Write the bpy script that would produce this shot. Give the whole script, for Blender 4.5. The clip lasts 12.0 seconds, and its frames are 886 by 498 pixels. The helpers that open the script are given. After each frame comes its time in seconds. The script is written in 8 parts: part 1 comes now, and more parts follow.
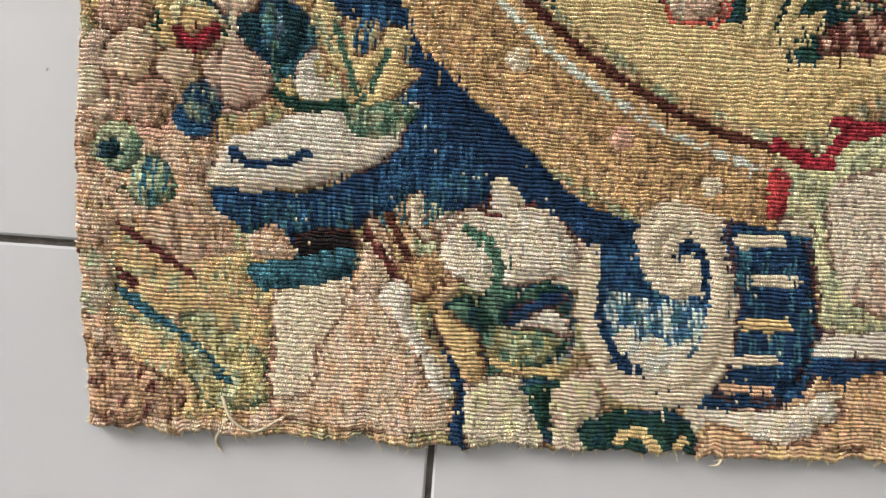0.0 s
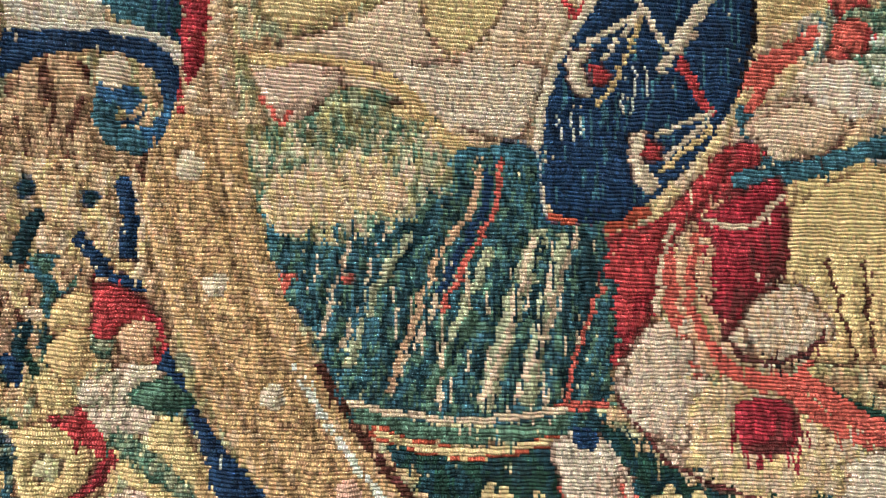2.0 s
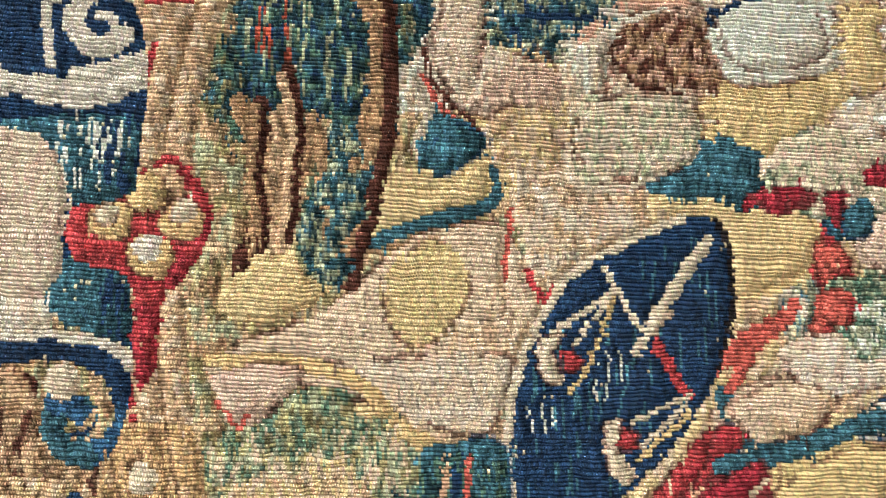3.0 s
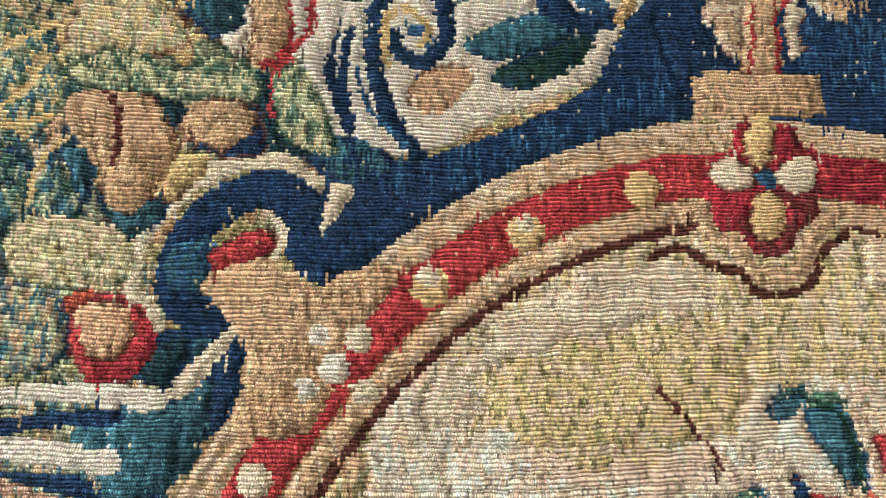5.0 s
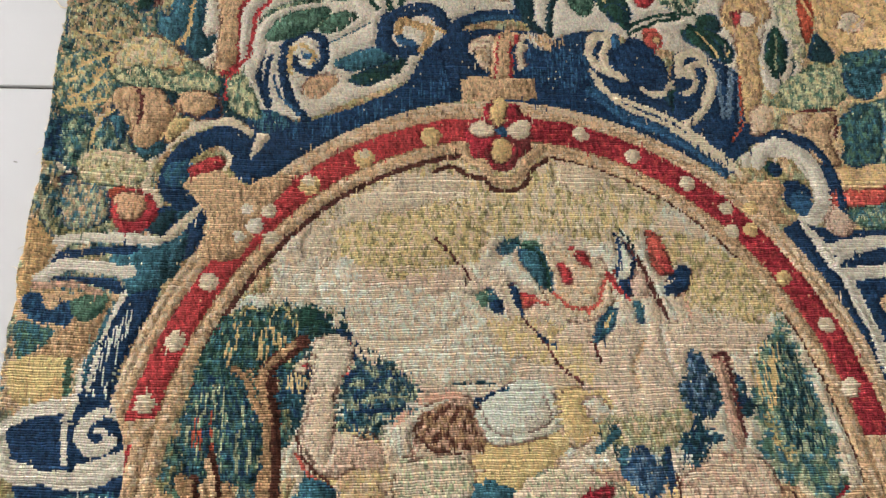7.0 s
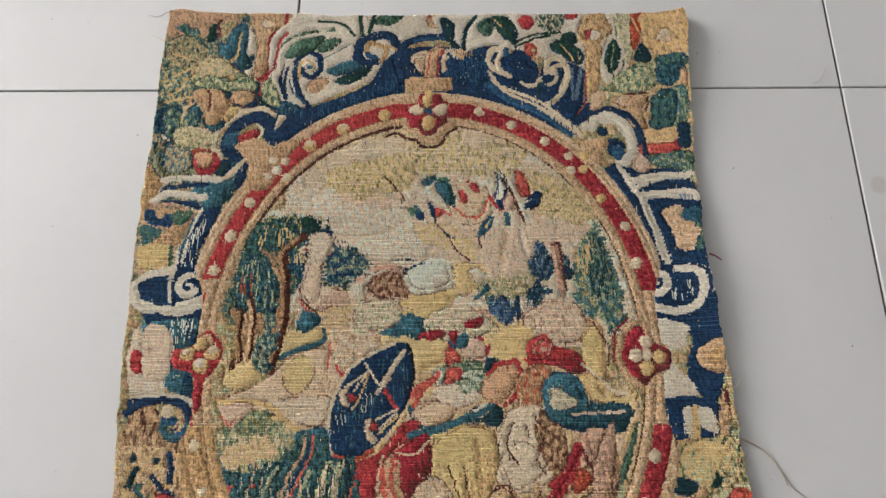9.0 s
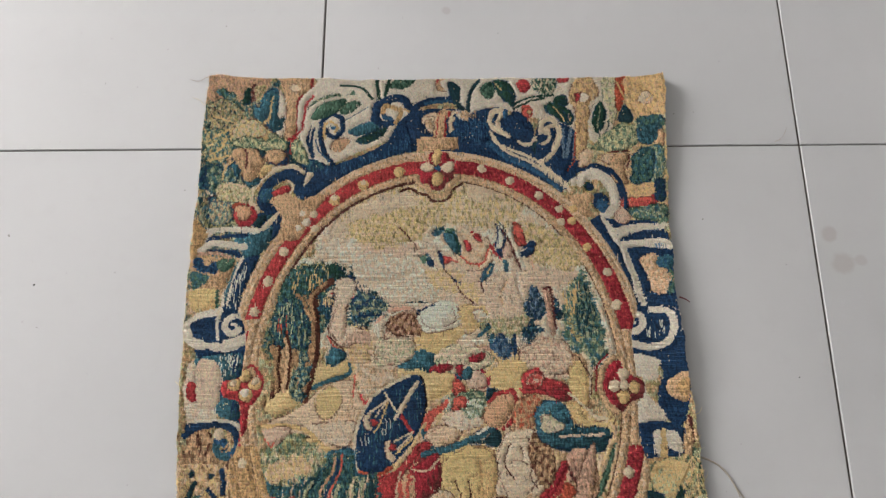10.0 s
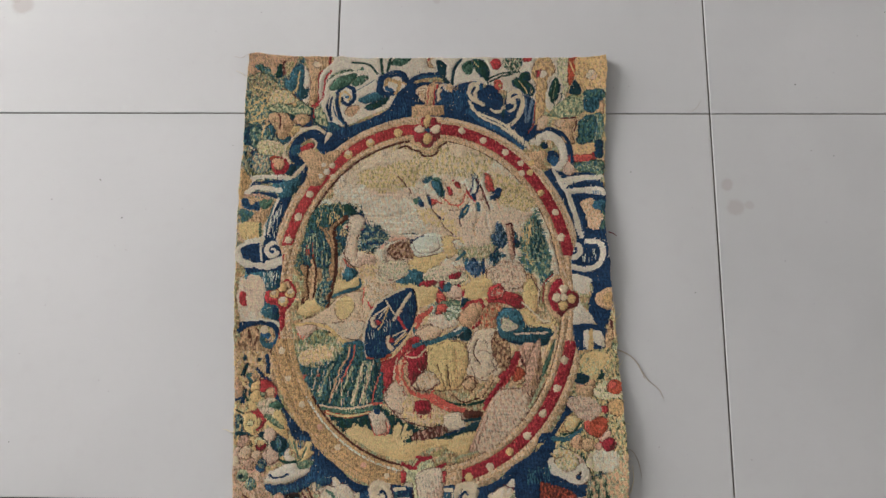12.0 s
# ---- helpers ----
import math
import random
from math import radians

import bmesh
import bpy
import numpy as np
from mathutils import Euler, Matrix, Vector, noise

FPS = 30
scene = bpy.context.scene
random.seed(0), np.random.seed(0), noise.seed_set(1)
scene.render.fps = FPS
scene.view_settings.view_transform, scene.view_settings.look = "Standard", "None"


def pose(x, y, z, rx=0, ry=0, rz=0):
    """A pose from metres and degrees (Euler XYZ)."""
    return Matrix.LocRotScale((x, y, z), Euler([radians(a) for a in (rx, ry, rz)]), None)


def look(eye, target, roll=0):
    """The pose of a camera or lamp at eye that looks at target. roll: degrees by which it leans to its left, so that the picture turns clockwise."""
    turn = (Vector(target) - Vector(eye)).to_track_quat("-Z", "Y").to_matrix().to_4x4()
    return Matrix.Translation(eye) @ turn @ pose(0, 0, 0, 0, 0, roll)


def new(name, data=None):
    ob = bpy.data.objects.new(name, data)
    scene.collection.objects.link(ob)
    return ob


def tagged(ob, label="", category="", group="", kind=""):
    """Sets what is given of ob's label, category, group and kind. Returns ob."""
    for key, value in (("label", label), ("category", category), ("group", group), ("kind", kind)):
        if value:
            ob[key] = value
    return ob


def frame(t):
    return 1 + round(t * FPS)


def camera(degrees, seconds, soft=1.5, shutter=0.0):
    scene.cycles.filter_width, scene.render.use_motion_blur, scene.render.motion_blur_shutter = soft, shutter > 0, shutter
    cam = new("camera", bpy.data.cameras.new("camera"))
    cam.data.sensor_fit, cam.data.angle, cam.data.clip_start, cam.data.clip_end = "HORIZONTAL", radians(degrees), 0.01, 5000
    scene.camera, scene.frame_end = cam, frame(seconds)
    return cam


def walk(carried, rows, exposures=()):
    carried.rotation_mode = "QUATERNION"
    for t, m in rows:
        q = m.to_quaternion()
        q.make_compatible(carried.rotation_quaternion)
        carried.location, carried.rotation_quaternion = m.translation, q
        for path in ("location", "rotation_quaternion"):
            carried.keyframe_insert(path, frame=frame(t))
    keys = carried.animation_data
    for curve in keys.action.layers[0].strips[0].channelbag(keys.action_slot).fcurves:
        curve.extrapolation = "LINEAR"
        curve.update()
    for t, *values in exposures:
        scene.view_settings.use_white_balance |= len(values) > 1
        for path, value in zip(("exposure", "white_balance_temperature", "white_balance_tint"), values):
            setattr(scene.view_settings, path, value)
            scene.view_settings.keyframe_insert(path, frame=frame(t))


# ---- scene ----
cam = camera(56.85, 12.0, soft=1.4)
PATH = [
    (0.0, -0.0106, 0.0099, 0.2956, -0.71, -2.00, 4.15),
    (0.5, -0.0084, 0.0397, 0.2950, -1.40, -1.91, 4.58),
    (1.0, -0.0016, 0.0904, 0.2918, -1.59, -1.72, 4.25),
    (1.5, -0.0057, 0.1230, 0.2948, 2.74, -5.00, 3.55),
    (2.0, -0.0010, 0.1832, 0.2977, 1.79, -4.78, 3.27),
    (2.5, 0.0082, 0.2395, 0.2978, 2.18, -4.76, 2.65),
    (3.0, 0.0094, 0.2849, 0.2899, 2.68, -4.29, 2.16),
    (3.5, 0.0222, 0.3456, 0.2824, 4.81, -1.86, 2.20),
    (3.7, 0.0248, 0.3697, 0.2828, 4.87, -1.76, 2.05),
    (5.3, 0.0043, 0.4886, 0.2946, 15.25, -4.38, -0.82),
    (5.5, 0.0071, 0.4784, 0.3119, 17.68, -3.78, -0.93),
    (6.0, 0.0331, 0.4238, 0.3787, 19.62, -4.29, -1.34),
    (6.5, 0.0519, 0.3654, 0.4380, 20.81, -4.35, -1.33),
    (7.0, 0.0673, 0.3004, 0.4847, 21.09, -4.26, -1.35),
    (7.5, 0.0757, 0.2394, 0.5716, 20.63, -2.73, -0.98),
    (7.7, 0.0864, 0.2084, 0.6062, 20.82, -2.01, -0.81),
    (9.3, 0.1698, 0.1177, 0.8049, 20.60, 0.19, -0.21),
    (9.5, 0.1701, 0.1380, 0.8253, 20.03, 0.09, -0.34),
    (10.0, 0.1624, 0.1618, 0.9349, 18.05, 0.54, -0.22),
    (10.5, 0.1667, 0.1679, 1.0347, 15.46, 0.69, -0.06),
    (11.0, 0.1686, 0.1409, 1.0998, 14.92, 0.57, 0.06),
    (11.5, 0.1835, 0.1180, 1.1682, 13.72, 0.72, 0.24),
    (12.0, 0.1974, 0.1076, 1.2413, 12.24, 0.96, 0.46),
]
walk(cam, [(t, pose(x, y, z, rx, ry, rz)) for t, x, y, z, rx, ry, rz in PATH],
     exposures=[(0.0, 0.26), (1.5, 0.30), (2.5, 0.44), (3.5, 0.50), (5.5, 0.28), (6.5, 0.26), (7.5, 0.24), (9.5, 0.04), (12.0, -0.14)])
DYE_STRENGTH = 3.75

# ---- light: one wide window to the north-west ----
world = bpy.data.worlds.new("world")
scene.world = world
world.use_nodes = True
wn = world.node_tree
sky = wn.nodes.new("ShaderNodeTexSky")
sky.sky_type, sky.sun_disc = "NISHITA", False
sky.sun_elevation, sky.sun_rotation = radians(48), radians(250)
wn.links.new(sky.outputs[0], wn.nodes["Background"].inputs[0])
wn.nodes["Background"].inputs[1].default_value = 0.12
scene.view_settings.exposure = 0.0

ROOM = (-3.6, -2.4, 3.0, 4.2, 2.9)      # x0, y0, x1, y1, height
WINDOW = (1.3, 3.8, 0.8, 2.5)         # y0, y1, z0, z1 in the west wall


def daylight(name, at, aim, wide, high, watts, colour):
    lamp = bpy.data.lights.new(name, "AREA")
    lamp.shape, lamp.size, lamp.size_y, lamp.energy, lamp.color = "RECTANGLE", wide, high, watts, colour
    ob = new(name, lamp)
    ob.matrix_world = look(at, aim)
    return ob


daylight("window_daylight", (ROOM[0] + 0.02, (WINDOW[0] + WINDOW[1]) / 2, (WINDOW[2] + WINDOW[3]) / 2),
         (0.5, 0.4, 0.0), WINDOW[3] - WINDOW[2], WINDOW[1] - WINDOW[0], 400, (1.0, 0.985, 0.965))

# ---- materials ----


def linear(c):
    return tuple((v / 255 / 12.92) if v < 11 else (((v / 255) + 0.055) / 1.055) ** 2.4 for v in c)


class Nodes:
    """A node material, built by name."""

    def __init__(self, name, rough=0.6):
        self.m = bpy.data.materials.new(name)
        self.m.use_nodes = True
        self.t = self.m.node_tree
        self.b = self.t.nodes["Principled BSDF"]
        self.b.inputs["Roughness"].default_value = rough

    def add(self, kind, **inputs):
        n = self.t.nodes.new(kind)
        for key, value in inputs.items():
            key = key.replace("_", " ")
            if hasattr(value, "is_linked"):
                self.t.links.new(value, n.inputs[key])
            else:
                n.inputs[key].default_value = value
        return n

    def math(self, op, a, b=0.0):
        n = self.t.nodes.new("ShaderNodeMath")
        n.operation = op
        for i, v in enumerate((a, b)):
            if hasattr(v, "is_linked"):
                self.t.links.new(v, n.inputs[i])
            else:
                n.inputs[i].default_value = v
        return n.outputs[0]

    def mix(self, fac, a, b):
        n = self.t.nodes.new("ShaderNodeMix")
        n.data_type = "RGBA"
        for i, v in ((0, fac), (6, a), (7, b)):
            if hasattr(v, "is_linked"):
                self.t.links.new(v, n.inputs[i])
            else:
                n.inputs[i].default_value = v if i == 0 else (*v, 1)
        return n.outputs[2]

    def ramp(self, fac, lo, hi):
        n = self.t.nodes.new("ShaderNodeMapRange")
        n.interpolation_type = "SMOOTHSTEP"
        self.t.links.new(fac, n.inputs[0])
        n.inputs[1].default_value, n.inputs[2].default_value = lo, hi
        return n.outputs[0]

    def noise(self, scale, detail=4.0, where=None):
        n = self.add("ShaderNodeTexNoise", Scale=scale, Detail=detail)
        if where is not None:
            self.t.links.new(where, n.inputs["Vector"])
        return n.outputs["Fac"]

    def colour(self, socket):
        self.t.links.new(socket, self.b.inputs["Base Color"])

    def bump(self, height, distance, strength=1.0):
        n = self.add("ShaderNodeBump", Height=height, Distance=distance, Strength=strength)
        self.t.links.new(n.outputs[0], self.b.inputs["Normal"])


def plaster(name, colour):
    k = Nodes(name, 0.8)
    co = k.add("ShaderNodeTexCoord").outputs["Object"]
    k.colour(k.mix(k.noise(3, 5, co), tuple(v * 0.93 for v in colour), colour))
    k.bump(k.noise(140, 4, co), 0.001, 0.4)
    return k.m


def porcelain():
    """Off-white glazed floor tile with faint clouding, wipe marks, specks and a few dried water stains."""
    k = Nodes("glazed_porcelain", 0.32)
    geo = k.add("ShaderNodeNewGeometry").outputs["Position"]
    rnd = k.add("ShaderNodeObjectInfo").outputs["Random"]
    base = k.mix(k.ramp(k.noise(2.3, 6, geo), 0.3, 0.7), (0.330, 0.328, 0.332), (0.372, 0.369, 0.373))
    base = k.mix(k.math("MULTIPLY", rnd, 0.35), base, (0.37, 0.366, 0.363))
    base = k.mix(k.math("MULTIPLY", k.ramp(k.noise(38, 5, geo), 0.52, 0.75), 0.16), base, (0.32, 0.312, 0.308))
    specks = k.math("MULTIPLY", k.ramp(k.noise(120, 2, geo), 0.755, 0.79), 0.75)
    base = k.mix(specks, base, (0.10, 0.085, 0.07))
    wobble = k.noise(55, 3, geo)
    for x, y, r, dark in ((0.619, 0.482, 0.010, 0.42), (0.630, 0.445, 0.013, 0.40), (0.652, 0.449, 0.007, 0.3), (-0.533, 0.792, 0.017, 0.5), (-0.546, 0.806, 0.010, 0.45), (0.16, 0.80, 0.006, 0.35)):
        n = k.add("ShaderNodeVectorMath", Vector=geo)
        n.operation = "DISTANCE"
        n.inputs[1].default_value = (x, y, 0)
        d = k.math("ADD", n.outputs["Value"], k.math("MULTIPLY", wobble, r * 0.9))
        inside = k.math("SUBTRACT", 1.0, k.ramp(d, r * 1.1, r * 1.75))
        base = k.mix(k.math("MULTIPLY", inside, dark), base, (0.24, 0.21, 0.18))
    k.colour(base)
    rough = k.math("ADD", 0.5, k.math("MULTIPLY", k.noise(9, 5, geo), 0.25))
    k.t.links.new(rough, k.b.inputs["Roughness"])
    k.bump(k.noise(26, 3, geo), 0.0006, 0.12)
    return k.m


def grout():
    k = Nodes("dirty_grout", 0.9)
    geo = k.add("ShaderNodeNewGeometry").outputs["Position"]
    k.colour(k.mix(k.ramp(k.noise(45, 5, geo), 0.35, 0.7), (0.05, 0.042, 0.036), (0.13, 0.11, 0.095)))
    k.bump(k.noise(600, 3, geo), 0.001, 0.6)
    return k.m


def woven_wool():
    """Dyed weft beaten over the warp: every bead has its own dye, and leans a little."""
    k = Nodes("woven_wool_and_silk", 0.82)
    dye = k.add("ShaderNodeAttribute")
    dye.attribute_name = "dye"
    uv = k.add("ShaderNodeUVMap")
    uv.uv_map = "weave"
    sep = k.add("ShaderNodeSeparateXYZ", Vector=uv.outputs[0])
    u, v = sep.outputs[0], sep.outputs[1]
    geo = k.add("ShaderNodeNewGeometry").outputs["Position"]
    rib = k.math("FLOOR", v)
    across = k.math("SUBTRACT", v, rib)
    stray = k.math("MULTIPLY", k.math("SUBTRACT", k.noise(420, 2, geo), 0.5), 1.1)
    slant = k.math("ADD", k.math("MULTIPLY", k.ramp(k.noise(26, 2, geo), 0.35, 0.65), 1.3), -0.35)
    lean = k.math("ADD", k.math("ADD", u, k.math("MULTIPLY", rib, 0.5)), k.math("ADD", stray, k.math("MULTIPLY", slant, k.math("SUBTRACT", across, 0.5))))
    bead = k.math("POWER", k.math("ABSOLUTE", k.math("SINE", k.math("MULTIPLY", lean, math.pi))), 0.7)
    crown = k.math("POWER", k.math("ABSOLUTE", k.math("SINE", k.math("MULTIPLY", v, math.pi))), 0.6)
    crown = k.math("MULTIPLY", crown, k.math("ADD", 0.55, k.math("MULTIPLY", k.noise(230, 2, geo), 0.9)))
    fuzz = k.noise(2600, 3, geo)
    height = k.math("ADD", k.math("ADD", k.math("MULTIPLY", k.math("MULTIPLY", bead, crown), 1.15), k.math("MULTIPLY", crown, 0.45)), k.math("MULTIPLY", fuzz, 0.3))
    yarn_at = k.add("ShaderNodeCombineXYZ", X=k.math("FLOOR", lean), Y=rib)
    own = k.add("ShaderNodeTexWhiteNoise", Vector=yarn_at.outputs[0]).outputs["Value"]
    soil = k.ramp(k.noise(28, 5, geo), 0.35, 0.8)
    col = k.mix(k.math("MULTIPLY", soil, 0.035), dye.outputs["Color"], (0.20, 0.15, 0.09))
    col = k.mix(k.math("MULTIPLY", k.ramp(fuzz, 0.52, 0.85), 0.02), col, (0.55, 0.48, 0.36))
    shade = k.add("ShaderNodeHueSaturation", Color=col, Value=k.math("ADD", 0.80, k.math("MULTIPLY", own, 0.38)))
    k.colour(shade.outputs[0])
    k.b.inputs["Specular IOR Level"].default_value = 0.14
    k.bump(height, 0.0012, 1.0)
    return k.m


def spun(name, colour):
    k = Nodes(name, 0.85)
    co = k.add("ShaderNodeTexCoord").outputs["Object"]
    k.colour(k.mix(k.noise(400, 3, co), tuple(c * 0.6 for c in colour), colour))
    k.bump(k.noise(2500, 2, co), 0.0004)
    return k.m


def clear_glass():
    k = Nodes("window_glass", 0.02)
    k.b.inputs["Transmission Weight"].default_value = 1.0
    k.b.inputs["IOR"].default_value = 1.45
    return k.m


PORCELAIN, GROUT, WOOL = porcelain(), grout(), woven_wool()
WALL, CEILING_PAINT, FRAME_PAINT = plaster("wall_paint", (0.50, 0.50, 0.49)), plaster("ceiling_paint", (0.66, 0.655, 0.64)), plaster("white_gloss", (0.78, 0.78, 0.76))
GLASS = clear_glass()


# ---- builders ----
def mesh_from(name, verts, faces, material, smooth=False):
    me = bpy.data.meshes.new(name)
    me.from_pydata([tuple(v) for v in verts], [], [tuple(f) for f in faces])
    me.materials.append(material)
    if smooth:
        me.shade_smooth()
    me.update()
    return me


def block(name, lo, hi, material, parent=None):
    (x0, y0, z0), (x1, y1, z1) = lo, hi
    v = [(x, y, z) for z in (z0, z1) for x, y in ((x0, y0), (x1, y0), (x1, y1), (x0, y1))]
    f = [(3, 2, 1, 0), (4, 5, 6, 7), (0, 1, 5, 4), (1, 2, 6, 5), (2, 3, 7, 6), (3, 0, 4, 7)]
    ob = new(name, mesh_from(name, v, f, material))
    ob.parent = parent
    return ob


def joined_blocks(name, boxes, material, parent=None):
    v, f = [], []
    for (x0, y0, z0), (x1, y1, z1) in boxes:
        n = len(v)
        v += [(x, y, z) for z in (z0, z1) for x, y in ((x0, y0), (x1, y0), (x1, y1), (x0, y1))]
        f += [tuple(n + i for i in q) for q in ((3, 2, 1, 0), (4, 5, 6, 7), (0, 1, 5, 4), (1, 2, 6, 5), (2, 3, 7, 6), (3, 0, 4, 7))]
    ob = new(name, mesh_from(name, v, f, material))
    ob.parent = parent
    return ob


# ---- the room ----
X0, Y0, X1, Y1, HIGH = ROOM
T = 0.16
wy0, wy1, wz0, wz1 = WINDOW
tagged(block("wall_north", (X0 - T, Y1, 0), (X1 + T, Y1 + T, HIGH), WALL), "plain off-white painted plaster wall", "wall", kind="structure")
tagged(block("wall_south", (X0 - T, Y0 - T, 0), (X1 + T, Y0, HIGH), WALL), "plain off-white painted plaster wall", "wall", kind="structure")
tagged(block("wall_east", (X1, Y0, 0), (X1 + T, Y1, HIGH), WALL), "plain off-white painted plaster wall", "wall", kind="structure")
tagged(joined_blocks("wall_west", [((X0 - T, Y0, 0), (X0, wy0, HIGH)), ((X0 - T, wy1, 0), (X0, Y1, HIGH)),
                                  ((X0 - T, wy0, 0), (X0, wy1, wz0)), ((X0 - T, wy0, wz1), (X0, wy1, HIGH))], WALL),
       "plain off-white painted wall with a wide window opening", "wall", kind="structure")
tagged(block("ceiling", (X0 - T, Y0 - T, HIGH), (X1 + T, Y1 + T, HIGH + 0.12), CEILING_PAINT), "plain white painted ceiling above the tiled floor", "ceiling", kind="structure")
window = tagged(new("window_1"), "wide white framed window letting in soft daylight", "window", kind="structure")
fx0, fx1, fw = X0 - 0.12, X0 - 0.06, 0.05
joined_blocks("window_frame", [((fx0, wy0, wz0), (fx1, wy0 + fw, wz1)), ((fx0, wy1 - fw, wz0), (fx1, wy1, wz1)), ((fx0, wy0 + fw, wz0), (fx1, wy1 - fw, wz0 + fw)),
                               ((fx0, wy0 + fw, wz1 - fw), (fx1, wy1 - fw, wz1)), ((fx0, (wy0 + wy1) / 2 - 0.03, wz0 + fw), (fx1, (wy0 + wy1) / 2 + 0.03, wz1 - fw))], FRAME_PAINT, window)
for ya, yb in ((wy0 + fw, (wy0 + wy1) / 2 - 0.03), ((wy0 + wy1) / 2 + 0.03, wy1 - fw)):
    block("pane", (X0 - 0.093, ya, wz0 + fw), (X0 - 0.087, yb, wz1 - fw), GLASS, window).visible_shadow = False

# ---- floor: one grout bed, each tile a piece of its own ----
floor = block("floor", (X0, Y0, -0.03), (X1, Y1, -0.0022), GROUT)
tagged(floor, "off-white glazed porcelain tiles with thin dark joints", "floor", kind="structure")
TILE, GAP, BEVEL = 0.6, 0.0024, 0.0009


def tile_mesh(w, d):
    a, b, c, e = w / 2 - GAP / 2, d / 2 - GAP / 2, w / 2 - GAP / 2 - BEVEL, d / 2 - GAP / 2 - BEVEL
    v = [(sx * p, sy * q, z) for p, q, z in ((a, b, -0.009), (a, b, -BEVEL), (c, e, 0)) for sx, sy in ((-1, -1), (1, -1), (1, 1), (-1, 1))]
    f = [(8, 9, 10, 11)] + [(r + i, r + (i + 1) % 4, r + 4 + (i + 1) % 4, r + 4 + i) for r in (0, 4) for i in range(4)]
    return mesh_from("tile", v, f, PORCELAIN)


whole = tile_mesh(TILE, TILE + 0.0008)
for i in range(-6, 5):
    for j in range(-4, 7):
        ob = new("tile", whole)
        ob.parent = floor
        ob.location = ((i + 0.5) * TILE + (0.001 if j < 0 else 0), (j + 0.5) * TILE - (0.001 if j < 0 else 0), random.uniform(-0.0002, 0.0002))

# ---- the tapestry: a cloth of 530 weft ribs, drawn bead by bead ----
rng = np.random.default_rng(7)
COLS, RIBS = 640, 530
DYES = {
    "navy": (27, 66, 96), "blue": (42, 90, 118), "slate": (95, 115, 130), "teal": (54, 101, 112), "dteal": (28, 70, 78), "green": (80, 110, 92), "dgreen": (36, 76, 64),
    "sage": (137, 139, 111), "olive": (138, 128, 84), "lime": (172, 164, 126), "cream": (209, 193, 166), "white": (213, 203, 186), "pale": (188, 188, 174), "pink": (205, 165, 140),
    "pinkgrey": (182, 160, 140), "pinktan": (174, 142, 110), "tan": (165, 139, 106), "dtan": (142, 114, 80), "beige": (182, 162, 136), "gold": (197, 171, 116), "yellow": (203, 181, 130),
    "dyellow": (184, 164, 112), "ochre": (162, 134, 90), "red": (158, 58, 60), "crimson": (144, 40, 56), "coral": (174, 88, 72), "rust": (158, 78, 48), "brown": (96, 58, 44),
    "maroon": (104, 58, 54), "dark": (50, 42, 44), "grey": (171, 158, 139), "mauve": (156, 128, 108)}
DYES = {key: np.array(linear(c)) for key, c in DYES.items()}

# the worn outline, in millimetres
u = (np.arange(COLS + 1) / COLS)[None, :]
v = (np.arange(RIBS * 3 + 1) / (RIBS * 3))[:, None]
pitch = rng.normal(size=(RIBS + 1, 1)) * 0.14              # no two ribs are beaten down alike
v = v + np.repeat(pitch, 3, axis=0)[:RIBS * 3 + 1] / RIBS * (np.sin(np.pi * v) ** 0.5)
EDGE_Y = [-64, 5, 60, 147, 235, 310, 411, 530, 600, 700]
left = np.interp(v * 762 - 64, EDGE_Y, [-119, -128, -132, -134, -141, -145, -148, -146, -147, -145])
right = np.interp(v * 762 - 64, EDGE_Y, [447, 445, 444, 441, 437, 432, 424, 428, 431, 435])
top = np.interp(u, [0, 0.1, 0.34, 0.68, 1], [703, 698, 694, 695, 694])
bottom = np.interp(u, [0, 0.08, 0.2, 0.38, 0.5, 1], [-64, -63, -63, -60, -58, -56])


def wander(n, steps, size):
    """A smooth random line of n values."""
    return np.interp(np.linspace(0, steps, n), np.arange(steps + 1), rng.normal(size=steps + 1)) * size


NAP_W = (wander(RIBS * 3 + 1, 60, 0.7) + wander(RIBS * 3 + 1, 400, 0.35))[:, None]
NAP_E = (wander(RIBS * 3 + 1, 60, 0.8) + wander(RIBS * 3 + 1, 400, 0.4))[:, None]
NAP_N = (wander(COLS + 1, 50, 0.6) + wander(COLS + 1, 300, 0.3))[None, :]
NAP_S = (wander(COLS + 1, 60, 0.9) + wander(COLS + 1, 320, 0.5))[None, :]


def waves(x, y, seed, size):
    """Smooth noise on the plane; size is the wave's length in millimetres."""
    r = np.random.default_rng(seed)
    a = np.zeros(np.broadcast(x, y).shape)
    for _ in range(14):
        k, p, th = 2 * math.pi / (size * r.uniform(0.6, 1.7)), r.uniform(0, 6.283), r.uniform(0, 6.283)
        a += np.sin(k * (x * math.cos(th) + y * math.sin(th)) + p)
    return a / 5.3


VX = left + (right - left) * u
VY = bottom + (top - bottom) * v
VY = VY + waves(VX, VY, 3, 95) * 0.7 + waves(VX, VY, 4, 26) * 0.2 + waves(VX * 1.5, VY * 0.35, 6, 9) * 0.2 + waves(VX, VY, 8, 17) * 0.22
VX = VX + waves(VX, VY, 5, 70) * 0.5
VX = VX + NAP_W * np.exp(-u * 570 / 5) + NAP_E * np.exp(-(1 - u) * 570 / 5)
VY = VY + NAP_S * np.exp(-v * 760 / 5) + NAP_N * np.exp(-(1 - v) * 760 / 5)
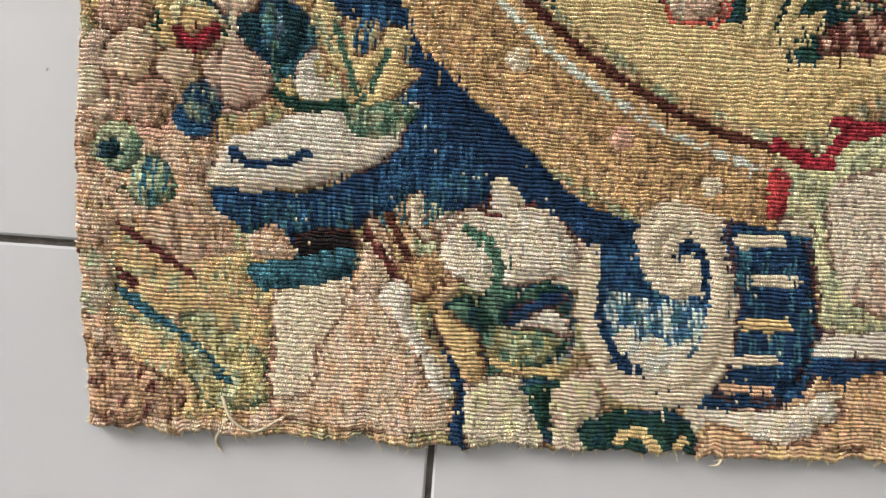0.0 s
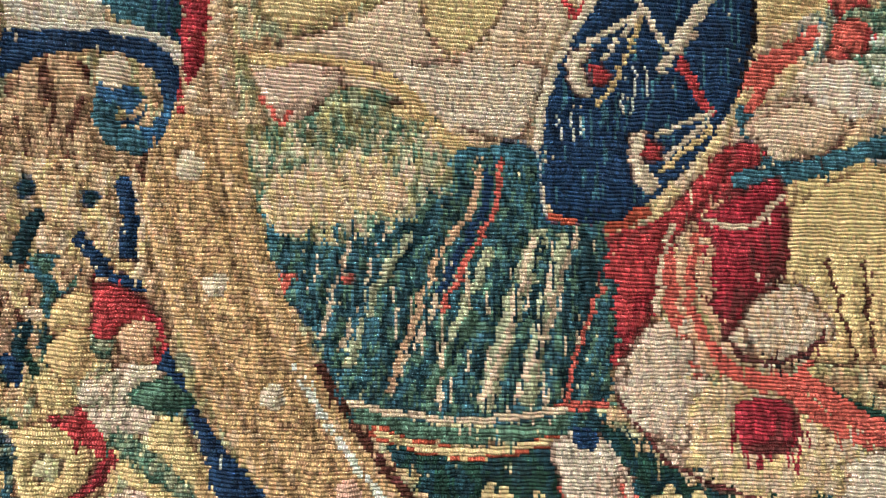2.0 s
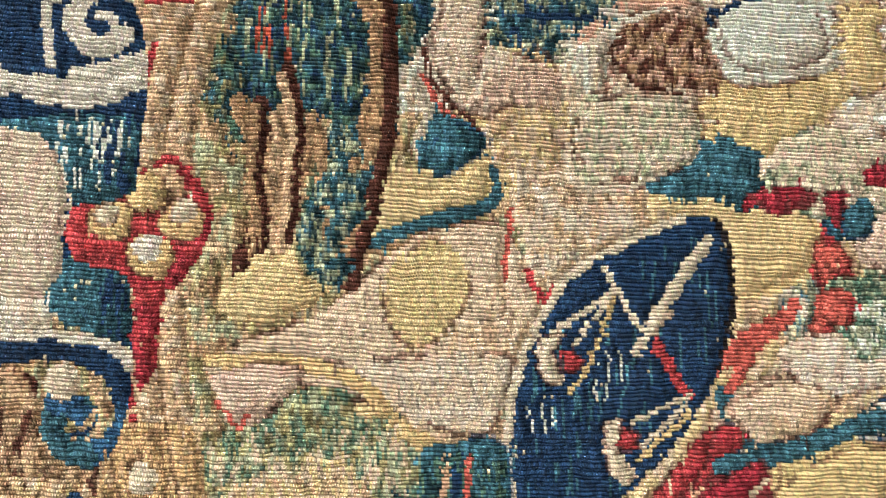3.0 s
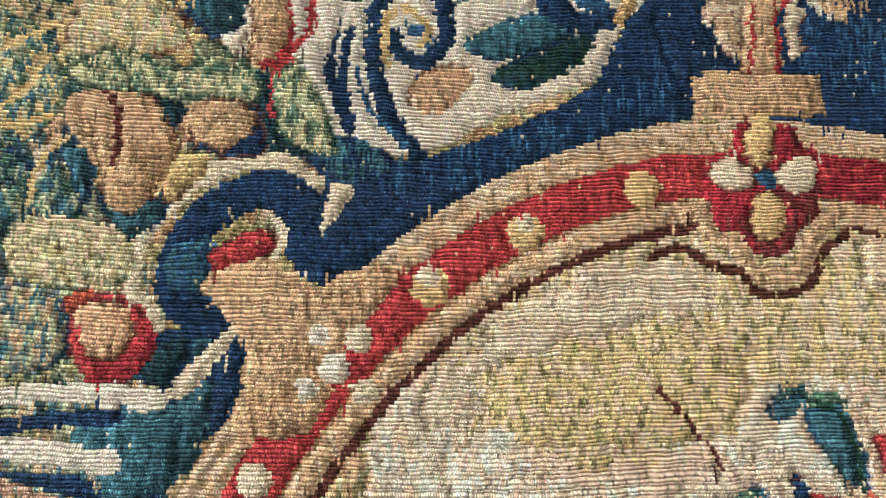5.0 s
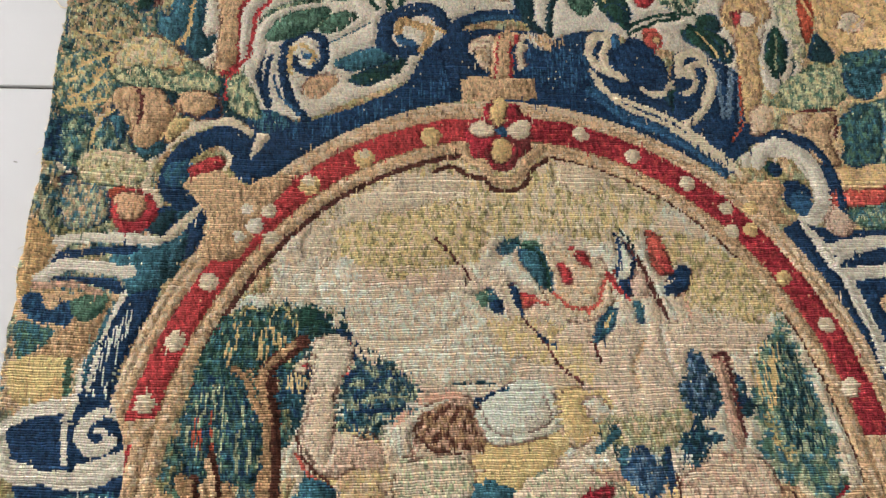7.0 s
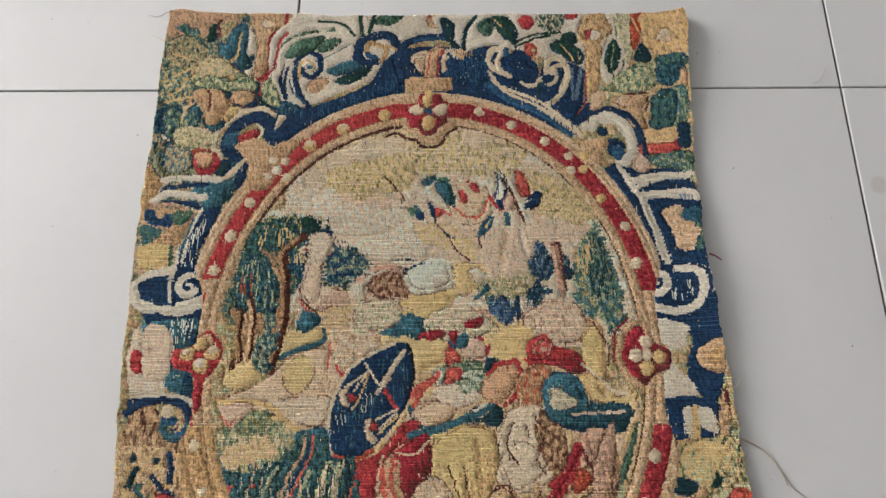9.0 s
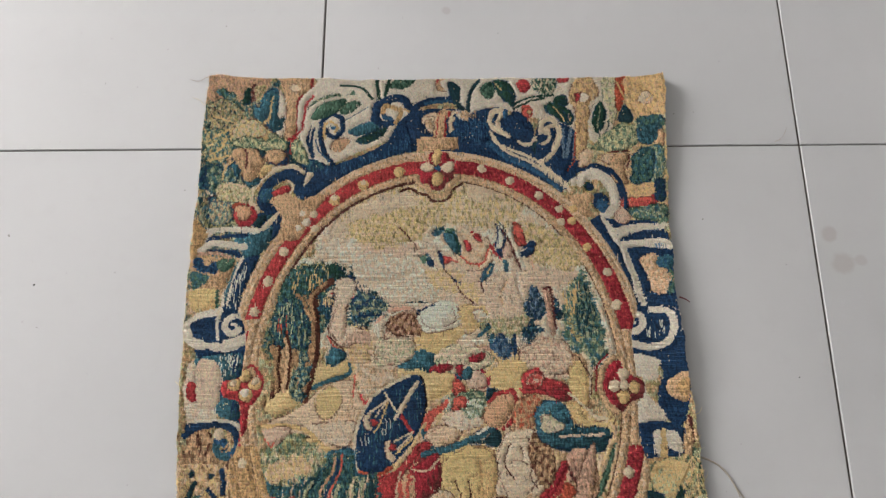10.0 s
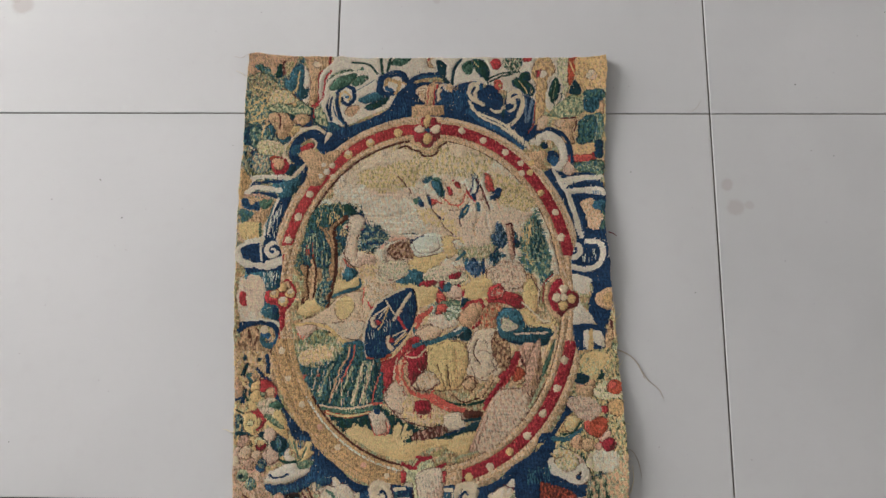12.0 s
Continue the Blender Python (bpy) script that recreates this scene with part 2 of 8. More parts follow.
# bead centres
GX = (VX[1::3, :-1] + VX[1::3, 1:]) / 2
GY = (VY[1::3, :-1] + VY[1::3, 1:]) / 2
COLOUR = np.zeros((RIBS, COLS, 3))
PIECE = np.zeros((RIBS, COLS), int)
PIECES = ["ground_weave"]
CX, CY, AX, AY, POWER = 149.0, 301.0, 226.0, 272.0, 2.05
g = (np.abs((GX - CX) / AX) ** POWER + np.abs((GY - CY) / AY) ** POWER) ** (1 / POWER)
OVAL = (g - 1) * np.hypot(GX - CX, GY - CY) / g   # distance from the oval's middle line
OUTER = 20 - 21 * np.exp(-((GY - CY) / 80) ** 6)           # the frame narrows beside the two side jewels
OPEN = {"jewel", "jewel_petal", "frame_corner", "pearl", "stud", "mask", "cap", "column", "curl", "frame", "outline_top"}
state = {"clip": None, "flip": False, "last": None}
STEP = rng.normal(size=(RIBS, 1)) * 0.55           # how far each rib's weft turns early or late
WX, WY = GX + STEP, GY + waves(GX, GY, 9, 9) * 0.5


def section(name):
    state["clip"] = {"field": "in", "left_figures": "in", "over": None, "refine_field": "in", "lower_border": "low"}.get(name, "out")
    state["last"] = None


def allowed(name):
    if name in OPEN or state["clip"] is None:
        return np.ones_like(OVAL, bool)
    if state["clip"] == "in":
        return OVAL < -18.5
    return OVAL > (9 if state["clip"] == "low" else OUTER)


def curve(points, closed):
    """A smooth line through the points."""
    p = np.array(points, float)
    if state["flip"]:
        p[:, 0] = 2 * CX - p[:, 0]
    if len(p) < 3:
        return p
    if closed:
        q = np.vstack([p[-1], p, p[0], p[1]])
    else:
        q = np.vstack([2 * p[0] - p[1], p, 2 * p[-1] - p[-2]])
    out = []
    for i in range(1, len(q) - 2):
        a, b, c, d = q[i - 1:i + 3]
        for s in np.linspace(0, 1, 7)[:-1]:
            out.append(b + 0.5 * s * (c - a + s * (2 * a - 5 * b + 4 * c - d + s * (3 * (b - c) + d - a))) * 1.0)
    if not closed:
        out.append(p[-1])
    return np.array(out)


def window_of(p, pad):
    ok = (WX > p[:, 0].min() - pad) & (WX < p[:, 0].max() + pad) & (WY > p[:, 1].min() - pad) & (WY < p[:, 1].max() + pad)
    return np.nonzero(ok)


RAGGED_X = waves(GX, GY, 91, 15) * 3.5 + waves(GX * 0.5, GY * 2, 92, 6) * 2.5
RAGGED_Y = waves(GX, GY, 93, 15) * 4 + rng.normal(size=(RIBS, COLS)) * 1.6


def within(points, smooth=True, ragged=0.0):
    p = curve(points, True) if smooth else np.array(points, float)
    ii, jj = window_of(p, 2 + 12 * ragged)
    x, y = WX[ii, jj] + RAGGED_X[ii, jj] * ragged, WY[ii, jj] + RAGGED_Y[ii, jj] * ragged
    odd = np.zeros(len(x), bool)
    for (x0, y0), (x1, y1) in zip(p, np.roll(p, -1, 0)):
        if y0 != y1:
            odd ^= ((y0 > y) != (y1 > y)) & (x < (x1 - x0) * (y - y0) / (y1 - y0) + x0)
    return ii[odd], jj[odd]


def near(points, width):
    p = curve(points, False)
    ii, jj = window_of(p, width)
    x, y = WX[ii, jj], WY[ii, jj]
    best = np.full(len(x), 1e9)
    for (x0, y0), (x1, y1) in zip(p[:-1], p[1:]):
        dx, dy = x1 - x0, y1 - y0
        s = np.clip(((x - x0) * dx + (y - y0) * dy) / (dx * dx + dy * dy + 1e-9), 0, 1)
        best = np.minimum(best, np.hypot(x - x0 - s * dx, y - y0 - s * dy))
    hit = best < width / 2
    return ii[hit], jj[hit]


def weave(name, where, colour):
    ii, jj = where
    ok = allowed(name)[ii, jj]
    ii, jj = ii[ok], jj[ok]
    if not len(ii):
        return
    if state["last"] != name or name in ("flower", "fruit", "pearl", "stud", "berry", "leaf", "bird", "jewel_petal"):
        PIECES.append(name)
    state["last"] = name
    PIECE[ii, jj] = len(PIECES) - 1
    COLOUR[ii, jj] = colour if np.ndim(colour) == 1 else colour[ok]


# the deeper dye that stands for the shaded side of a motif
SHADED = {"teal": "dteal", "green": "dgreen", "sage": "green", "lime": "sage", "yellow": "gold", "gold": "ochre", "cream": "beige", "white": "grey", "red": "crimson", "coral": "red", "tan": "dtan",
          "beige": "tan", "grey": "mauve", "pinkgrey": "mauve", "dyellow": "ochre", "crimson": "maroon", "pinktan": "dtan", "mauve": "dtan", "dgreen": "dteal", "pale": "grey"}
LINES = {"teal": "navy", "green": "dgreen", "sage": "dgreen", "red": "maroon", "crimson": "maroon", "dteal": "navy", "dgreen": "navy"}


def drawn_line(name, dye, points, width=1.7):
    """The broken drawing line that weavers put round a motif."""
    if name in ("ground_blue", "ground_white", "wedge", "shield", "sky", "panel", "band", "scroll", "frame_corner", "jewel", "stud", "pearl", "ground_weave", "cloud", "hill", "meadow", "ground", "stream", "thicket", "tree", "foliage", "grass", "hair"):
        return
    ii, jj = near(list(points) + [points[0]], width)
    keep = (waves(GX[ii, jj], GY[ii, jj], len(ii) + 3, 24) > -0.15) & allowed(name)[ii, jj]
    COLOUR[ii[keep], jj[keep]] = 0.35 * COLOUR[ii[keep], jj[keep]] + 0.65 * DYES[LINES.get(dye, "brown")]


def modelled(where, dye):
    """Two dyes of one colour: painted shading, paler upper left, deeper batted in lower right."""
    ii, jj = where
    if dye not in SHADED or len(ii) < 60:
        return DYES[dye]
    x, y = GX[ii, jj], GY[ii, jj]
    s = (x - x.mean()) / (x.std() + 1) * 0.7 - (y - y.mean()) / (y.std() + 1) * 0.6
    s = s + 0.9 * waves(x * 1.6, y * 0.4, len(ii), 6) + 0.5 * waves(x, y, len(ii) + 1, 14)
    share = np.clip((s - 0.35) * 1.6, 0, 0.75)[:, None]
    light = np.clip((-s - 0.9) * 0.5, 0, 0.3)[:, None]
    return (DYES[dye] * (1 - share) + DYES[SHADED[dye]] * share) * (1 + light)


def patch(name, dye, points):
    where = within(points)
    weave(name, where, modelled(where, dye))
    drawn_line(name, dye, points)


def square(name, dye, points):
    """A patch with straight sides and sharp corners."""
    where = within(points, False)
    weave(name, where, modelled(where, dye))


def band(name, dye, width, points):
    weave(name, near(points, width), DYES[dye])


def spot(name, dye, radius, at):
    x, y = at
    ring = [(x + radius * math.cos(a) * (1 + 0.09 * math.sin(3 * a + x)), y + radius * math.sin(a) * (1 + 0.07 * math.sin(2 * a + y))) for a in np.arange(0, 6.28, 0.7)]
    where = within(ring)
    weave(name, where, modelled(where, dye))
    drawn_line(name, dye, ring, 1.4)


def mottle(name, dyes, size, points):
    """Flecked weaving in several dyes, in short streaks along the ribs and soft hatched blots."""
    ii, jj = within(points, True, 1.0 if name in ("sky", "ground", "meadow", "cloud", "hill", "thicket", "foliage", "tree", "skirt", "cloth", "plume", "grass") else 0.25)
    names = dyes.split()
    seed = len(PIECES) * 17 + len(ii)
    x, y = GX[ii, jj], GY[ii, jj]
    f = np.stack([waves(x, y * 0.7, seed + i, size * 2.0) + 0.7 * waves(x * 1.5, y * 0.45, seed + 50 + i, size * 0.7) for i in range(len(names))])
    share = np.exp(5.0 * (f - f.max(axis=0)))
    share /= share.sum(axis=0)
    weave(name, (ii, jj), share.T @ np.array([DYES[n] for n in names]))
    if name not in ("flower", "skirt", "edge"):
        drawn_line(name, names[0], points)


def hatch(name, dye, count, width, points):
    """Thin upright battings of another dye."""
    ii, jj = within(points)
    if not len(ii):
        return
    r = np.random.default_rng(len(ii) + count)
    x, y = GX[ii, jj], GY[ii, jj]
    on = np.zeros(len(ii), bool)
    for _ in range(count):
        k = r.integers(len(ii))
        on |= (np.abs(x - x[k] - (y - y[k]) * r.normal() * 0.08) < width / 2) & (np.abs(y - y[k]) < r.uniform(2, 7))
    keep = state["last"]
    state["last"] = name
    ok = on & allowed(name)[ii, jj]
    COLOUR[ii[ok], jj[ok]] = DYES[dye]
    state["last"] = keep


mottle("ground_weave", "tan sage olive dtan", 6, [(-200, -100), (500, -100), (500, 760), (-200, 760)])


# field
section("field")
mottle("sky", "grey beige pale", 7, [(-17, 455), (185, 465), (184, 325), (73, 321), (13, 396), (-20, 434)])
mottle("sky", "grey beige grey pale", 6, [(14, 523), (155, 549), (277, 521), (341, 403), (344, 322), (42, 324), (9, 435)])
mottle("sky", "dyellow beige grey olive", 4, [(26, 512), (81, 541), (155, 551), (229, 543), (257, 526), (227, 492), (155, 495), (83, 483), (47, 478)])
mottle("sky", "dyellow beige olive", 4, [(251, 497), (289, 484), (307, 455), (268, 443), (253, 463)])
mottle("cloud", "cream grey beige", 4, [(28, 478), (70, 506), (121, 514), (116, 538), (69, 530), (27, 499)])
mottle("cloud", "cream beige", 6, [(187, 554), (234, 551), (209, 527), (187, 529)])
mottle("hill", "grey beige pinkgrey", 8, [(48, 465), (107, 472), (155, 459), (214, 433), (249, 433), (248, 389), (155, 394), (51, 395)])
band("streak", "cream", 3, [(75, 427), (94, 434), (108, 438)])
patch("pond", "pale", [(116, 385), (136, 389), (169, 389), (169, 375), (150, 365), (123, 368)])
patch("ripple", "navy", [(125, 387), (141, 392), (141, 388), (127, 385)])
band("ripple", "navy", 2, [(113, 399), (134, 402)])
patch("ground", "yellow", [(128, 363), (171, 370), (187, 396), (174, 394), (185, 370), (166, 351), (153, 337), (128, 347)])
mottle("grass", "sage olive dteal", 4, [(199, 375), (238, 377), (242, 360), (201, 360)])
band("stalk", "teal", 6, [(221, 360), (223, 337)])
band("stalk", "dteal", 4, [(235, 355), (233, 332)])
mottle("foliage", "teal dteal navy", 4, [(248, 403), (272, 408), (275, 389), (257, 384), (265, 374), (267, 367), (248, 353), (247, 370), (257, 384)])
mottle("foliage", "teal dteal", 4, [(280, 398), (294, 391), (291, 379), (282, 384)])
mottle("thicket", "green sage teal", 5, [(300, 413), (318, 438), (328, 413), (339, 379), (342, 338), (326, 322), (313, 327), (296, 350), (294, 388)])
mottle("thicket", "olive sage gold", 5, [(301, 388), (316, 379), (320, 360), (304, 360)])
patch("trunk", "mauve", [(272, 417), (282, 415), (283, 401), (285, 384), (282, 362), (279, 373), (274, 396)])
patch("trunk", "maroon", [(272, 417), (283, 416), (282, 412), (272, 412)])
patch("bird", "green", [(157, 490), (172, 487), (172, 461), (162, 469)])
mottle("bird", "teal dteal green", 3, [(143, 487), (153, 496), (157, 490), (153, 485), (143, 483)])
patch("bird", "teal", [(128, 455), (138, 458), (143, 445), (136, 443)])
patch("bird", "navy", [(148, 461), (153, 460), (156, 442), (153, 441)])
band("bird", "pale", 2.5, [(153, 460), (155, 444)])
patch("bird", "coral", [(154, 456), (166, 452), (157, 446)])
patch("bird", "cream", [(189, 479), (210, 477), (207, 451), (191, 448)])
patch("bird", "red", [(179, 479), (188, 469), (181, 462)])
band("wing", "red", 3, [(190, 486), (200, 477)])
band("wing", "coral", 2, [(184, 459), (193, 446), (210, 453), (216, 471)])
patch("bird", "pale", [(223, 500), (231, 482), (224, 465), (216, 462), (222, 482)])
band("wing", "dteal", 1.5, [(223, 499), (231, 482), (224, 461)])
patch("bird", "navy", [(218, 462), (227, 466), (227, 455), (221, 455)])
patch("bird", "cream", [(225, 461), (231, 469), (238, 461), (231, 453)])
patch("bird", "coral", [(239, 497), (247, 495), (254, 474), (243, 469)])
patch("bird", "navy", [(255, 474), (265, 474), (262, 458), (248, 454), (250, 466)])
patch("bird", "teal", [(198, 425), (202, 436), (212, 448), (215, 441), (207, 430)])
patch("bird", "teal", [(226, 450), (232, 448), (230, 436)])
band("branch", "brown", 1.5, [(232, 482), (241, 458), (247, 441)])
band("branch", "brown", 1.5, [(159, 437), (169, 429), (183, 409)])
band("branch", "brown", 1.5, [(197, 426), (206, 409)])
band("branch", "pink", 2, [(259, 456), (262, 439)])
patch("blossom", "cream", [(247, 436), (259, 438), (263, 430), (249, 423)])
mottle("meadow", "yellow beige tan", 6, [(96, 345), (226, 344), (239, 320), (314, 274), (344, 273), (330, 187), (113, 188)])
mottle("meadow", "sage grey teal", 5, [(154, 293), (195, 290), (194, 263), (176, 274), (156, 270)])
patch("meadow", "yellow", [(101, 323), (140, 316), (165, 306), (163, 293), (131, 284), (124, 304)])
mottle("stream", "teal sage green", 4, [(110, 337), (145, 337), (163, 313), (133, 318), (110, 323)])
band("petal", "crimson", 3, [(142, 323), (161, 325)])
band("petal", "crimson", 3, [(182, 333), (196, 337)])
spot("blossom", "crimson", 5, (173, 322))
patch("petal", "red", [(164, 305), (170, 304), (177, 293), (167, 292)])
patch("petal", "coral", [(165, 286), (177, 286), (173, 273)])
band("ribbon", "coral", 4, [(129, 259), (140, 272), (156, 278)])
mottle("blossom", "cream grey white", 4, [(154, 266), (167, 275), (181, 265), (178, 254), (161, 252)])
spot("blossom", "pinkgrey", 17, (195, 311))
band("petal", "crimson", 3, [(195, 321), (205, 312), (202, 300)])
patch("meadow", "yellow", [(195, 325), (221, 329), (239, 320), (238, 301), (220, 293), (211, 304)])
patch("drape", "teal", [(206, 299), (222, 295), (204, 283)])
patch("barrel", "pinktan", [(198, 266), (206, 281), (229, 297), (236, 283), (219, 256), (208, 254)])
band("hoop", "coral", 4, [(208, 289), (229, 297)])
band("hoop", "coral", 5, [(233, 288), (225, 270), (213, 254)])
mottle("hair", "grey mauve beige", 4, [(258, 339), (277, 348), (295, 334), (294, 313), (275, 308), (260, 318)])
patch("garment", "red", [(239, 306), (250, 318), (271, 308), (293, 303), (298, 292), (288, 283), (274, 292), (247, 291)])
mottle("garment", "crimson red", 3, [(241, 308), (257, 313), (261, 297), (247, 294)])
patch("garment", "tan", [(295, 334), (314, 336), (322, 315), (315, 287), (300, 296)])
band("edge", "cream", 4, [(314, 338), (322, 324), (319, 289)])
patch("garment", "gold", [(292, 281), (308, 284), (319, 274), (313, 258), (302, 260)])
band("edge", "cream", 4, [(312, 280), (324, 267), (338, 264)])
patch("garment", "dteal", [(253, 276), (267, 285), (292, 278), (300, 258), (336, 257), (334, 231), (311, 227), (272, 233), (254, 243)])
mottle("garment", "grey sage cream", 4, [(255, 265), (276, 276), (287, 263), (297, 247), (257, 247)])
band("trim", "pinkgrey", 2, [(290, 245), (326, 245)])
patch("neck", "tan", [(233, 276), (256, 278), (254, 247), (230, 252)])
patch("tunic", "dyellow", [(148, 225), (178, 235), (207, 232), (209, 209), (204, 178), (150, 178)])
band("fold", "brown", 1.2, [(167, 230), (166, 209), (168, 179)])
band("fold", "brown", 1.2, [(185, 232), (184, 179)])
band("fold", "gold", 3, [(176, 230), (176, 179)])
patch("drape", "dteal", [(125, 237), (145, 230), (174, 239), (194, 252), (217, 252), (216, 234), (196, 237), (174, 235), (147, 224), (132, 228)])
patch("highlight", "white", [(185, 245), (196, 251), (208, 250), (196, 241)])
patch("rug", "pinkgrey", [(128, 244), (140, 251), (161, 250), (172, 243), (156, 235), (136, 236)])
patch("tunic", "crimson", [(116, 213), (138, 224), (145, 209), (148, 178), (121, 179)])
band("edge", "pinktan", 3, [(114, 211), (141, 223)])
patch("sash", "red", [(290, 212), (283, 191), (265, 178), (260, 182), (274, 200), (282, 212)])
patch("cloth", "mauve", [(291, 225), (307, 234), (319, 214), (320, 177), (299, 178), (288, 208)])
patch("drape", "green", [(343, 236), (345, 234), (333, 195), (321, 177), (318, 177), (332, 208)])
patch("tunic", "dyellow", [(150, 223), (172, 231), (209, 231), (212, 186), (207, 164), (162, 161), (144, 186)])
band("fold", "brown", 1.3, [(167, 220), (170, 186), (181, 164)])
band("fold", "brown", 1.3, [(186, 220), (190, 164)])
band("fold", "gold", 3, [(177, 223), (180, 167)])
band("fold", "gold", 3, [(198, 223), (199, 167)])
mottle("mane", "grey beige cream", 4, [(212, 223), (226, 249), (249, 254), (266, 240), (277, 209), (263, 187), (243, 175), (223, 178), (209, 189)])
mottle("mane", "brown tan dtan", 3, [(255, 249), (274, 232), (277, 201), (263, 190), (249, 220)])
band("curl", "brown", 1.3, [(226, 217), (229, 203), (249, 189)])
band("curl", "brown", 1.3, [(240, 234), (243, 223)])
band("curl", "brown", 1.3, [(249, 243), (250, 229)])
band("curl", "brown", 1.5, [(215, 220), (209, 186)])
spot("curl", "tan", 12, (216, 172))
band("curl", "brown", 1.3, [(209, 175), (221, 181), (226, 170)])
band("braid", "tan", 6, [(249, 181), (240, 164), (230, 152)])
band("braid", "brown", 1.2, [(253, 177), (235, 150)])
band("shade", "dgreen", 4, [(162, 153), (184, 142), (212, 139), (240, 145)])
band("sash", "coral", 7, [(150, 153), (173, 136), (209, 131)])
patch("shoe", "brown", [(209, 131), (237, 128), (239, 120), (212, 119)])
patch("cloth", "grey", [(176, 118), (193, 128), (208, 123), (207, 104), (182, 100)])
patch("shade", "dteal", [(162, 90), (207, 106), (234, 118), (226, 100), (184, 93)])
patch("ground", "yellow", [(140, 87), (190, 93), (221, 101), (226, 93), (215, 67), (193, 71), (174, 79), (157, 78)])
band("sash", "red", 9, [(288, 215), (280, 190), (263, 167), (240, 134)])
band("shade", "maroon", 3, [(290, 215), (299, 195), (301, 181)])
patch("cloth", "tan", [(274, 165), (299, 176), (297, 198), (280, 178)])
patch("cloth", "mauve", [(297, 226), (309, 235), (322, 215), (325, 193), (313, 159), (299, 137), (296, 165), (302, 187)])
patch("cloth", "mauve", [(260, 159), (291, 165), (308, 168), (304, 134), (279, 104), (234, 74), (216, 71), (223, 93), (243, 137)])
mottle("cloth", "beige grey dyellow", 4, [(268, 148), (293, 154), (290, 126), (262, 104), (248, 104)])
band("edge", "pinktan", 2, [(260, 159), (243, 137), (223, 93)])
band("shade", "sage", 4, [(327, 179), (313, 151), (304, 137)])
band("shade", "sage", 3, [(198, 63), (229, 72)])


# left figures
section("left_figures")
mottle("ground", "tan beige grey", 5, [(48, 344), (112, 349), (123, 339), (102, 325), (106, 310), (83, 296), (65, 285), (54, 307), (45, 321)])
patch("ground", "yellow", [(115, 326), (145, 326), (167, 321), (166, 299), (135, 287), (131, 312)])
patch("skirt", "yellow", [(-47, 224), (-28, 237), (3, 245), (20, 231), (6, 198), (-22, 186), (-35, 189), (-44, 209)])
mottle("skirt", "sage green olive", 4, [(-49, 224), (-31, 243), (-13, 250), (5, 243), (22, 229), (15, 215), (-12, 226), (-39, 217), (-45, 216)])
mottle("skirt", "teal green sage lime", 5, [(6, 223), (32, 228), (55, 225), (58, 200), (44, 163), (-1, 162), (-10, 190)])
patch("ground", "yellow", [(-39, 297), (-20, 308), (-7, 285), (-30, 271), (-46, 276)])
mottle("trunk", "sage dteal teal", 4, [(-12, 340), (5, 341), (0, 310), (-7, 287), (-15, 288), (-20, 302), (-15, 323)])
band("trunk", "brown", 6, [(-30, 338), (-29, 318), (-39, 291)])
patch("ground", "yellow", [(4, 320), (20, 327), (44, 336), (50, 323), (39, 312), (16, 307), (0, 301)])
band("stream", "teal", 5, [(44, 331), (43, 317), (16, 307), (1, 299)])
patch("stream", "teal", [(20, 338), (37, 343), (42, 340), (24, 326)])
patch("cape", "beige", [(-50, 254), (-39, 263), (-14, 274), (1, 285), (21, 303), (43, 309), (54, 305), (63, 287), (67, 281), (60, 258), (54, 245), (51, 228), (32, 228), (16, 237), (3, 247), (-13, 250), (-25, 251)])
mottle("cape", "dyellow yellow", 4, [(11, 288), (25, 302), (40, 292), (36, 275), (23, 264), (12, 273)])
mottle("cape", "grey beige", 4, [(-13, 258), (35, 262), (56, 261), (48, 236), (24, 239)])
band("hem", "gold", 5, [(-48, 257), (-21, 258), (3, 251), (20, 235), (32, 229)])
patch("sleeve", "pinkgrey", [(-47, 252), (-31, 257), (-16, 254), (-28, 239), (-38, 236), (-45, 246)])
band("edge", "coral", 2, [(-45, 244), (-38, 235), (-35, 239)])
band("seam", "coral", 2, [(53, 314), (53, 290)])
band("seam", "red", 3, [(61, 292), (66, 283), (72, 288)])
patch("bodice", "teal", [(28, 225), (55, 228), (59, 200), (46, 163), (19, 163), (30, 199)])
band("ribbon", "tan", 4, [(35, 226), (33, 212), (18, 189), (12, 163)])
band("ribbon", "navy", 4, [(39, 226), (37, 210), (23, 189)])
band("ribbon", "coral", 3, [(42, 226), (41, 212), (26, 191), (18, 163)])
patch("shield", "navy", [(115, 313), (127, 313), (133, 304), (135, 282), (131, 261), (120, 240), (101, 218), (83, 207), (64, 208), (56, 221), (54, 235), (58, 253), (65, 274), (81, 294), (98, 306)])
hatch("shield", "teal", 60, 1, [(115, 307), (131, 286), (120, 244), (83, 209), (57, 221), (68, 266)])
band("shield_edge", "cream", 3.5, [(116, 314), (96, 304), (75, 290), (64, 272), (57, 251), (55, 229), (59, 208)])
band("shield_edge", "rust", 4, [(62, 207), (81, 204), (97, 212)])
band("shield_edge", "dark", 2, [(128, 313), (134, 301), (135, 280), (131, 260)])
band("spear", "cream", 5, [(125, 305), (116, 291), (107, 278)])
band("spear", "beige", 5, [(111, 279), (106, 274)])
band("spear", "cream", 4, [(107, 278), (101, 265)])
band("spear", "cream", 2.6, [(89, 294), (97, 280), (104, 271)])
band("strap", "cream", 2.6, [(93, 287), (80, 278), (67, 268)])
band("strap", "cream", 2, [(92, 285), (82, 273), (78, 267)])
band("strap", "gold", 2, [(92, 284), (83, 259), (77, 251)])
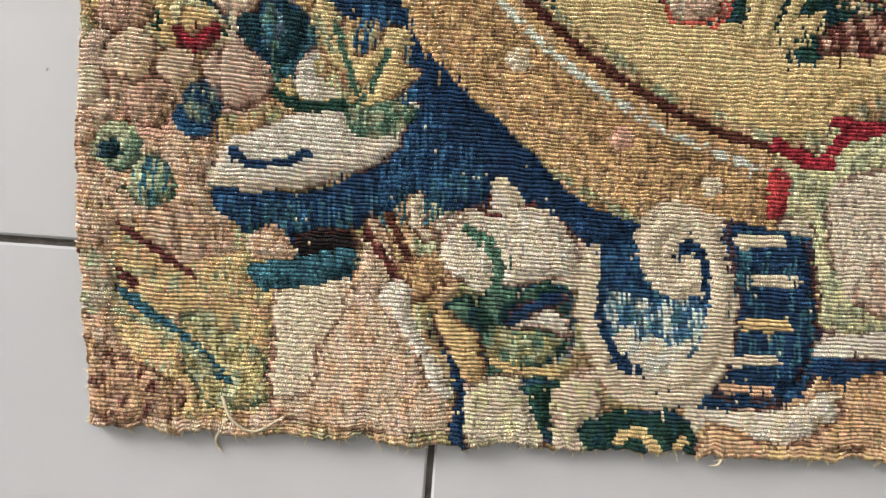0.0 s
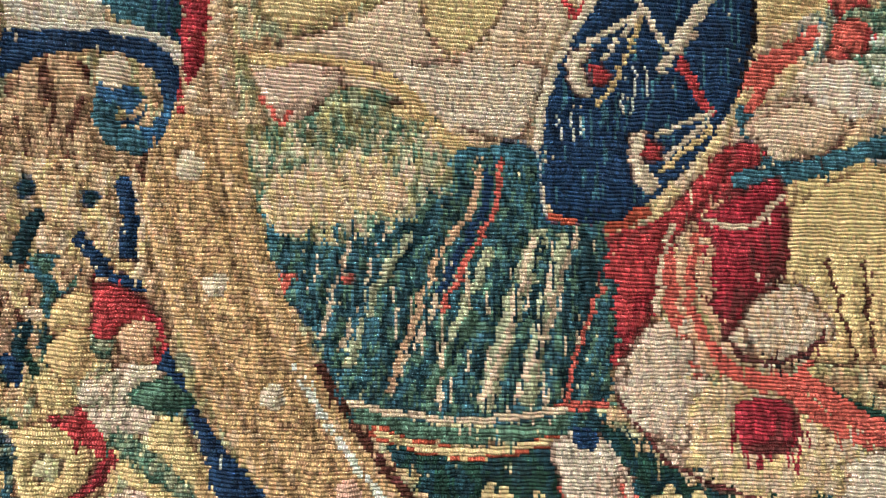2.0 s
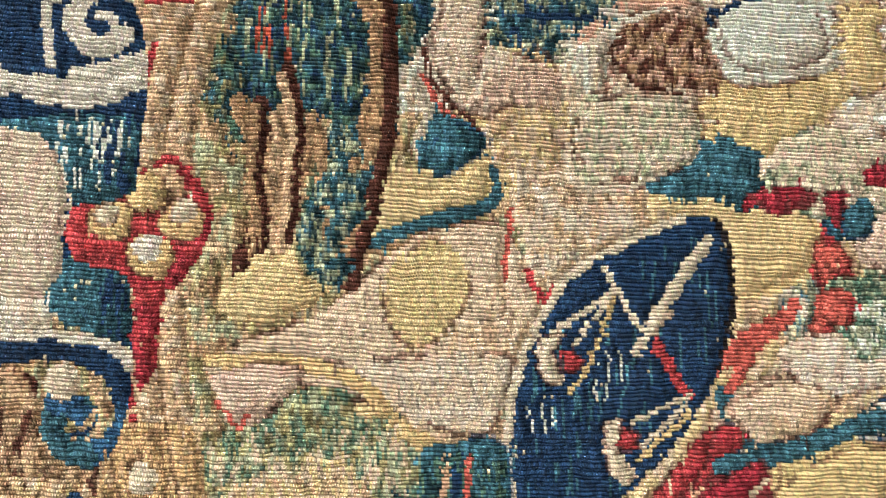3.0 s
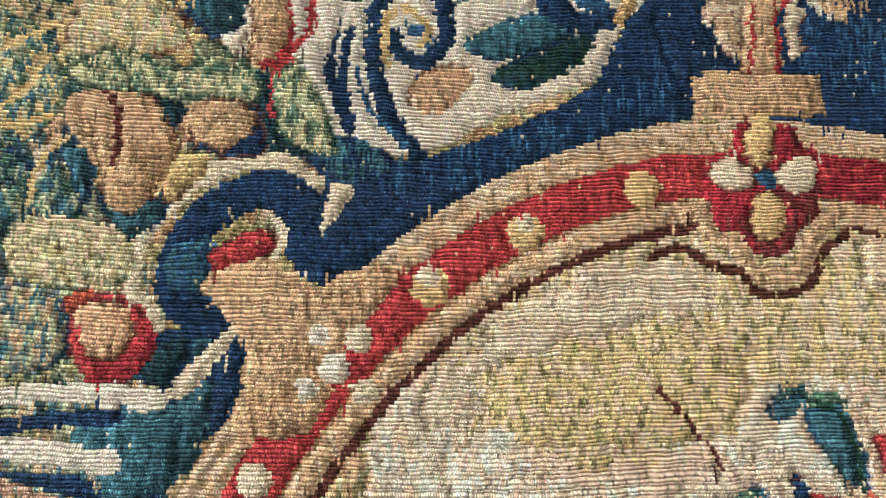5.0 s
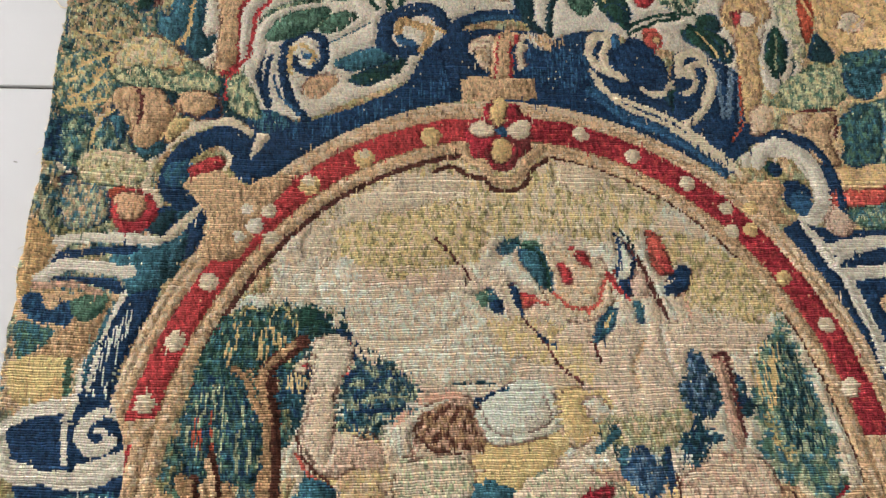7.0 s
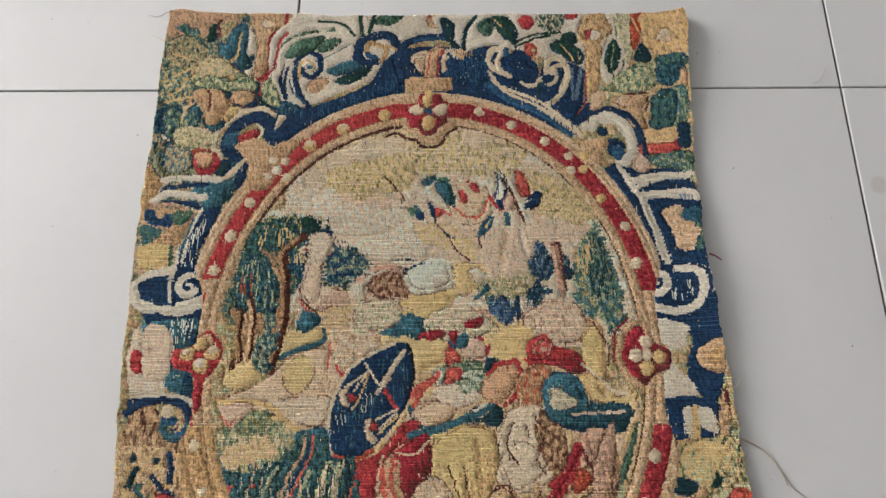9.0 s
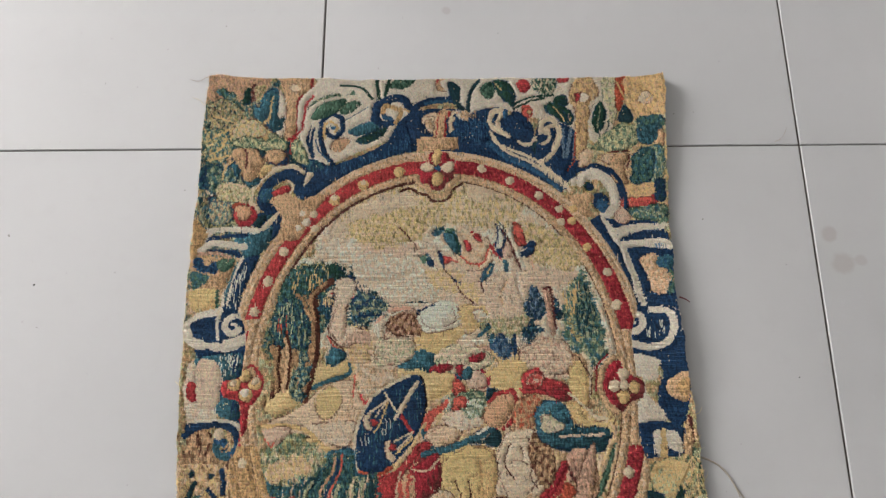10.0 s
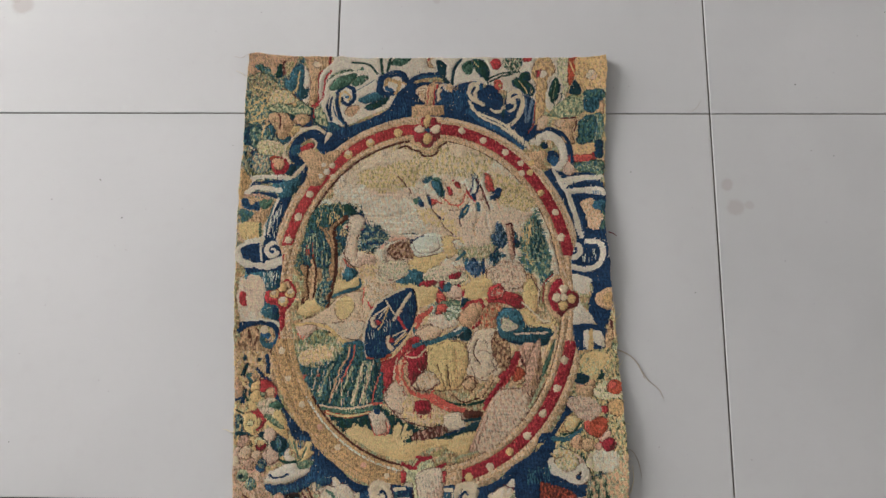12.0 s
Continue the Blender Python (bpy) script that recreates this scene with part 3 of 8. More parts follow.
patch("strap_end", "cream", [(66, 269), (73, 270), (71, 262), (75, 254), (69, 253), (65, 260)])
spot("strap_end", "red", 4, (77, 261))
band("strap", "red", 4, [(108, 268), (115, 256), (120, 250)])
band("strap", "cream", 2.2, [(120, 250), (109, 245), (99, 240)])
band("strap", "cream", 2.2, [(119, 247), (103, 232)])
band("strap", "gold", 2.2, [(120, 244), (102, 227)])
patch("strap_end", "cream", [(89, 239), (95, 241), (95, 230), (102, 222), (97, 219), (91, 225)])
spot("strap_end", "red", 4, (98, 234))
band("stitch", "pale", 1, [(62, 245), (64, 236)])
band("stitch", "pale", 1, [(67, 246), (68, 236)])
band("stitch", "pale", 1, [(71, 245), (71, 238)])
band("stitch", "pale", 1, [(87, 261), (86, 249)])
band("stitch", "pale", 1, [(91, 265), (90, 248)])
band("stitch", "pale", 1, [(95, 266), (95, 255)])
mottle("blossom", "cream grey white", 4, [(159, 268), (171, 279), (186, 270), (182, 259), (167, 259)])
patch("blossom", "beige", [(133, 248), (141, 255), (158, 258), (174, 253), (172, 244), (150, 239), (139, 241)])
mottle("blossom", "pinkgrey beige", 4, [(139, 249), (154, 255), (169, 250), (152, 242)])
band("stem", "teal", 6, [(132, 251), (141, 235), (163, 235), (200, 247)])
band("petal", "coral", 5, [(134, 263), (147, 272), (158, 284)])
patch("petal", "red", [(167, 316), (172, 310), (179, 297), (170, 297)])
patch("petal", "coral", [(170, 291), (179, 292), (177, 282), (168, 282)])
mottle("blossom", "pinkgrey grey cream", 4, [(160, 340), (182, 350), (198, 342), (198, 318), (174, 317)])
band("petal", "crimson", 4, [(143, 323), (149, 329), (163, 330)])
patch("petal", "crimson", [(174, 330), (181, 326), (177, 318)])
mottle("tree", "dteal teal green dteal olive", 4, [(-32, 432), (-17, 449), (23, 445), (49, 438), (52, 424), (31, 423), (24, 411), (16, 404), (27, 391), (22, 371), (14, 361), (4, 330), (-12, 345), (-45, 336), (-53, 347), (-47, 374), (-38, 404), (-33, 422)])
mottle("tree", "olive gold green", 4, [(-30, 432), (-17, 447), (19, 442), (16, 426), (-8, 421), (-27, 414)])
mottle("tree", "gold yellow olive", 2.6, [(11, 402), (28, 403), (27, 387), (13, 384)])
mottle("tree", "rust olive tan", 3, [(-38, 406), (-29, 388), (-34, 375), (-39, 394)])
patch("tree", "dgreen", [(20, 444), (30, 446), (49, 437), (49, 432), (31, 429), (21, 424)])
band("branch", "dtan", 9, [(17, 426), (4, 413), (1, 400), (6, 388), (5, 361), (2, 334), (-2, 308), (-5, 289)])
band("branch", "brown", 3, [(6, 408), (9, 388), (9, 361), (6, 334), (1, 306)])
band("branch", "dtan", 6, [(-12, 421), (-5, 407), (0, 398)])
band("branch", "tan", 6, [(-14, 387), (-5, 372), (0, 357)])
band("branch", "dtan", 8, [(-42, 346), (-33, 327), (-26, 305)])
band("branch", "tan", 9, [(-29, 359), (-27, 337), (-25, 314), (-26, 299)])
band("branch", "dtan", 6, [(-15, 345), (-21, 320)])
band("branch", "sage", 10, [(-7, 319), (-9, 289)])
patch("bird", "grey", [(29, 427), (43, 430), (50, 424), (50, 410), (43, 400), (43, 372), (37, 368), (26, 354), (22, 362), (25, 381), (28, 399), (27, 413)])
spot("bird", "cream", 4.5, (22, 412))
spot("bird", "cream", 3.5, (29, 415))
spot("bird", "red", 1.5, (26, 412))
band("outline", "coral", 1.3, [(50, 424), (50, 410), (43, 400)])
mottle("foliage", "teal dteal sage", 3, [(44, 400), (63, 410), (71, 415), (89, 398), (90, 388), (74, 377), (65, 365), (45, 374)])
band("foliage", "navy", 4, [(52, 418), (57, 412), (48, 401)])
band("foliage", "dteal", 4, [(59, 422), (71, 417)])
band("foliage", "cream", 3, [(49, 436), (58, 421), (55, 410)])
band("foliage", "dteal", 4, [(31, 441), (47, 436)])
mottle("rock", "beige dyellow tan", 4, [(37, 368), (64, 371), (73, 340), (54, 336), (44, 339), (30, 350)])
band("outline", "coral", 2, [(21, 360), (28, 348), (39, 341)])
patch("drape", "teal", [(25, 346), (45, 338), (27, 324)])
patch("ground", "yellow", [(9, 321), (28, 320), (48, 334), (52, 317), (21, 306), (2, 298)])
band("stream", "teal", 5, [(48, 330), (47, 316), (24, 308), (6, 300)])
mottle("rock", "mauve dtan pinkgrey", 4, [(88, 372), (97, 386), (117, 393), (129, 378), (130, 358), (111, 365), (94, 361)])
band("rock", "pink", 4, [(78, 377), (91, 389), (116, 393)])
mottle("rock", "grey sage beige", 4, [(75, 354), (92, 360), (111, 363), (125, 350), (108, 334), (89, 321), (75, 325)])
band("rock", "cream", 2.5, [(74, 348), (75, 325), (93, 322)])
patch("pond", "pale", [(123, 383), (149, 401), (171, 397), (169, 377), (149, 370), (133, 370)])
band("ripple", "navy", 2.5, [(112, 403), (133, 406)])
band("ripple", "teal", 2.5, [(129, 390), (143, 396)])
patch("ground", "yellow", [(131, 368), (171, 377), (167, 356), (155, 341), (125, 348)])
patch("stream", "teal", [(110, 327), (125, 348), (155, 339), (141, 324), (116, 324)])
band("petal", "crimson", 4, [(145, 326), (161, 332)])
band("streak", "cream", 3, [(77, 425), (96, 436), (115, 441)])
mottle("ground", "dteal dgreen", 4, [(1, 127), (33, 121), (66, 127), (84, 134), (106, 124), (135, 109), (161, 106), (187, 108), (187, 89), (125, 82), (108, 93), (87, 92), (65, 99), (35, 97)])
patch("ground", "yellow", [(35, 98), (44, 106), (65, 104), (82, 94), (101, 95), (125, 83), (138, 88), (187, 89), (188, 81), (155, 75), (130, 59), (105, 60), (84, 70), (56, 84)])
band("grass", "yellow", 5, [(110, 89), (111, 110)])
band("grass", "yellow", 5, [(115, 88), (122, 108)])
band("grass", "yellow", 5, [(121, 83), (129, 100)])
band("grass", "yellow", 3.5, [(41, 97), (45, 110)])
band("grass", "yellow", 3.5, [(54, 99), (50, 108)])
band("grass", "yellow", 3.5, [(65, 99), (62, 107)])
patch("skirt", "teal", [(-41, 207), (-15, 214), (29, 230), (54, 232), (60, 206), (81, 203), (85, 172), (85, 133), (66, 130), (-2, 130), (-19, 158), (-33, 177)])
band("fold", "sage", 5, [(-31, 204), (-22, 189), (-12, 173)])
band("fold", "sage", 6, [(-2, 202), (-7, 175), (-15, 159)])
band("fold", "green", 8, [(14, 206), (7, 181), (-1, 145)])
band("fold", "sage", 5, [(22, 213), (17, 190), (5, 160)])
band("fold", "green", 7, [(47, 207), (40, 177), (32, 140)])
band("fold", "dteal", 6, [(76, 199), (74, 171), (65, 140)])
band("fold", "green", 3, [(45, 200), (39, 171), (30, 139)])
hatch("skirt", "sage", 90, 1.6, [(-34, 194), (29, 222), (60, 201), (81, 199), (82, 139), (0, 133), (-19, 158)])
hatch("skirt", "dteal", 70, 1.8, [(-34, 194), (29, 222), (60, 201), (81, 199), (82, 139), (0, 133), (-19, 158)])
hatch("skirt", "lime", 40, 1.2, [(39, 200), (79, 199), (80, 141), (26, 137)])
band("fold", "tan", 4, [(34, 226), (32, 205), (19, 184), (11, 158), (8, 139)])
band("fold", "coral", 2, [(42, 227), (39, 206), (26, 182), (18, 165)])
band("fold", "lime", 4, [(55, 199), (47, 163), (38, 139)])
band("fold", "lime", 4.5, [(69, 198), (62, 164), (51, 138)])
band("fold", "sage", 5, [(60, 201), (52, 170), (42, 140)])
band("fold", "sage", 3.5, [(-11, 191), (-12, 167), (-19, 157)])
band("fold", "sage", 4, [(-22, 197), (-22, 172)])
band("fold", "lime", 3, [(8, 191), (-2, 166), (-9, 145)])
band("fold", "dteal", 5, [(30, 181), (15, 141)])
band("fold", "dteal", 4, [(3, 180), (-11, 149)])
band("fold", "navy", 3, [(38, 227), (35, 201), (22, 182)])
band("fold", "coral", 2, [(79, 174), (72, 136)])
band("fold", "coral", 3, [(72, 138), (84, 141)])
spot("fold", "coral", 4, (-31, 179))
spot("fold", "coral", 3, (-13, 180))
band("hem", "lime", 5, [(-6, 135), (23, 130), (63, 135), (84, 139)])
band("hem", "green", 4, [(0, 130), (33, 126), (68, 131)])
band("hem", "gold", 3, [(3, 128), (23, 121), (44, 120), (66, 127)])
patch("shoe", "grey", [(69, 127), (83, 129), (94, 117), (98, 107), (93, 96), (82, 96), (75, 106), (68, 118)])
band("outline", "coral", 1.5, [(69, 124), (76, 104), (83, 93), (94, 95), (98, 107)])
spot("stud", "navy", 4, (79, 128))
patch("cloth", "grey", [(90, 152), (102, 171), (123, 158), (119, 139), (115, 117), (102, 129), (90, 141)])
mottle("cloth", "beige tan dyellow", 4, [(116, 139), (128, 154), (148, 149), (166, 136), (186, 129), (186, 114), (159, 106), (128, 112), (117, 119)])
patch("cloth", "crimson", [(135, 136), (144, 144), (157, 139), (160, 131), (149, 124), (138, 127)])
hatch("cloth", "crimson", 20, 1.2, [(133, 138), (159, 140), (160, 121), (136, 121)])
patch("cloak", "red", [(81, 199), (102, 209), (121, 226), (131, 240), (141, 235), (117, 211), (105, 199), (103, 178), (88, 154), (83, 172)])
band("cloak", "coral", 6, [(106, 195), (110, 174), (124, 160), (146, 150)])
band("cloak", "pinktan", 6, [(115, 206), (123, 181), (132, 165)])
band("cloak", "coral", 3, [(118, 206), (125, 184), (135, 165)])
patch("tunic", "crimson", [(120, 212), (143, 227), (133, 212)])
patch("tunic", "crimson", [(126, 204), (151, 218), (156, 192), (136, 178), (127, 185)])
mottle("tunic", "beige tan", 4, [(136, 176), (158, 186), (184, 186), (184, 171), (165, 161), (152, 156), (139, 166)])
patch("tunic", "dyellow", [(154, 227), (182, 236), (184, 186), (156, 186)])
band("outline", "dark", 1.5, [(136, 168), (152, 158), (167, 167)])
band("outline", "coral", 4, [(133, 155), (152, 149), (166, 140), (186, 130)])
band("outline", "maroon", 1.5, [(90, 143), (102, 129), (116, 117), (159, 105), (187, 103)])
mottle("shoe", "mauve brown maroon", 4, [(133, 92), (150, 101), (178, 109), (181, 99), (168, 92), (138, 88)])



# the oval frame between the field and the border


def oval_band(name, dye, lo, hi, keep=None, second=None):
    hit = (OVAL + STEP * 0.6 > lo) & (OVAL + STEP * 0.6 <= hi)
    if keep is not None:
        hit &= keep
    ii, jj = np.nonzero(hit)
    state["clip"], state["last"] = None, None
    colour = DYES[dye]
    if second:
        pick = waves(GX[ii, jj], GY[ii, jj], len(PIECES), 7) > 0.35
        colour = np.where(pick[:, None], DYES[second], DYES[dye])
    weave(name, (ii, jj), colour)


upper, lower = GY > 366, GY < 235
east = GX > CX
oval_band("frame", "tan", -19, OUTER + 0.5, None, "beige")
oval_band("frame", "ochre", -19, OUTER + 0.5, lower & ~east, "tan")
oval_band("frame_edge", "beige", 15, 20.5, upper, "tan")
oval_band("frame_band", "red", -8.5, 8.5, upper & (east | (GY > 380)), "red")
oval_band("frame_band", "crimson", -9, 9, upper & (GX > 150), "red")
oval_band("frame_band", "crimson", -9, 9, lower & east & (GX > 205), "red")
oval_band("frame_line", "red", 0, 2.2, ~upper & ~lower & ~east, "pinktan")
oval_band("frame_line", "pinktan", 2, 5, ~upper & ~lower & east)
oval_band("frame_band", "ochre", -7, 7, lower & ~east, "dtan")
oval_band("frame_line", "pale", -13.5, -10.5, lower & ~east & (GY < 150), "tan")
oval_band("frame_line", "dtan", 9.5, 10.8, lower & ~east)
oval_band("frame_line", "dtan", -9.8, -8.6, None)
oval_band("frame_edge", "brown", -21.5, -18, (GY > 420) & (GX < 160) | (GY < 150) & (GX < 160), "maroon")
oval_band("frame_edge", "brown", -20.0, -18.6, east, "dtan")

# left lower floral
section("left_lower_floral")
mottle("flower", "tan dtan olive tan", 5, [(-151, 213), (-89, 219), (-73, 164), (-74, 150), (-144, 139)])
mottle("flower", "tan sage gold dtan olive", 4, [(-145, 145), (-72, 150), (-51, 103), (-14, 79), (-20, 46), (-143, 41)])
mottle("leaf", "dteal sage gold", 3, [(-122, 180), (-99, 182), (-89, 173), (-101, 156), (-114, 151), (-123, 168)])
band("stem", "navy", 5, [(-88, 209), (-87, 183)])
patch("petal", "yellow", [(-93, 185), (-85, 184), (-86, 179), (-92, 179)])
band("stem", "dteal", 3, [(-130, 182), (-120, 196)])
band("stem", "dteal", 3, [(-104, 188), (-93, 173)])
band("stem", "dgreen", 3, [(-122, 157), (-113, 138)])
spot("fruit", "pinktan", 12, (-82, 157))
patch("petal", "red", [(-98, 172), (-85, 174), (-76, 166), (-73, 154), (-78, 160), (-86, 162), (-91, 158), (-96, 159)])
spot("flower", "gold", 9, (-103, 151))
mottle("flower", "grey sage beige", 4, [(-100, 139), (-85, 146), (-73, 144), (-76, 127), (-87, 122), (-97, 127)])
mottle("leaf", "sage teal green", 3, [(-77, 142), (-59, 134), (-60, 124), (-74, 129)])
spot("fruit", "dyellow", 17, (-105, 110))
band("petal", "red", 4, [(-109, 126), (-97, 125), (-89, 112), (-97, 99)])
patch("leaf", "lime", [(-76, 128), (-67, 127), (-58, 110), (-49, 95), (-41, 84), (-54, 87), (-66, 100), (-74, 109), (-79, 118)])
mottle("leaf", "green sage", 3, [(-71, 121), (-67, 121), (-61, 108), (-65, 110)])
spot("flower", "pinkgrey", 10, (-80, 94))
spot("flower", "lime", 8, (-92, 79))
spot("flower", "crimson", 4, (-91, 76))
spot("flower", "pinkgrey", 13, (-76, 62))
spot("flower", "mauve", 10, (-119, 83))
spot("flower", "mauve", 11, (-108, 51))
spot("flower", "gold", 8, (-97, 65))
spot("flower", "cream", 8, (-113, 67))
mottle("leaf", "dteal teal green", 3, [(-76, 86), (-61, 90), (-53, 75), (-60, 65), (-72, 72)])
band("stem", "dgreen", 3, [(-125, 104), (-118, 91), (-105, 92)])
band("stem", "dgreen", 2.5, [(-132, 129), (-121, 124)])
band("stem", "dgreen", 2.5, [(-82, 81), (-75, 70)])
band("stem", "dteal", 2.5, [(-113, 101), (-90, 96)])
patch("wedge", "navy", [(-74, 152), (-60, 133), (-46, 115), (-22, 92), (-14, 79), (11, 60), (22, 49), (-12, 48), (-18, 85), (-40, 86), (-51, 101), (-60, 126)])
hatch("wedge", "pale", 4, 0.9, [(-56, 122), (-23, 88), (-26, 84), (-49, 101)])


def lower_border(flip):
    """The strip of urn, scroll and leaves under the oval; its east half mirrors the west half."""
    state["flip"] = flip
    patch("ground_blue", "navy", [(-44, 96), (-24, 98), (-10, 71), (20, 51), (42, 31), (69, 21), (96, 22), (133, 27), (138, -7), (141, -24), (126, -42), (89, -44), (59, -29), (50, 11), (34, 22), (18, 31), (14, 22), (-2, 21), (-10, 25), (-30, 13), (-53, -1), (-71, 8), (-85, 20), (-82, 23), (-46, 24), (-23, 40), (-14, 57), (-13, 69), (-19, 82)])
    hatch("ground_blue", "blue", 160, 1, [(-43, 88), (-23, 90), (-8, 55), (18, 31), (-30, 17), (-73, 10), (-82, 19), (-46, 22), (-20, 44)])
    hatch("ground_blue", "teal", 60, 1, [(-30, 23), (13, 36), (14, 22), (-29, 9), (-69, 6), (-70, 18)])
    mottle("flower", "pinktan dtan mauve pinkgrey beige", 4, [(-140, 61), (-86, 49), (-84, 21), (-71, 4), (-68, -14), (-58, -13), (-57, -47), (-49, -59), (-131, -68)])
    mottle("flower", "dyellow ochre pinktan sage gold", 3.5, [(-115, 7), (-90, -5), (-69, 2), (-58, -13), (-57, -49), (-76, -59), (-93, -56), (-114, -25)])
    mottle("leaf", "sage olive dyellow", 4, [(-89, -23), (-67, -30), (-57, -49), (-77, -55), (-88, -39)])
    band("stem", "teal", 3.5, [(-125, -8), (-109, -18), (-88, -32), (-73, -45)])
    band("stem", "sage", 3, [(-113, -23), (-94, -30), (-78, -42)])
    mottle("shade", "pinktan mauve dtan maroon tan", 3.5, [(-124, -34), (-107, -40), (-89, -49), (-92, -59), (-112, -62), (-122, -53)])
    band("shade", "maroon", 3, [(-128, -3), (-115, -9), (-107, -13)])
    band("shade", "maroon", 2.5, [(-114, 7), (-96, -4), (-88, -9)])
    mottle("flower", "sage pinktan grey", 4, [(-128, -2), (-114, -7), (-115, -21), (-126, -22)])
    patch("bowl", "white", [(-84, 26), (-79, 38), (-76, 42), (-64, 46), (-56, 51), (-48, 53), (-39, 54), (-32, 46), (-22, 54), (-13, 58), (-16, 48), (-23, 37), (-39, 29), (-52, 24), (-70, 23), (-80, 23)])
    band("bowl", "navy", 3.2, [(-77, 36), (-69, 32), (-59, 33), (-50, 37)])
    band("bowl", "cream", 4, [(-82, 26), (-68, 24), (-49, 27)])
    mottle("leaf", "sage green", 3, [(-39, 55), (-32, 45), (-20, 46), (-13, 54), (-25, 58)])
    patch("leaf", "yellow", [(-59, 93), (-50, 80), (-44, 70), (-33, 63), (-33, 55), (-21, 60), (-12, 69), (-19, 72), (-17, 83), (-25, 84), (-30, 75), (-38, 73), (-43, 84), (-49, 94)])
    band("leaf", "green", 2.5, [(-43, 82), (-35, 60)])
    band("leaf", "green", 2.5, [(-24, 76), (-32, 58)])
    band("leaf", "sage", 2.5, [(-51, 86), (-44, 74)])
    mottle("leaf", "dteal green teal", 3.5, [(-79, 83), (-59, 88), (-50, 74), (-61, 62), (-73, 67)])
    patch("petal", "white", [(-56, 69), (-50, 74), (-47, 64), (-41, 58), (-55, 57)])
    band("stem", "dgreen", 4, [(-65, 59), (-55, 54), (-40, 55)])
    band("stem", "dgreen", 3, [(-108, 83), (-102, 76), (-82, 77), (-79, 85)])
    spot("flower", "tan", 9, (-115, 68))
    spot("flower", "lime", 10, (-93, 80))
    spot("flower", "crimson", 6, (-94, 75))
    spot("flower", "pinkgrey", 11, (-77, 61))
    spot("flower", "gold", 7, (-100, 64))
    spot("flower", "pink", 10, (-106, 49))
    spot("flower", "pinkgrey", 8, (-124, 67))
    spot("fruit", "sage", 8.5, (-117, 35))
    spot("fruit", "dteal", 4, (-119, 33))
    spot("fruit", "sage", 8.5, (-104, 23))
    hatch("fruit", "teal", 12, 1, [(-110, 29), (-98, 30), (-98, 17), (-108, 16)])
    spot("fruit", "blue", 7, (-91, 46))
    spot("fruit", "sage", 3, (-90, 51))
    spot("flower", "cream", 7, (-128, 55))
    mottle("urn", "pinktan beige pinkgrey", 5, [(-58, -14), (-46, -10), (-32, -5), (-29, 11), (-24, 16), (-16, -2), (-18, -10), (-6, -34), (6, -58), (-49, -57), (-58, -47)])
    patch("urn", "cream", [(-58, -15), (-50, -10), (-41, -8), (-33, -6), (-33, -15), (-35, -21), (-41, -30), (-43, -36), (-43, -46), (-49, -49), (-57, -49), (-57, -37), (-58, -25)])
    patch("shade", "dark", [(-53, 7), (-45, 10), (-33, 10), (-33, 3), (-51, 0)])
    patch("band", "teal", [(-68, -4), (-51, 0), (-33, 5), (-33, -5), (-58, -12), (-66, -10)])
    mottle("flower", "pinkgrey pinktan", 3, [(-70, 6), (-61, 10), (-53, 3), (-57, -1), (-67, 0)])
    band("twig", "maroon", 3, [(-28, 11), (-18, -2), (-16, -10)])
    band("twig", "brown", 3, [(-20, 18), (-13, 4), (0, -5)])
    mottle("twig", "ochre dtan", 3, [(-17, 0), (-5, 5), (0, -5), (-8, -12)])
    mottle("leaf", "cream cream white", 5, [(-4, 15), (12, 23), (30, 24), (49, 13), (50, -1), (45, -6), (24, -6), (19, -10), (4, -1)])
    band("leaf", "sage", 5, [(10, 15), (20, 7), (20, -6)])
    patch("leaf", "white", [(18, 34), (29, 24), (25, 20), (16, 22)])
    patch("leaf", "white", [(-12, 25), (-8, 25), (-7, 15), (-3, 11), (-8, 10), (-13, 17)])
    band("leaf", "maroon", 2, [(12, 21), (22, 21), (32, 25)])
    mottle("leaf", "dgreen dteal green", 4, [(-3, -17), (14, -8), (24, -5), (45, -5), (48, -26), (38, -32), (21, -39), (15, -24)])
    patch("leaf", "navy", [(25, -15), (37, -7), (45, -8), (33, -18), (25, -21)])
    mottle("leaf", "sage green olive", 3, [(19, -20), (46, -20), (39, -31), (20, -32)])
    patch("leaf", "white", [(26, -20), (39, -12), (46, -16), (48, -22), (37, -19)])
    patch("leaf", "gold", [(-3, -8), (5, -17), (15, -24), (17, -43), (7, -38), (-1, -19)])
    band("leaf", "gold", 3, [(20, -32), (31, -35), (43, -35)])
    patch("stem", "navy", [(-2, -19), (7, -41), (7, -62), (14, -62), (13, -45), (4, -29)])
    band("ribbon", "white", 5.5, [(-18, -9), (-11, -21), (-4, -32), (4, -44)])
    spot("ribbon", "white", 6, (-15, -11))
    mottle("leaf", "cream lime grey", 4, [(13, -41), (32, -37), (41, -60), (14, -63)])
    patch("leaf", "dgreen", [(32, -39), (47, -39), (43, -60)])
    mottle("leaf", "pinkgrey cream lime", 3, [(43, -41), (59, -32), (58, -58), (45, -61)])
    mottle("leaf", "dgreen dteal dgreen", 4, [(58, -50), (87, -47), (101, -60), (59, -63)])
    band("leaf", "gold", 4, [(67, -57), (75, -54), (82, -61)])
    band("leaf", "gold", 3.5, [(88, -60), (91, -56)])
    patch("scroll", "teal", [(57, 3), (70, 6), (90, -7), (98, -10), (92, -28), (71, -32), (59, -15)])
    hatch("scroll", "navy", 40, 1.2, [(57, 3), (92, -7), (95, -15), (62, -13)])
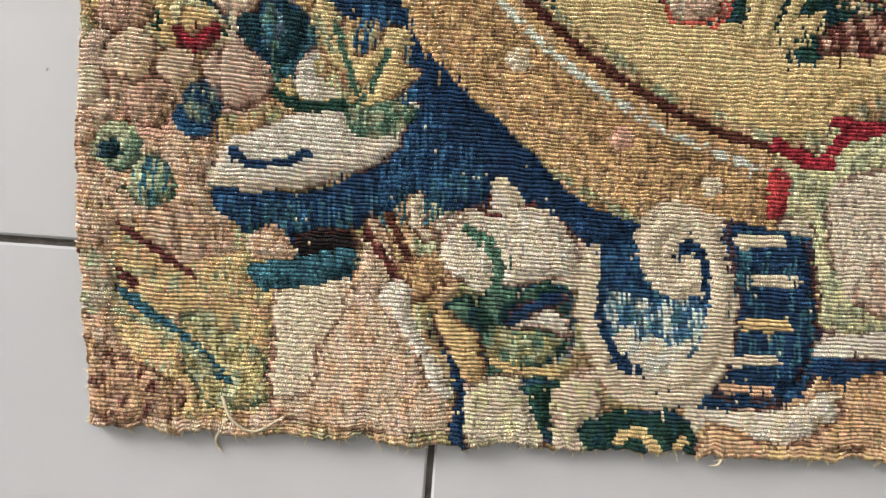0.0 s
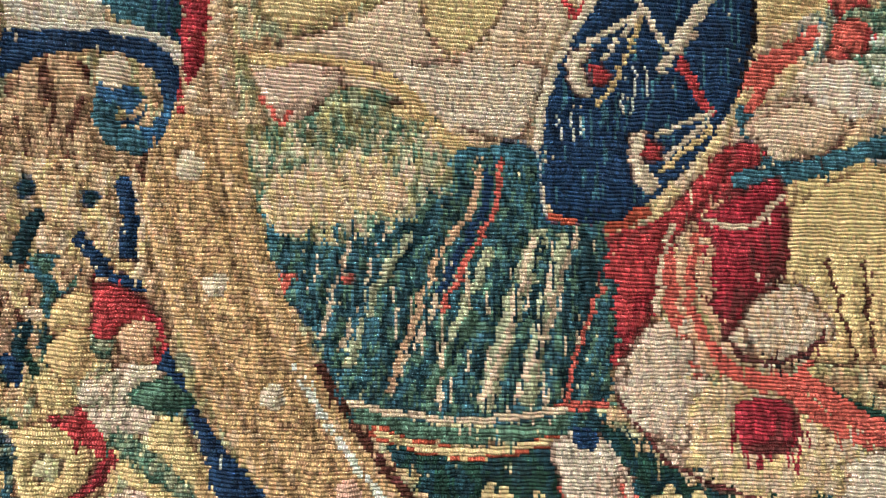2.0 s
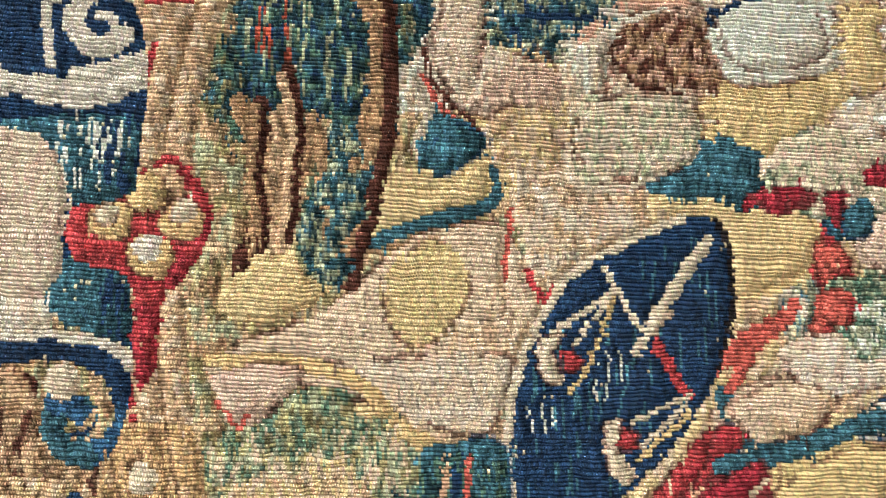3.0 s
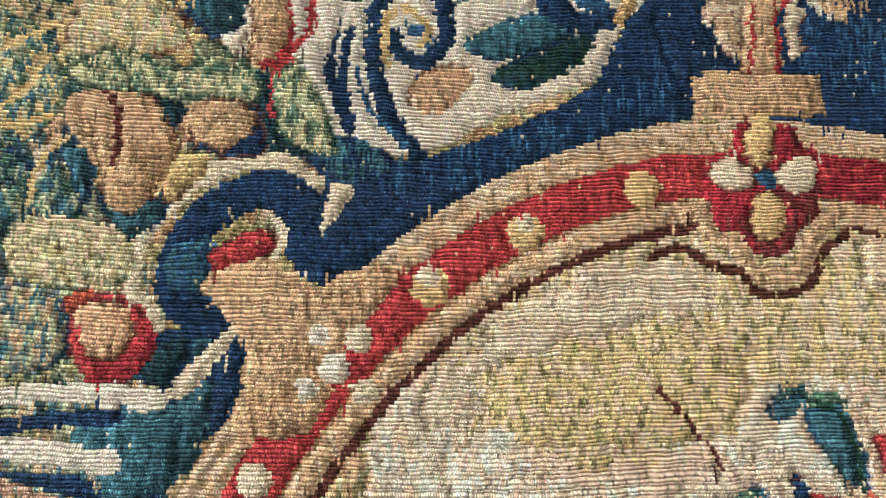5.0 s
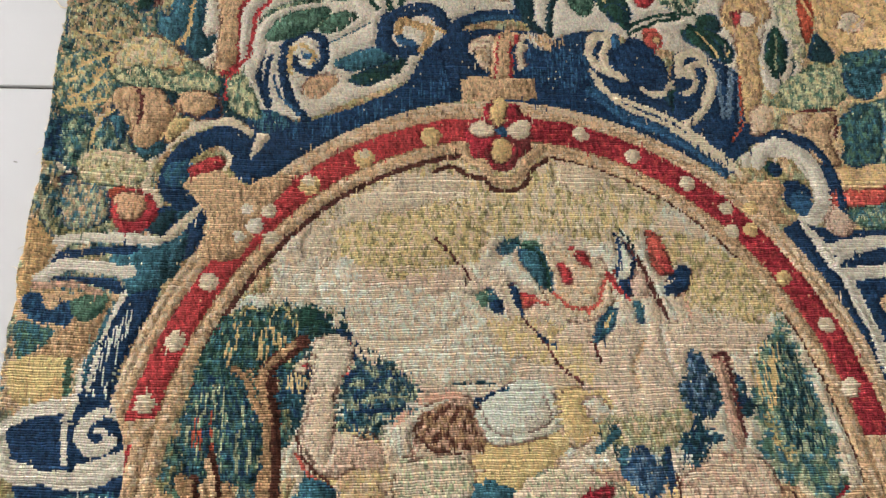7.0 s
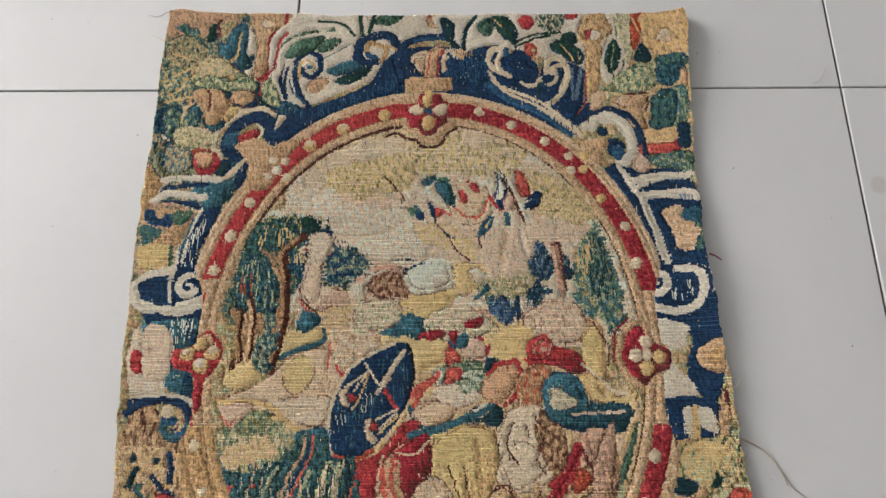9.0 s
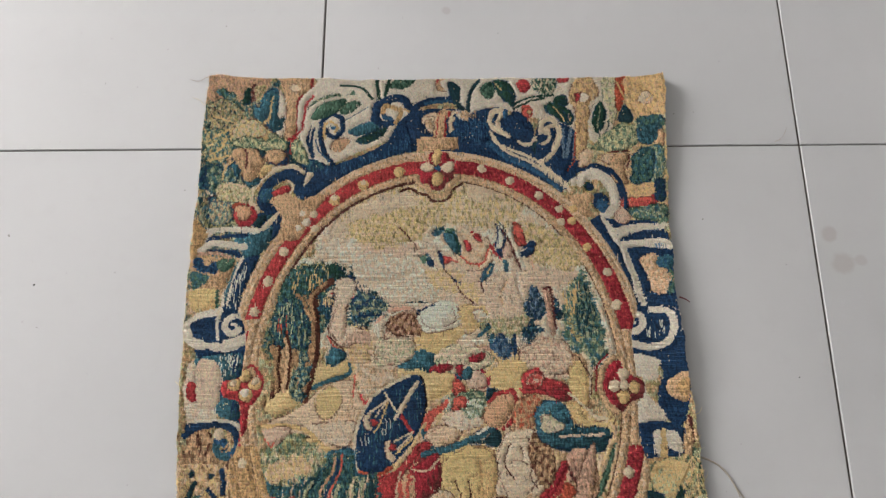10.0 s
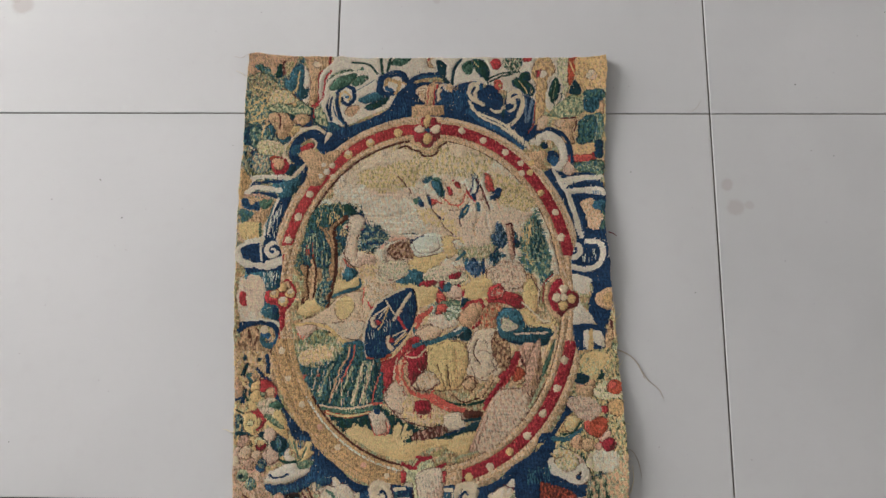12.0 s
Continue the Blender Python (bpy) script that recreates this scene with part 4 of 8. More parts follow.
    mottle("scroll", "cream white pale", 3, [(64, -22), (74, -14), (87, -20), (97, -14), (94, -29), (78, -35), (65, -29)])
    band("scroll", "cream", 13, [(82, 21), (80, 11), (84, 1)])
    band("scroll", "cream", 9, [(85, 3), (91, -1), (93, 8), (89, 14)])
    band("scroll", "cream", 11, [(79, 7), (74, 15), (79, 24), (92, 24), (102, 15), (105, -6), (102, -26), (92, -39)])
    band("scroll", "navy", 3.5, [(85, 11), (89, 14), (94, 10), (95, 4)])
    band("scroll", "cream", 6, [(92, -39), (78, -43), (66, -39), (57, -25), (52, -7), (53, 9)])
    band("scroll", "navy", 3, [(56, 7), (58, -15), (67, -32), (84, -38)])
    mottle("block", "navy blue", 4, [(104, 25), (131, 27), (135, 5), (140, -24), (126, -40), (105, -42), (109, -18), (109, 7)])
    hatch("block", "teal", 40, 1.2, [(105, 11), (130, 13), (131, -4), (106, -6)])
    band("step", "cream", 5.5, [(107, 17), (124, 18)])
    band("step", "cream", 6, [(114, 2), (129, 4)])
    band("step", "gold", 2, [(114, -1), (129, 2)])
    band("step", "cream", 5.5, [(110, -13), (128, -12)])
    band("step", "cream", 5, [(108, -26), (124, -25)])
    band("step", "pinktan", 4.5, [(105, -36), (123, -36)])
    mottle("mask", "lime sage", 4, [(118, 52), (132, 45), (143, 54), (164, 56), (170, -14), (140, -12), (135, 5), (133, 25), (120, 29)])
    patch("mask", "grey", [(138, 38), (150, 45), (173, 47), (178, 20), (175, 3), (161, -6), (146, 1), (139, 19)])
    band("cap", "crimson", 5, [(118, 53), (134, 47), (143, 58), (159, 63)])
    patch("cap", "red", [(116, 43), (123, 41), (123, 28), (117, 27)])
    patch("ledge", "white", [(139, -16), (165, -12), (166, -22), (137, -22)])
    patch("ledge", "navy", [(137, -24), (166, -22), (167, -28), (144, -32)])
    mottle("ledge", "tan ochre pinktan", 4, [(144, -34), (169, -28), (171, -61), (142, -63)])
    mottle("leaf", "cream white", 4, [(90, -44), (107, -44), (130, -41), (146, -34), (146, -46), (127, -55), (100, -54)])
    mottle("ledge", "pinktan tan gold", 4, [(100, -49), (127, -56), (171, -55), (172, -63), (101, -65)])
    state["flip"] = False


section("lower_border")
lower_border(True)
lower_border(False)


# left side
section("left_side")
mottle("panel", "cream white pinkgrey", 5, [(-138, 326), (-106, 330), (-100, 303), (-99, 271), (-133, 262)])
patch("panel", "red", [(-136, 306), (-127, 305), (-125, 287), (-135, 288)])
patch("panel", "teal", [(-104, 335), (-75, 337), (-75, 316), (-87, 311), (-103, 308)])
patch("panel", "teal", [(-102, 290), (-76, 285), (-74, 260), (-84, 264), (-101, 272)])
hatch("panel", "pale", 26, 1.2, [(-104, 333), (-85, 334), (-84, 314), (-103, 309)])
hatch("panel", "navy", 40, 1.6, [(-89, 336), (-74, 337), (-75, 316), (-87, 312)])
hatch("panel", "navy", 20, 1.4, [(-86, 286), (-75, 284), (-74, 260), (-82, 263)])
patch("panel", "navy", [(-103, 309), (-97, 309), (-96, 292), (-101, 292)])
patch("jewel", "red", [(-97, 307), (-81, 312), (-72, 323), (-61, 326), (-51, 312), (-51, 296), (-60, 283), (-65, 277), (-66, 255), (-71, 247), (-74, 261), (-75, 279), (-80, 286), (-95, 291)])
patch("jewel", "tan", [(-72, 320), (-63, 324), (-59, 314), (-68, 307)])
spot("jewel_petal", "gold", 7.5, (-83, 304))
spot("jewel_petal", "cream", 4, (-85, 306))
spot("jewel_petal", "gold", 7.5, (-60, 305))
spot("jewel_petal", "cream", 4.5, (-60, 308))
spot("jewel_petal", "gold", 7, (-72, 314))
spot("jewel_petal", "gold", 8, (-69, 292))
spot("jewel_petal", "white", 5, (-70, 295))
band("scroll", "navy", 9, [(-131, 257), (-107, 261), (-90, 259), (-78, 251), (-74, 239)])
band("scroll", "cream", 3.5, [(-132, 262), (-107, 265), (-92, 264), (-77, 260), (-74, 253)])
band("scroll", "blue", 8, [(-74, 241), (-79, 228), (-90, 224)])
band("scroll", "teal", 8, [(-88, 225), (-98, 228), (-99, 238)])
band("scroll", "teal", 3.5, [(-98, 240), (-93, 244), (-86, 239), (-89, 231)])
band("scroll", "navy", 2.2, [(-94, 231), (-87, 233), (-87, 239)])
band("scroll", "cream", 4, [(-104, 247), (-98, 251), (-93, 248)])
mottle("flower", "tan dtan tan brown", 5, [(-132, 246), (-105, 251), (-99, 226), (-82, 223), (-71, 219), (-70, 160), (-126, 156)])
band("stem", "navy", 4, [(-90, 209), (-87, 188)])
band("stem", "dteal", 3, [(-102, 204), (-94, 181)])
spot("stud", "cream", 5, (-68, 217))
mottle("panel", "tan dtan teal", 4, [(-138, 461), (-100, 463), (-102, 444), (-106, 414), (-113, 398), (-132, 392)])
mottle("panel", "sage teal", 4, [(-138, 461), (-103, 462), (-102, 446), (-136, 439)])
patch("band", "navy", [(-82, 464), (-65, 464), (-76, 434), (-87, 401), (-96, 384), (-105, 385), (-100, 411), (-90, 439)])
hatch("band", "pale", 30, 1, [(-81, 451), (-76, 452), (-92, 411), (-100, 391), (-103, 407)])
band("band", "cream", 4.5, [(-86, 463), (-97, 431), (-103, 399), (-104, 389)])
band("band", "cream", 3, [(-111, 412), (-114, 398)])
patch("scroll", "navy", [(-131, 384), (-109, 387), (-99, 385), (-73, 354), (-72, 320), (-127, 333)])
band("scroll", "white", 8, [(-129, 352), (-113, 348), (-93, 346), (-76, 355), (-69, 367), (-74, 378), (-86, 382)])
band("scroll", "white", 8, [(-86, 382), (-96, 379), (-99, 370), (-92, 364)])
band("scroll", "white", 4, [(-90, 366), (-85, 368), (-85, 373)])
band("scroll", "white", 4.5, [(-109, 387), (-108, 354)])
band("scroll", "white", 6, [(-132, 388), (-121, 389), (-111, 384)])
patch("panel", "teal", [(-127, 335), (-72, 340), (-70, 319), (-95, 309), (-102, 325), (-126, 326)])
hatch("panel", "pale", 26, 1.2, [(-105, 336), (-81, 338), (-80, 320), (-100, 315)])
hatch("panel", "navy", 26, 1.6, [(-89, 342), (-70, 343), (-70, 318), (-85, 316)])
mottle("panel", "cream pinkgrey", 5, [(-127, 329), (-104, 330), (-99, 308), (-101, 282), (-122, 281)])


# top left corner
section("top_left_corner")
mottle("flower", "sage teal olive tan dteal", 4.5, [(-168, 702), (-54, 706), (-42, 615), (-38, 581), (-55, 574), (-76, 541), (-69, 484), (-146, 481)])
mottle("flower", "dteal teal navy", 4, [(-149, 578), (-101, 581), (-98, 556), (-124, 549), (-144, 545)])
mottle("flower", "mauve tan pinktan", 4, [(-155, 708), (-88, 710), (-85, 671), (-126, 662), (-150, 675)])
mottle("fruit", "dyellow sage olive", 4, [(-112, 619), (-109, 634), (-94, 640), (-75, 637), (-61, 622), (-41, 610), (-41, 597), (-63, 595), (-75, 604), (-101, 601)])
patch("flower", "tan", [(-105, 597), (-79, 598), (-69, 585), (-70, 574), (-78, 567), (-82, 555), (-92, 560), (-95, 576), (-101, 585)])
band("stem", "brown", 3, [(-92, 597), (-92, 576)])
spot("stem", "maroon", 4, (-77, 602))
patch("flower", "tan", [(-69, 597), (-41, 594), (-49, 579), (-64, 581)])
patch("leaf", "teal", [(-86, 652), (-77, 655), (-71, 674), (-57, 683), (-52, 664), (-52, 642), (-45, 637), (-47, 624), (-61, 624), (-71, 637), (-80, 642)])
hatch("leaf", "navy", 30, 1.2, [(-76, 671), (-52, 677), (-50, 627), (-73, 639)])
band("leaf", "gold", 2.5, [(-61, 673), (-66, 641)])
patch("leaf", "dteal", [(-40, 612), (-29, 615), (-18, 576), (-25, 576), (-36, 579)])
mottle("fruit", "sage olive lime", 4, [(-123, 532), (-122, 543), (-106, 552), (-85, 547), (-81, 532), (-87, 523), (-117, 522)])
spot("fruit", "red", 15, (-85, 509))
spot("fruit", "pinktan", 10, (-88, 515))
band("fruit", "white", 2, [(-89, 494), (-78, 498)])
patch("column", "tan", [(-52, 700), (-15, 701), (-11, 678), (-27, 666), (-28, 615), (-42, 612), (-44, 661)])
band("column", "red", 3.5, [(-12, 698), (-13, 677), (-28, 665), (-28, 617), (-38, 611)])
patch("column", "white", [(-54, 666), (-44, 663), (-44, 619), (-54, 619)])
patch("column", "cream", [(-41, 682), (-35, 688), (-26, 681), (-33, 676)])
patch("ground_white", "white", [(-27, 664), (-5, 690), (-10, 707), (152, 712), (150, 694), (176, 678), (143, 663), (117, 648), (95, 627), (90, 611), (51, 593), (19, 578), (-14, 585), (-26, 610)])
mottle("leaf", "green dgreen sage", 4, [(-15, 644), (-13, 659), (5, 671), (25, 674), (20, 659), (1, 649)])
mottle("leaf", "green sage dgreen", 3, [(23, 649), (27, 666), (42, 677), (44, 660), (34, 649)])
mottle("leaf", "green dgreen", 3, [(85, 682), (98, 696), (122, 700), (112, 683), (99, 680)])
band("stem", "dgreen", 3.5, [(25, 686), (50, 683), (66, 666)])
band("stem", "dgreen", 5, [(70, 701), (74, 667)])
band("stem", "dgreen", 4.5, [(88, 701), (82, 670)])
band("stem", "teal", 1.3, [(31, 636), (61, 655)])
patch("leaf", "teal", [(36, 623), (67, 635), (81, 628), (50, 615)])
mottle("leaf", "dgreen dteal", 3, [(47, 611), (83, 627), (80, 614), (56, 603)])
mottle("petal", "pinktan tan", 3, [(19, 608), (31, 613), (40, 608), (28, 593), (15, 598)])
patch("ground_blue", "navy", [(-21, 585), (-3, 583), (20, 576), (80, 602), (96, 627), (114, 646), (144, 643), (130, 635), (140, 614), (128, 612), (126, 595), (97, 588), (66, 576), (28, 555), (-2, 533), (-22, 531), (-31, 549), (-32, 558), (-16, 560)])
hatch("ground_blue", "teal", 40, 1.3, [(-19, 586), (19, 577), (10, 570), (-12, 567)])
hatch("ground_blue", "blue", 90, 1, [(10, 570), (94, 604), (128, 638), (126, 599), (32, 563)])
band("scroll", "navy", 6.5, [(18, 578), (8, 593), (2, 615), (4, 636), (15, 645), (28, 638), (29, 622)])
band("scroll", "navy", 6, [(29, 622), (21, 613), (11, 618), (9, 624)])
band("scroll", "blue", 4, [(16, 626), (22, 626), (21, 620)])
band("scroll", "gold", 3.2, [(7, 613), (6, 628), (14, 635), (22, 628), (20, 620)])
band("scroll", "navy", 4, [(-12, 630), (-14, 610), (-7, 587)])
band("scroll", "blue", 2, [(-4, 610), (1, 595), (17, 578)])
band("scroll", "white", 3, [(-12, 586), (-1, 584), (10, 578)])
band("scroll", "navy", 11, [(118, 643), (108, 663), (96, 667), (74, 658), (69, 639)])
band("scroll", "navy", 9, [(69, 642), (78, 631), (92, 633)])
band("scroll", "blue", 6, [(79, 648), (82, 640), (89, 638)])
band("scroll", "ochre", 6, [(79, 647), (83, 656), (95, 653), (102, 647), (97, 633)])
band("scroll", "ochre", 3, [(102, 654), (117, 645)])
patch("ground_blue", "navy", [(111, 644), (132, 651), (165, 652), (187, 647), (180, 601), (124, 600)])
band("arch", "navy", 9, [(118, 651), (133, 661), (166, 665), (183, 652), (186, 642)])
band("arch", "blue", 4, [(133, 660), (166, 663)])
patch("column", "tan", [(148, 706), (169, 707), (166, 680), (148, 679)])
band("column", "red", 3, [(167, 707), (165, 682)])
band("column", "red", 2.5, [(151, 706), (148, 689)])
patch("ground_blue", "blue", [(164, 647), (181, 644), (193, 638), (235, 656), (226, 585), (174, 592), (177, 612), (160, 613)])
hatch("ground_blue", "navy", 80, 1.2, [(180, 639), (231, 651), (221, 600), (178, 605)])
hatch("ground_blue", "tan", 24, 1.4, [(177, 652), (199, 642), (189, 631), (178, 641)])
patch("column", "tan", [(148, 647), (168, 647), (163, 612), (144, 612)])
band("column", "red", 1.6, [(151, 646), (147, 612)])
band("column", "red", 3.5, [(163, 647), (162, 613)])
patch("curl", "cream", [(131, 642), (147, 646), (144, 624), (134, 631)])
patch("curl", "cream", [(165, 647), (175, 647), (178, 633), (166, 625)])
hatch("curl", "blue", 8, 2, [(169, 644), (178, 641), (176, 628), (169, 628)])
band("scroll", "cream", 7, [(-72, 515), (-81, 532), (-73, 553), (-55, 569), (-32, 574), (-18, 565)])
band("scroll", "navy", 14, [(-20, 556), (-33, 563), (-50, 558), (-62, 544), (-65, 526), (-52, 514)])
band("scroll", "navy", 8, [(-52, 513), (-42, 519)])
mottle("scroll", "blue teal", 3, [(-68, 541), (-54, 545), (-52, 528), (-67, 528)])
patch("petal", "red", [(-55, 539), (-37, 549), (-32, 541), (-46, 532)])
band("scroll", "cream", 3, [(-35, 554), (-29, 548), (-31, 539)])
patch("scroll", "cream", [(-16, 547), (-12, 565), (-4, 563)])
patch("ground_blue", "navy", [(-72, 510), (-56, 514), (-41, 519), (-42, 491), (-45, 480), (-65, 480)])
patch("band", "cream", [(-67, 493), (-45, 512), (-50, 501), (-61, 489)])
patch("band", "teal", [(-74, 506), (-52, 510), (-65, 499), (-76, 496)])
patch("frame_corner", "tan", [(-57, 530), (-36, 538), (-19, 529), (-2, 535), (12, 532), (-6, 507), (-18, 479), (-44, 480), (-40, 503), (-52, 522)])
spot("pearl", "white", 4, (-16, 511))
spot("pearl", "cream", 5, (-2, 510))
spot("pearl", "white", 5.5, (-10, 500))
spot("pearl", "cream", 5, (0, 492))
spot("pearl", "white", 4, (-20, 493))


# left mid upper
section("left_mid_upper")
mottle("panel", "tan sage teal", 4, [(-154, 453), (-130, 471), (-83, 471), (-81, 453), (-102, 385), (-148, 378)])
band("band", "white", 5, [(-131, 478), (-122, 489), (-97, 494), (-68, 488)])
band("band", "white", 5, [(-140, 471), (-116, 475), (-83, 471)])
band("band", "navy", 3, [(-127, 480), (-101, 484), (-84, 478)])
band("band", "navy", 3, [(-129, 466), (-95, 464), (-86, 458)])
patch("band", "teal", [(-96, 480), (-68, 486), (-52, 496), (-54, 471), (-69, 458), (-81, 453), (-87, 466)])
band("band", "white", 4, [(-81, 453), (-88, 440), (-100, 402)])
mottle("panel", "tan teal ochre", 4, [(-143, 457), (-110, 458), (-93, 453), (-100, 440), (-131, 427)])
mottle("panel", "tan beige", 4, [(-144, 419), (-104, 436), (-108, 402), (-141, 386)])


# right top
section("right_top")
mottle("flower", "tan gold sage", 5, [(323, 698), (441, 697), (430, 509), (371, 510), (346, 579), (321, 582)])
patch("ground_white", "white", [(164, 696), (317, 696), (359, 695), (358, 661), (341, 645), (323, 614), (298, 627), (278, 636), (247, 645), (221, 654), (185, 646), (164, 671)])
patch("ground_blue", "navy", [(159, 637), (185, 644), (216, 652), (234, 637), (247, 649), (267, 628), (269, 608), (278, 636), (298, 633), (324, 615), (322, 574), (309, 553), (305, 541), (279, 551), (227, 577), (202, 586), (154, 589)])
hatch("ground_blue", "blue", 120, 1, [(169, 635), (216, 647), (230, 597), (304, 554), (275, 571), (195, 603), (169, 606)])
hatch("ground_blue", "white", 24, 1.5, [(172, 650), (190, 647), (185, 635), (174, 638)])
hatch("ground_blue", "tan", 24, 1.5, [(169, 650), (200, 648), (187, 634)])
band("scroll", "cream", 6, [(229, 650), (217, 647), (215, 632), (224, 620), (236, 616)])
band("scroll", "cream", 3.8, [(215, 619), (230, 596), (257, 581), (289, 561), (310, 541)])
hatch("scroll", "cream", 36, 1.4, [(265, 577), (309, 548), (306, 537), (274, 563)])
band("scroll", "cream", 4.5, [(250, 606), (263, 602), (272, 607)])
band("scroll", "cream", 6.5, [(279, 582), (294, 598), (301, 620), (293, 635), (280, 632), (278, 617)])
spot("scroll", "cream", 5.5, (285, 620))
patch("scroll", "navy", [(235, 639), (255, 645), (270, 620), (258, 605), (236, 617)])
mottle("leaf", "dgreen dteal", 3, [(266, 604), (284, 608), (284, 589), (270, 587)])
band("scroll", "slate", 4, [(316, 623), (309, 585)])
band("scroll", "slate", 3, [(321, 617), (317, 582)])
mottle("leaf", "green dgreen", 3, [(203, 682), (219, 689), (220, 669), (208, 666)])
patch("leaf", "dgreen", [(219, 690), (238, 689), (248, 671), (243, 657), (227, 669)])
band("leaf", "gold", 1.5, [(222, 687), (242, 663)])
spot("berry", "red", 9, (258, 683))
spot("berry", "coral", 7, (261, 650))
spot("berry", "gold", 3, (265, 650))
mottle("leaf", "dgreen green cream", 2.6, [(270, 692), (299, 694), (296, 673), (274, 675)])
band("stem", "dgreen", 3, [(244, 656), (266, 667), (296, 670)])
patch("leaf", "dgreen", [(297, 668), (311, 669), (313, 655), (299, 655)])
patch("leaf", "dgreen", [(289, 660), (307, 655), (320, 640), (316, 628), (301, 639)])
band("leaf", "gold", 1.5, [(297, 655), (316, 634)])
patch("leaf", "dgreen", [(284, 655), (295, 659), (294, 642), (285, 646)])
patch("petal", "red", [(301, 694), (315, 695), (314, 688), (304, 688)])
band("stem", "dteal", 5, [(187, 649), (190, 674), (201, 691)])
patch("leaf", "dteal", [(162, 690), (177, 683), (177, 662), (185, 650), (174, 653), (164, 671)])
mottle("column", "tan dtan gold", 4, [(316, 673), (325, 692), (344, 695), (354, 673), (341, 655), (338, 611), (321, 579), (322, 646), (316, 658)])
spot("column", "white", 6.5, (334, 666))
patch("column", "red", [(324, 672), (330, 673), (327, 661), (323, 663)])
patch("leaf", "white", [(338, 631), (346, 655), (356, 665), (368, 653), (367, 619), (353, 608), (340, 611)])
patch("leaf", "dgreen", [(346, 647), (356, 662), (365, 652), (364, 627), (354, 616), (345, 627)])
band("leaf", "sage", 1.5, [(356, 659), (354, 618)])
mottle("column", "sage lime grey", 3, [(360, 696), (377, 696), (373, 637), (365, 634), (358, 661)])
patch("column", "rust", [(376, 696), (389, 696), (383, 656), (374, 650)])
band("column", "gold", 2.5, [(377, 688), (386, 664)])
mottle("flower", "gold tan ochre", 4.5, [(389, 696), (434, 695), (429, 632), (401, 629), (389, 661)])
spot("flower", "grey", 9, (412, 664))
band("flower", "gold", 1.5, [(409, 685), (420, 670), (404, 652)])
patch("leaf", "dteal", [(375, 635), (386, 656), (395, 632)])
mottle("fruit", "sage green olive", 4, [(340, 595), (361, 616), (383, 631), (401, 619), (397, 601), (372, 593)])
mottle("leaf", "teal green dteal", 3.5, [(400, 638), (429, 635), (428, 616), (414, 601), (402, 615)])
patch("flower", "tan", [(414, 613), (428, 616), (427, 595), (416, 601)])
mottle("leaf", "green sage teal", 4, [(388, 583), (411, 596), (427, 593), (423, 552), (391, 549)])
mottle("flower", "tan beige gold", 4, [(346, 582), (362, 588), (388, 591), (388, 559), (375, 544), (360, 563)])
band("stem", "maroon", 2.5, [(357, 593), (380, 591)])
band("stem", "maroon", 2.5, [(387, 587), (383, 570)])
band("scroll", "navy", 9, [(309, 557), (325, 569), (350, 569), (369, 549), (373, 520), (369, 504)])
band("scroll", "white", 11, [(316, 550), (332, 559), (350, 556), (362, 538), (363, 518), (350, 504)])
spot("scroll", "dgreen", 6, (333, 545))
spot("scroll", "navy", 11, (346, 525))
mottle("flower", "gold tan", 3, [(377, 530), (381, 545), (414, 550), (411, 532)])
patch("flower", "red", [(375, 528), (413, 533), (410, 516), (375, 516)])
mottle("leaf", "dteal navy", 3, [(415, 552), (426, 550), (424, 524), (413, 528)])
mottle("leaf", "sage green dteal", 4, [(381, 519), (424, 518), (422, 493), (390, 502)])
patch("band", "navy", [(334, 500), (345, 507), (362, 501), (407, 499), (420, 488), (428, 460), (426, 403), (429, 382), (389, 384), (377, 390), (369, 434), (351, 472), (336, 489)])
spot("fruit", "pinkgrey", 11, (373, 507))
band("band", "white", 8.5, [(362, 486), (385, 491), (416, 491)])
band("band", "white", 9, [(370, 468), (391, 471), (422, 466)])
hatch("band", "slate", 12, 1.2, [(398, 497), (419, 495), (418, 483), (397, 486)])
hatch("band", "slate", 12, 1.2, [(406, 475), (423, 473), (424, 463), (407, 465)])
band("band", "white", 5, [(347, 507), (359, 480), (372, 463)])
band("band", "white", 7.5, [(370, 463), (378, 438), (385, 412)])
band("band", "white", 5, [(385, 414), (392, 385)])
mottle("panel", "tan beige pinktan", 4, [(389, 453), (407, 456), (416, 440), (421, 423), (414, 407), (402, 409), (395, 432)])
patch("panel", "teal", [(406, 449), (419, 454), (426, 451), (423, 438), (411, 439)])
patch("panel", "green", [(421, 437), (426, 423), (424, 411), (417, 414)])
patch("scroll", "navy", [(356, 374), (379, 386), (420, 386), (431, 373), (432, 332), (353, 333)])
band("scroll", "white", 9, [(360, 370), (365, 358), (382, 351), (408, 353), (424, 364), (424, 381), (408, 389), (392, 388)])
band("scroll", "white", 7.5, [(360, 369), (364, 380), (379, 385), (388, 375), (384, 365)])
band("scroll", "white", 5.5, [(384, 365), (374, 366), (373, 374), (378, 376)])
hatch("scroll", "pale", 9, 1.2, [(393, 378), (409, 376), (408, 363), (393, 363)])
hatch("panel", "blue", 50, 1.4, [(356, 345), (434, 346), (432, 334), (355, 335)])
patch("panel", "navy", [(355, 346), (431, 347), (424, 260), (400, 269), (396, 286), (402, 323), (358, 336)])
patch("panel", "white", [(363, 338), (400, 331), (400, 321), (396, 307), (384, 307), (386, 289), (397, 278), (404, 261), (379, 260), (356, 252), (362, 273), (378, 287), (382, 307), (364, 319)])
hatch("panel", "pale", 16, 1.4, [(358, 340), (374, 336), (365, 328), (359, 332)])
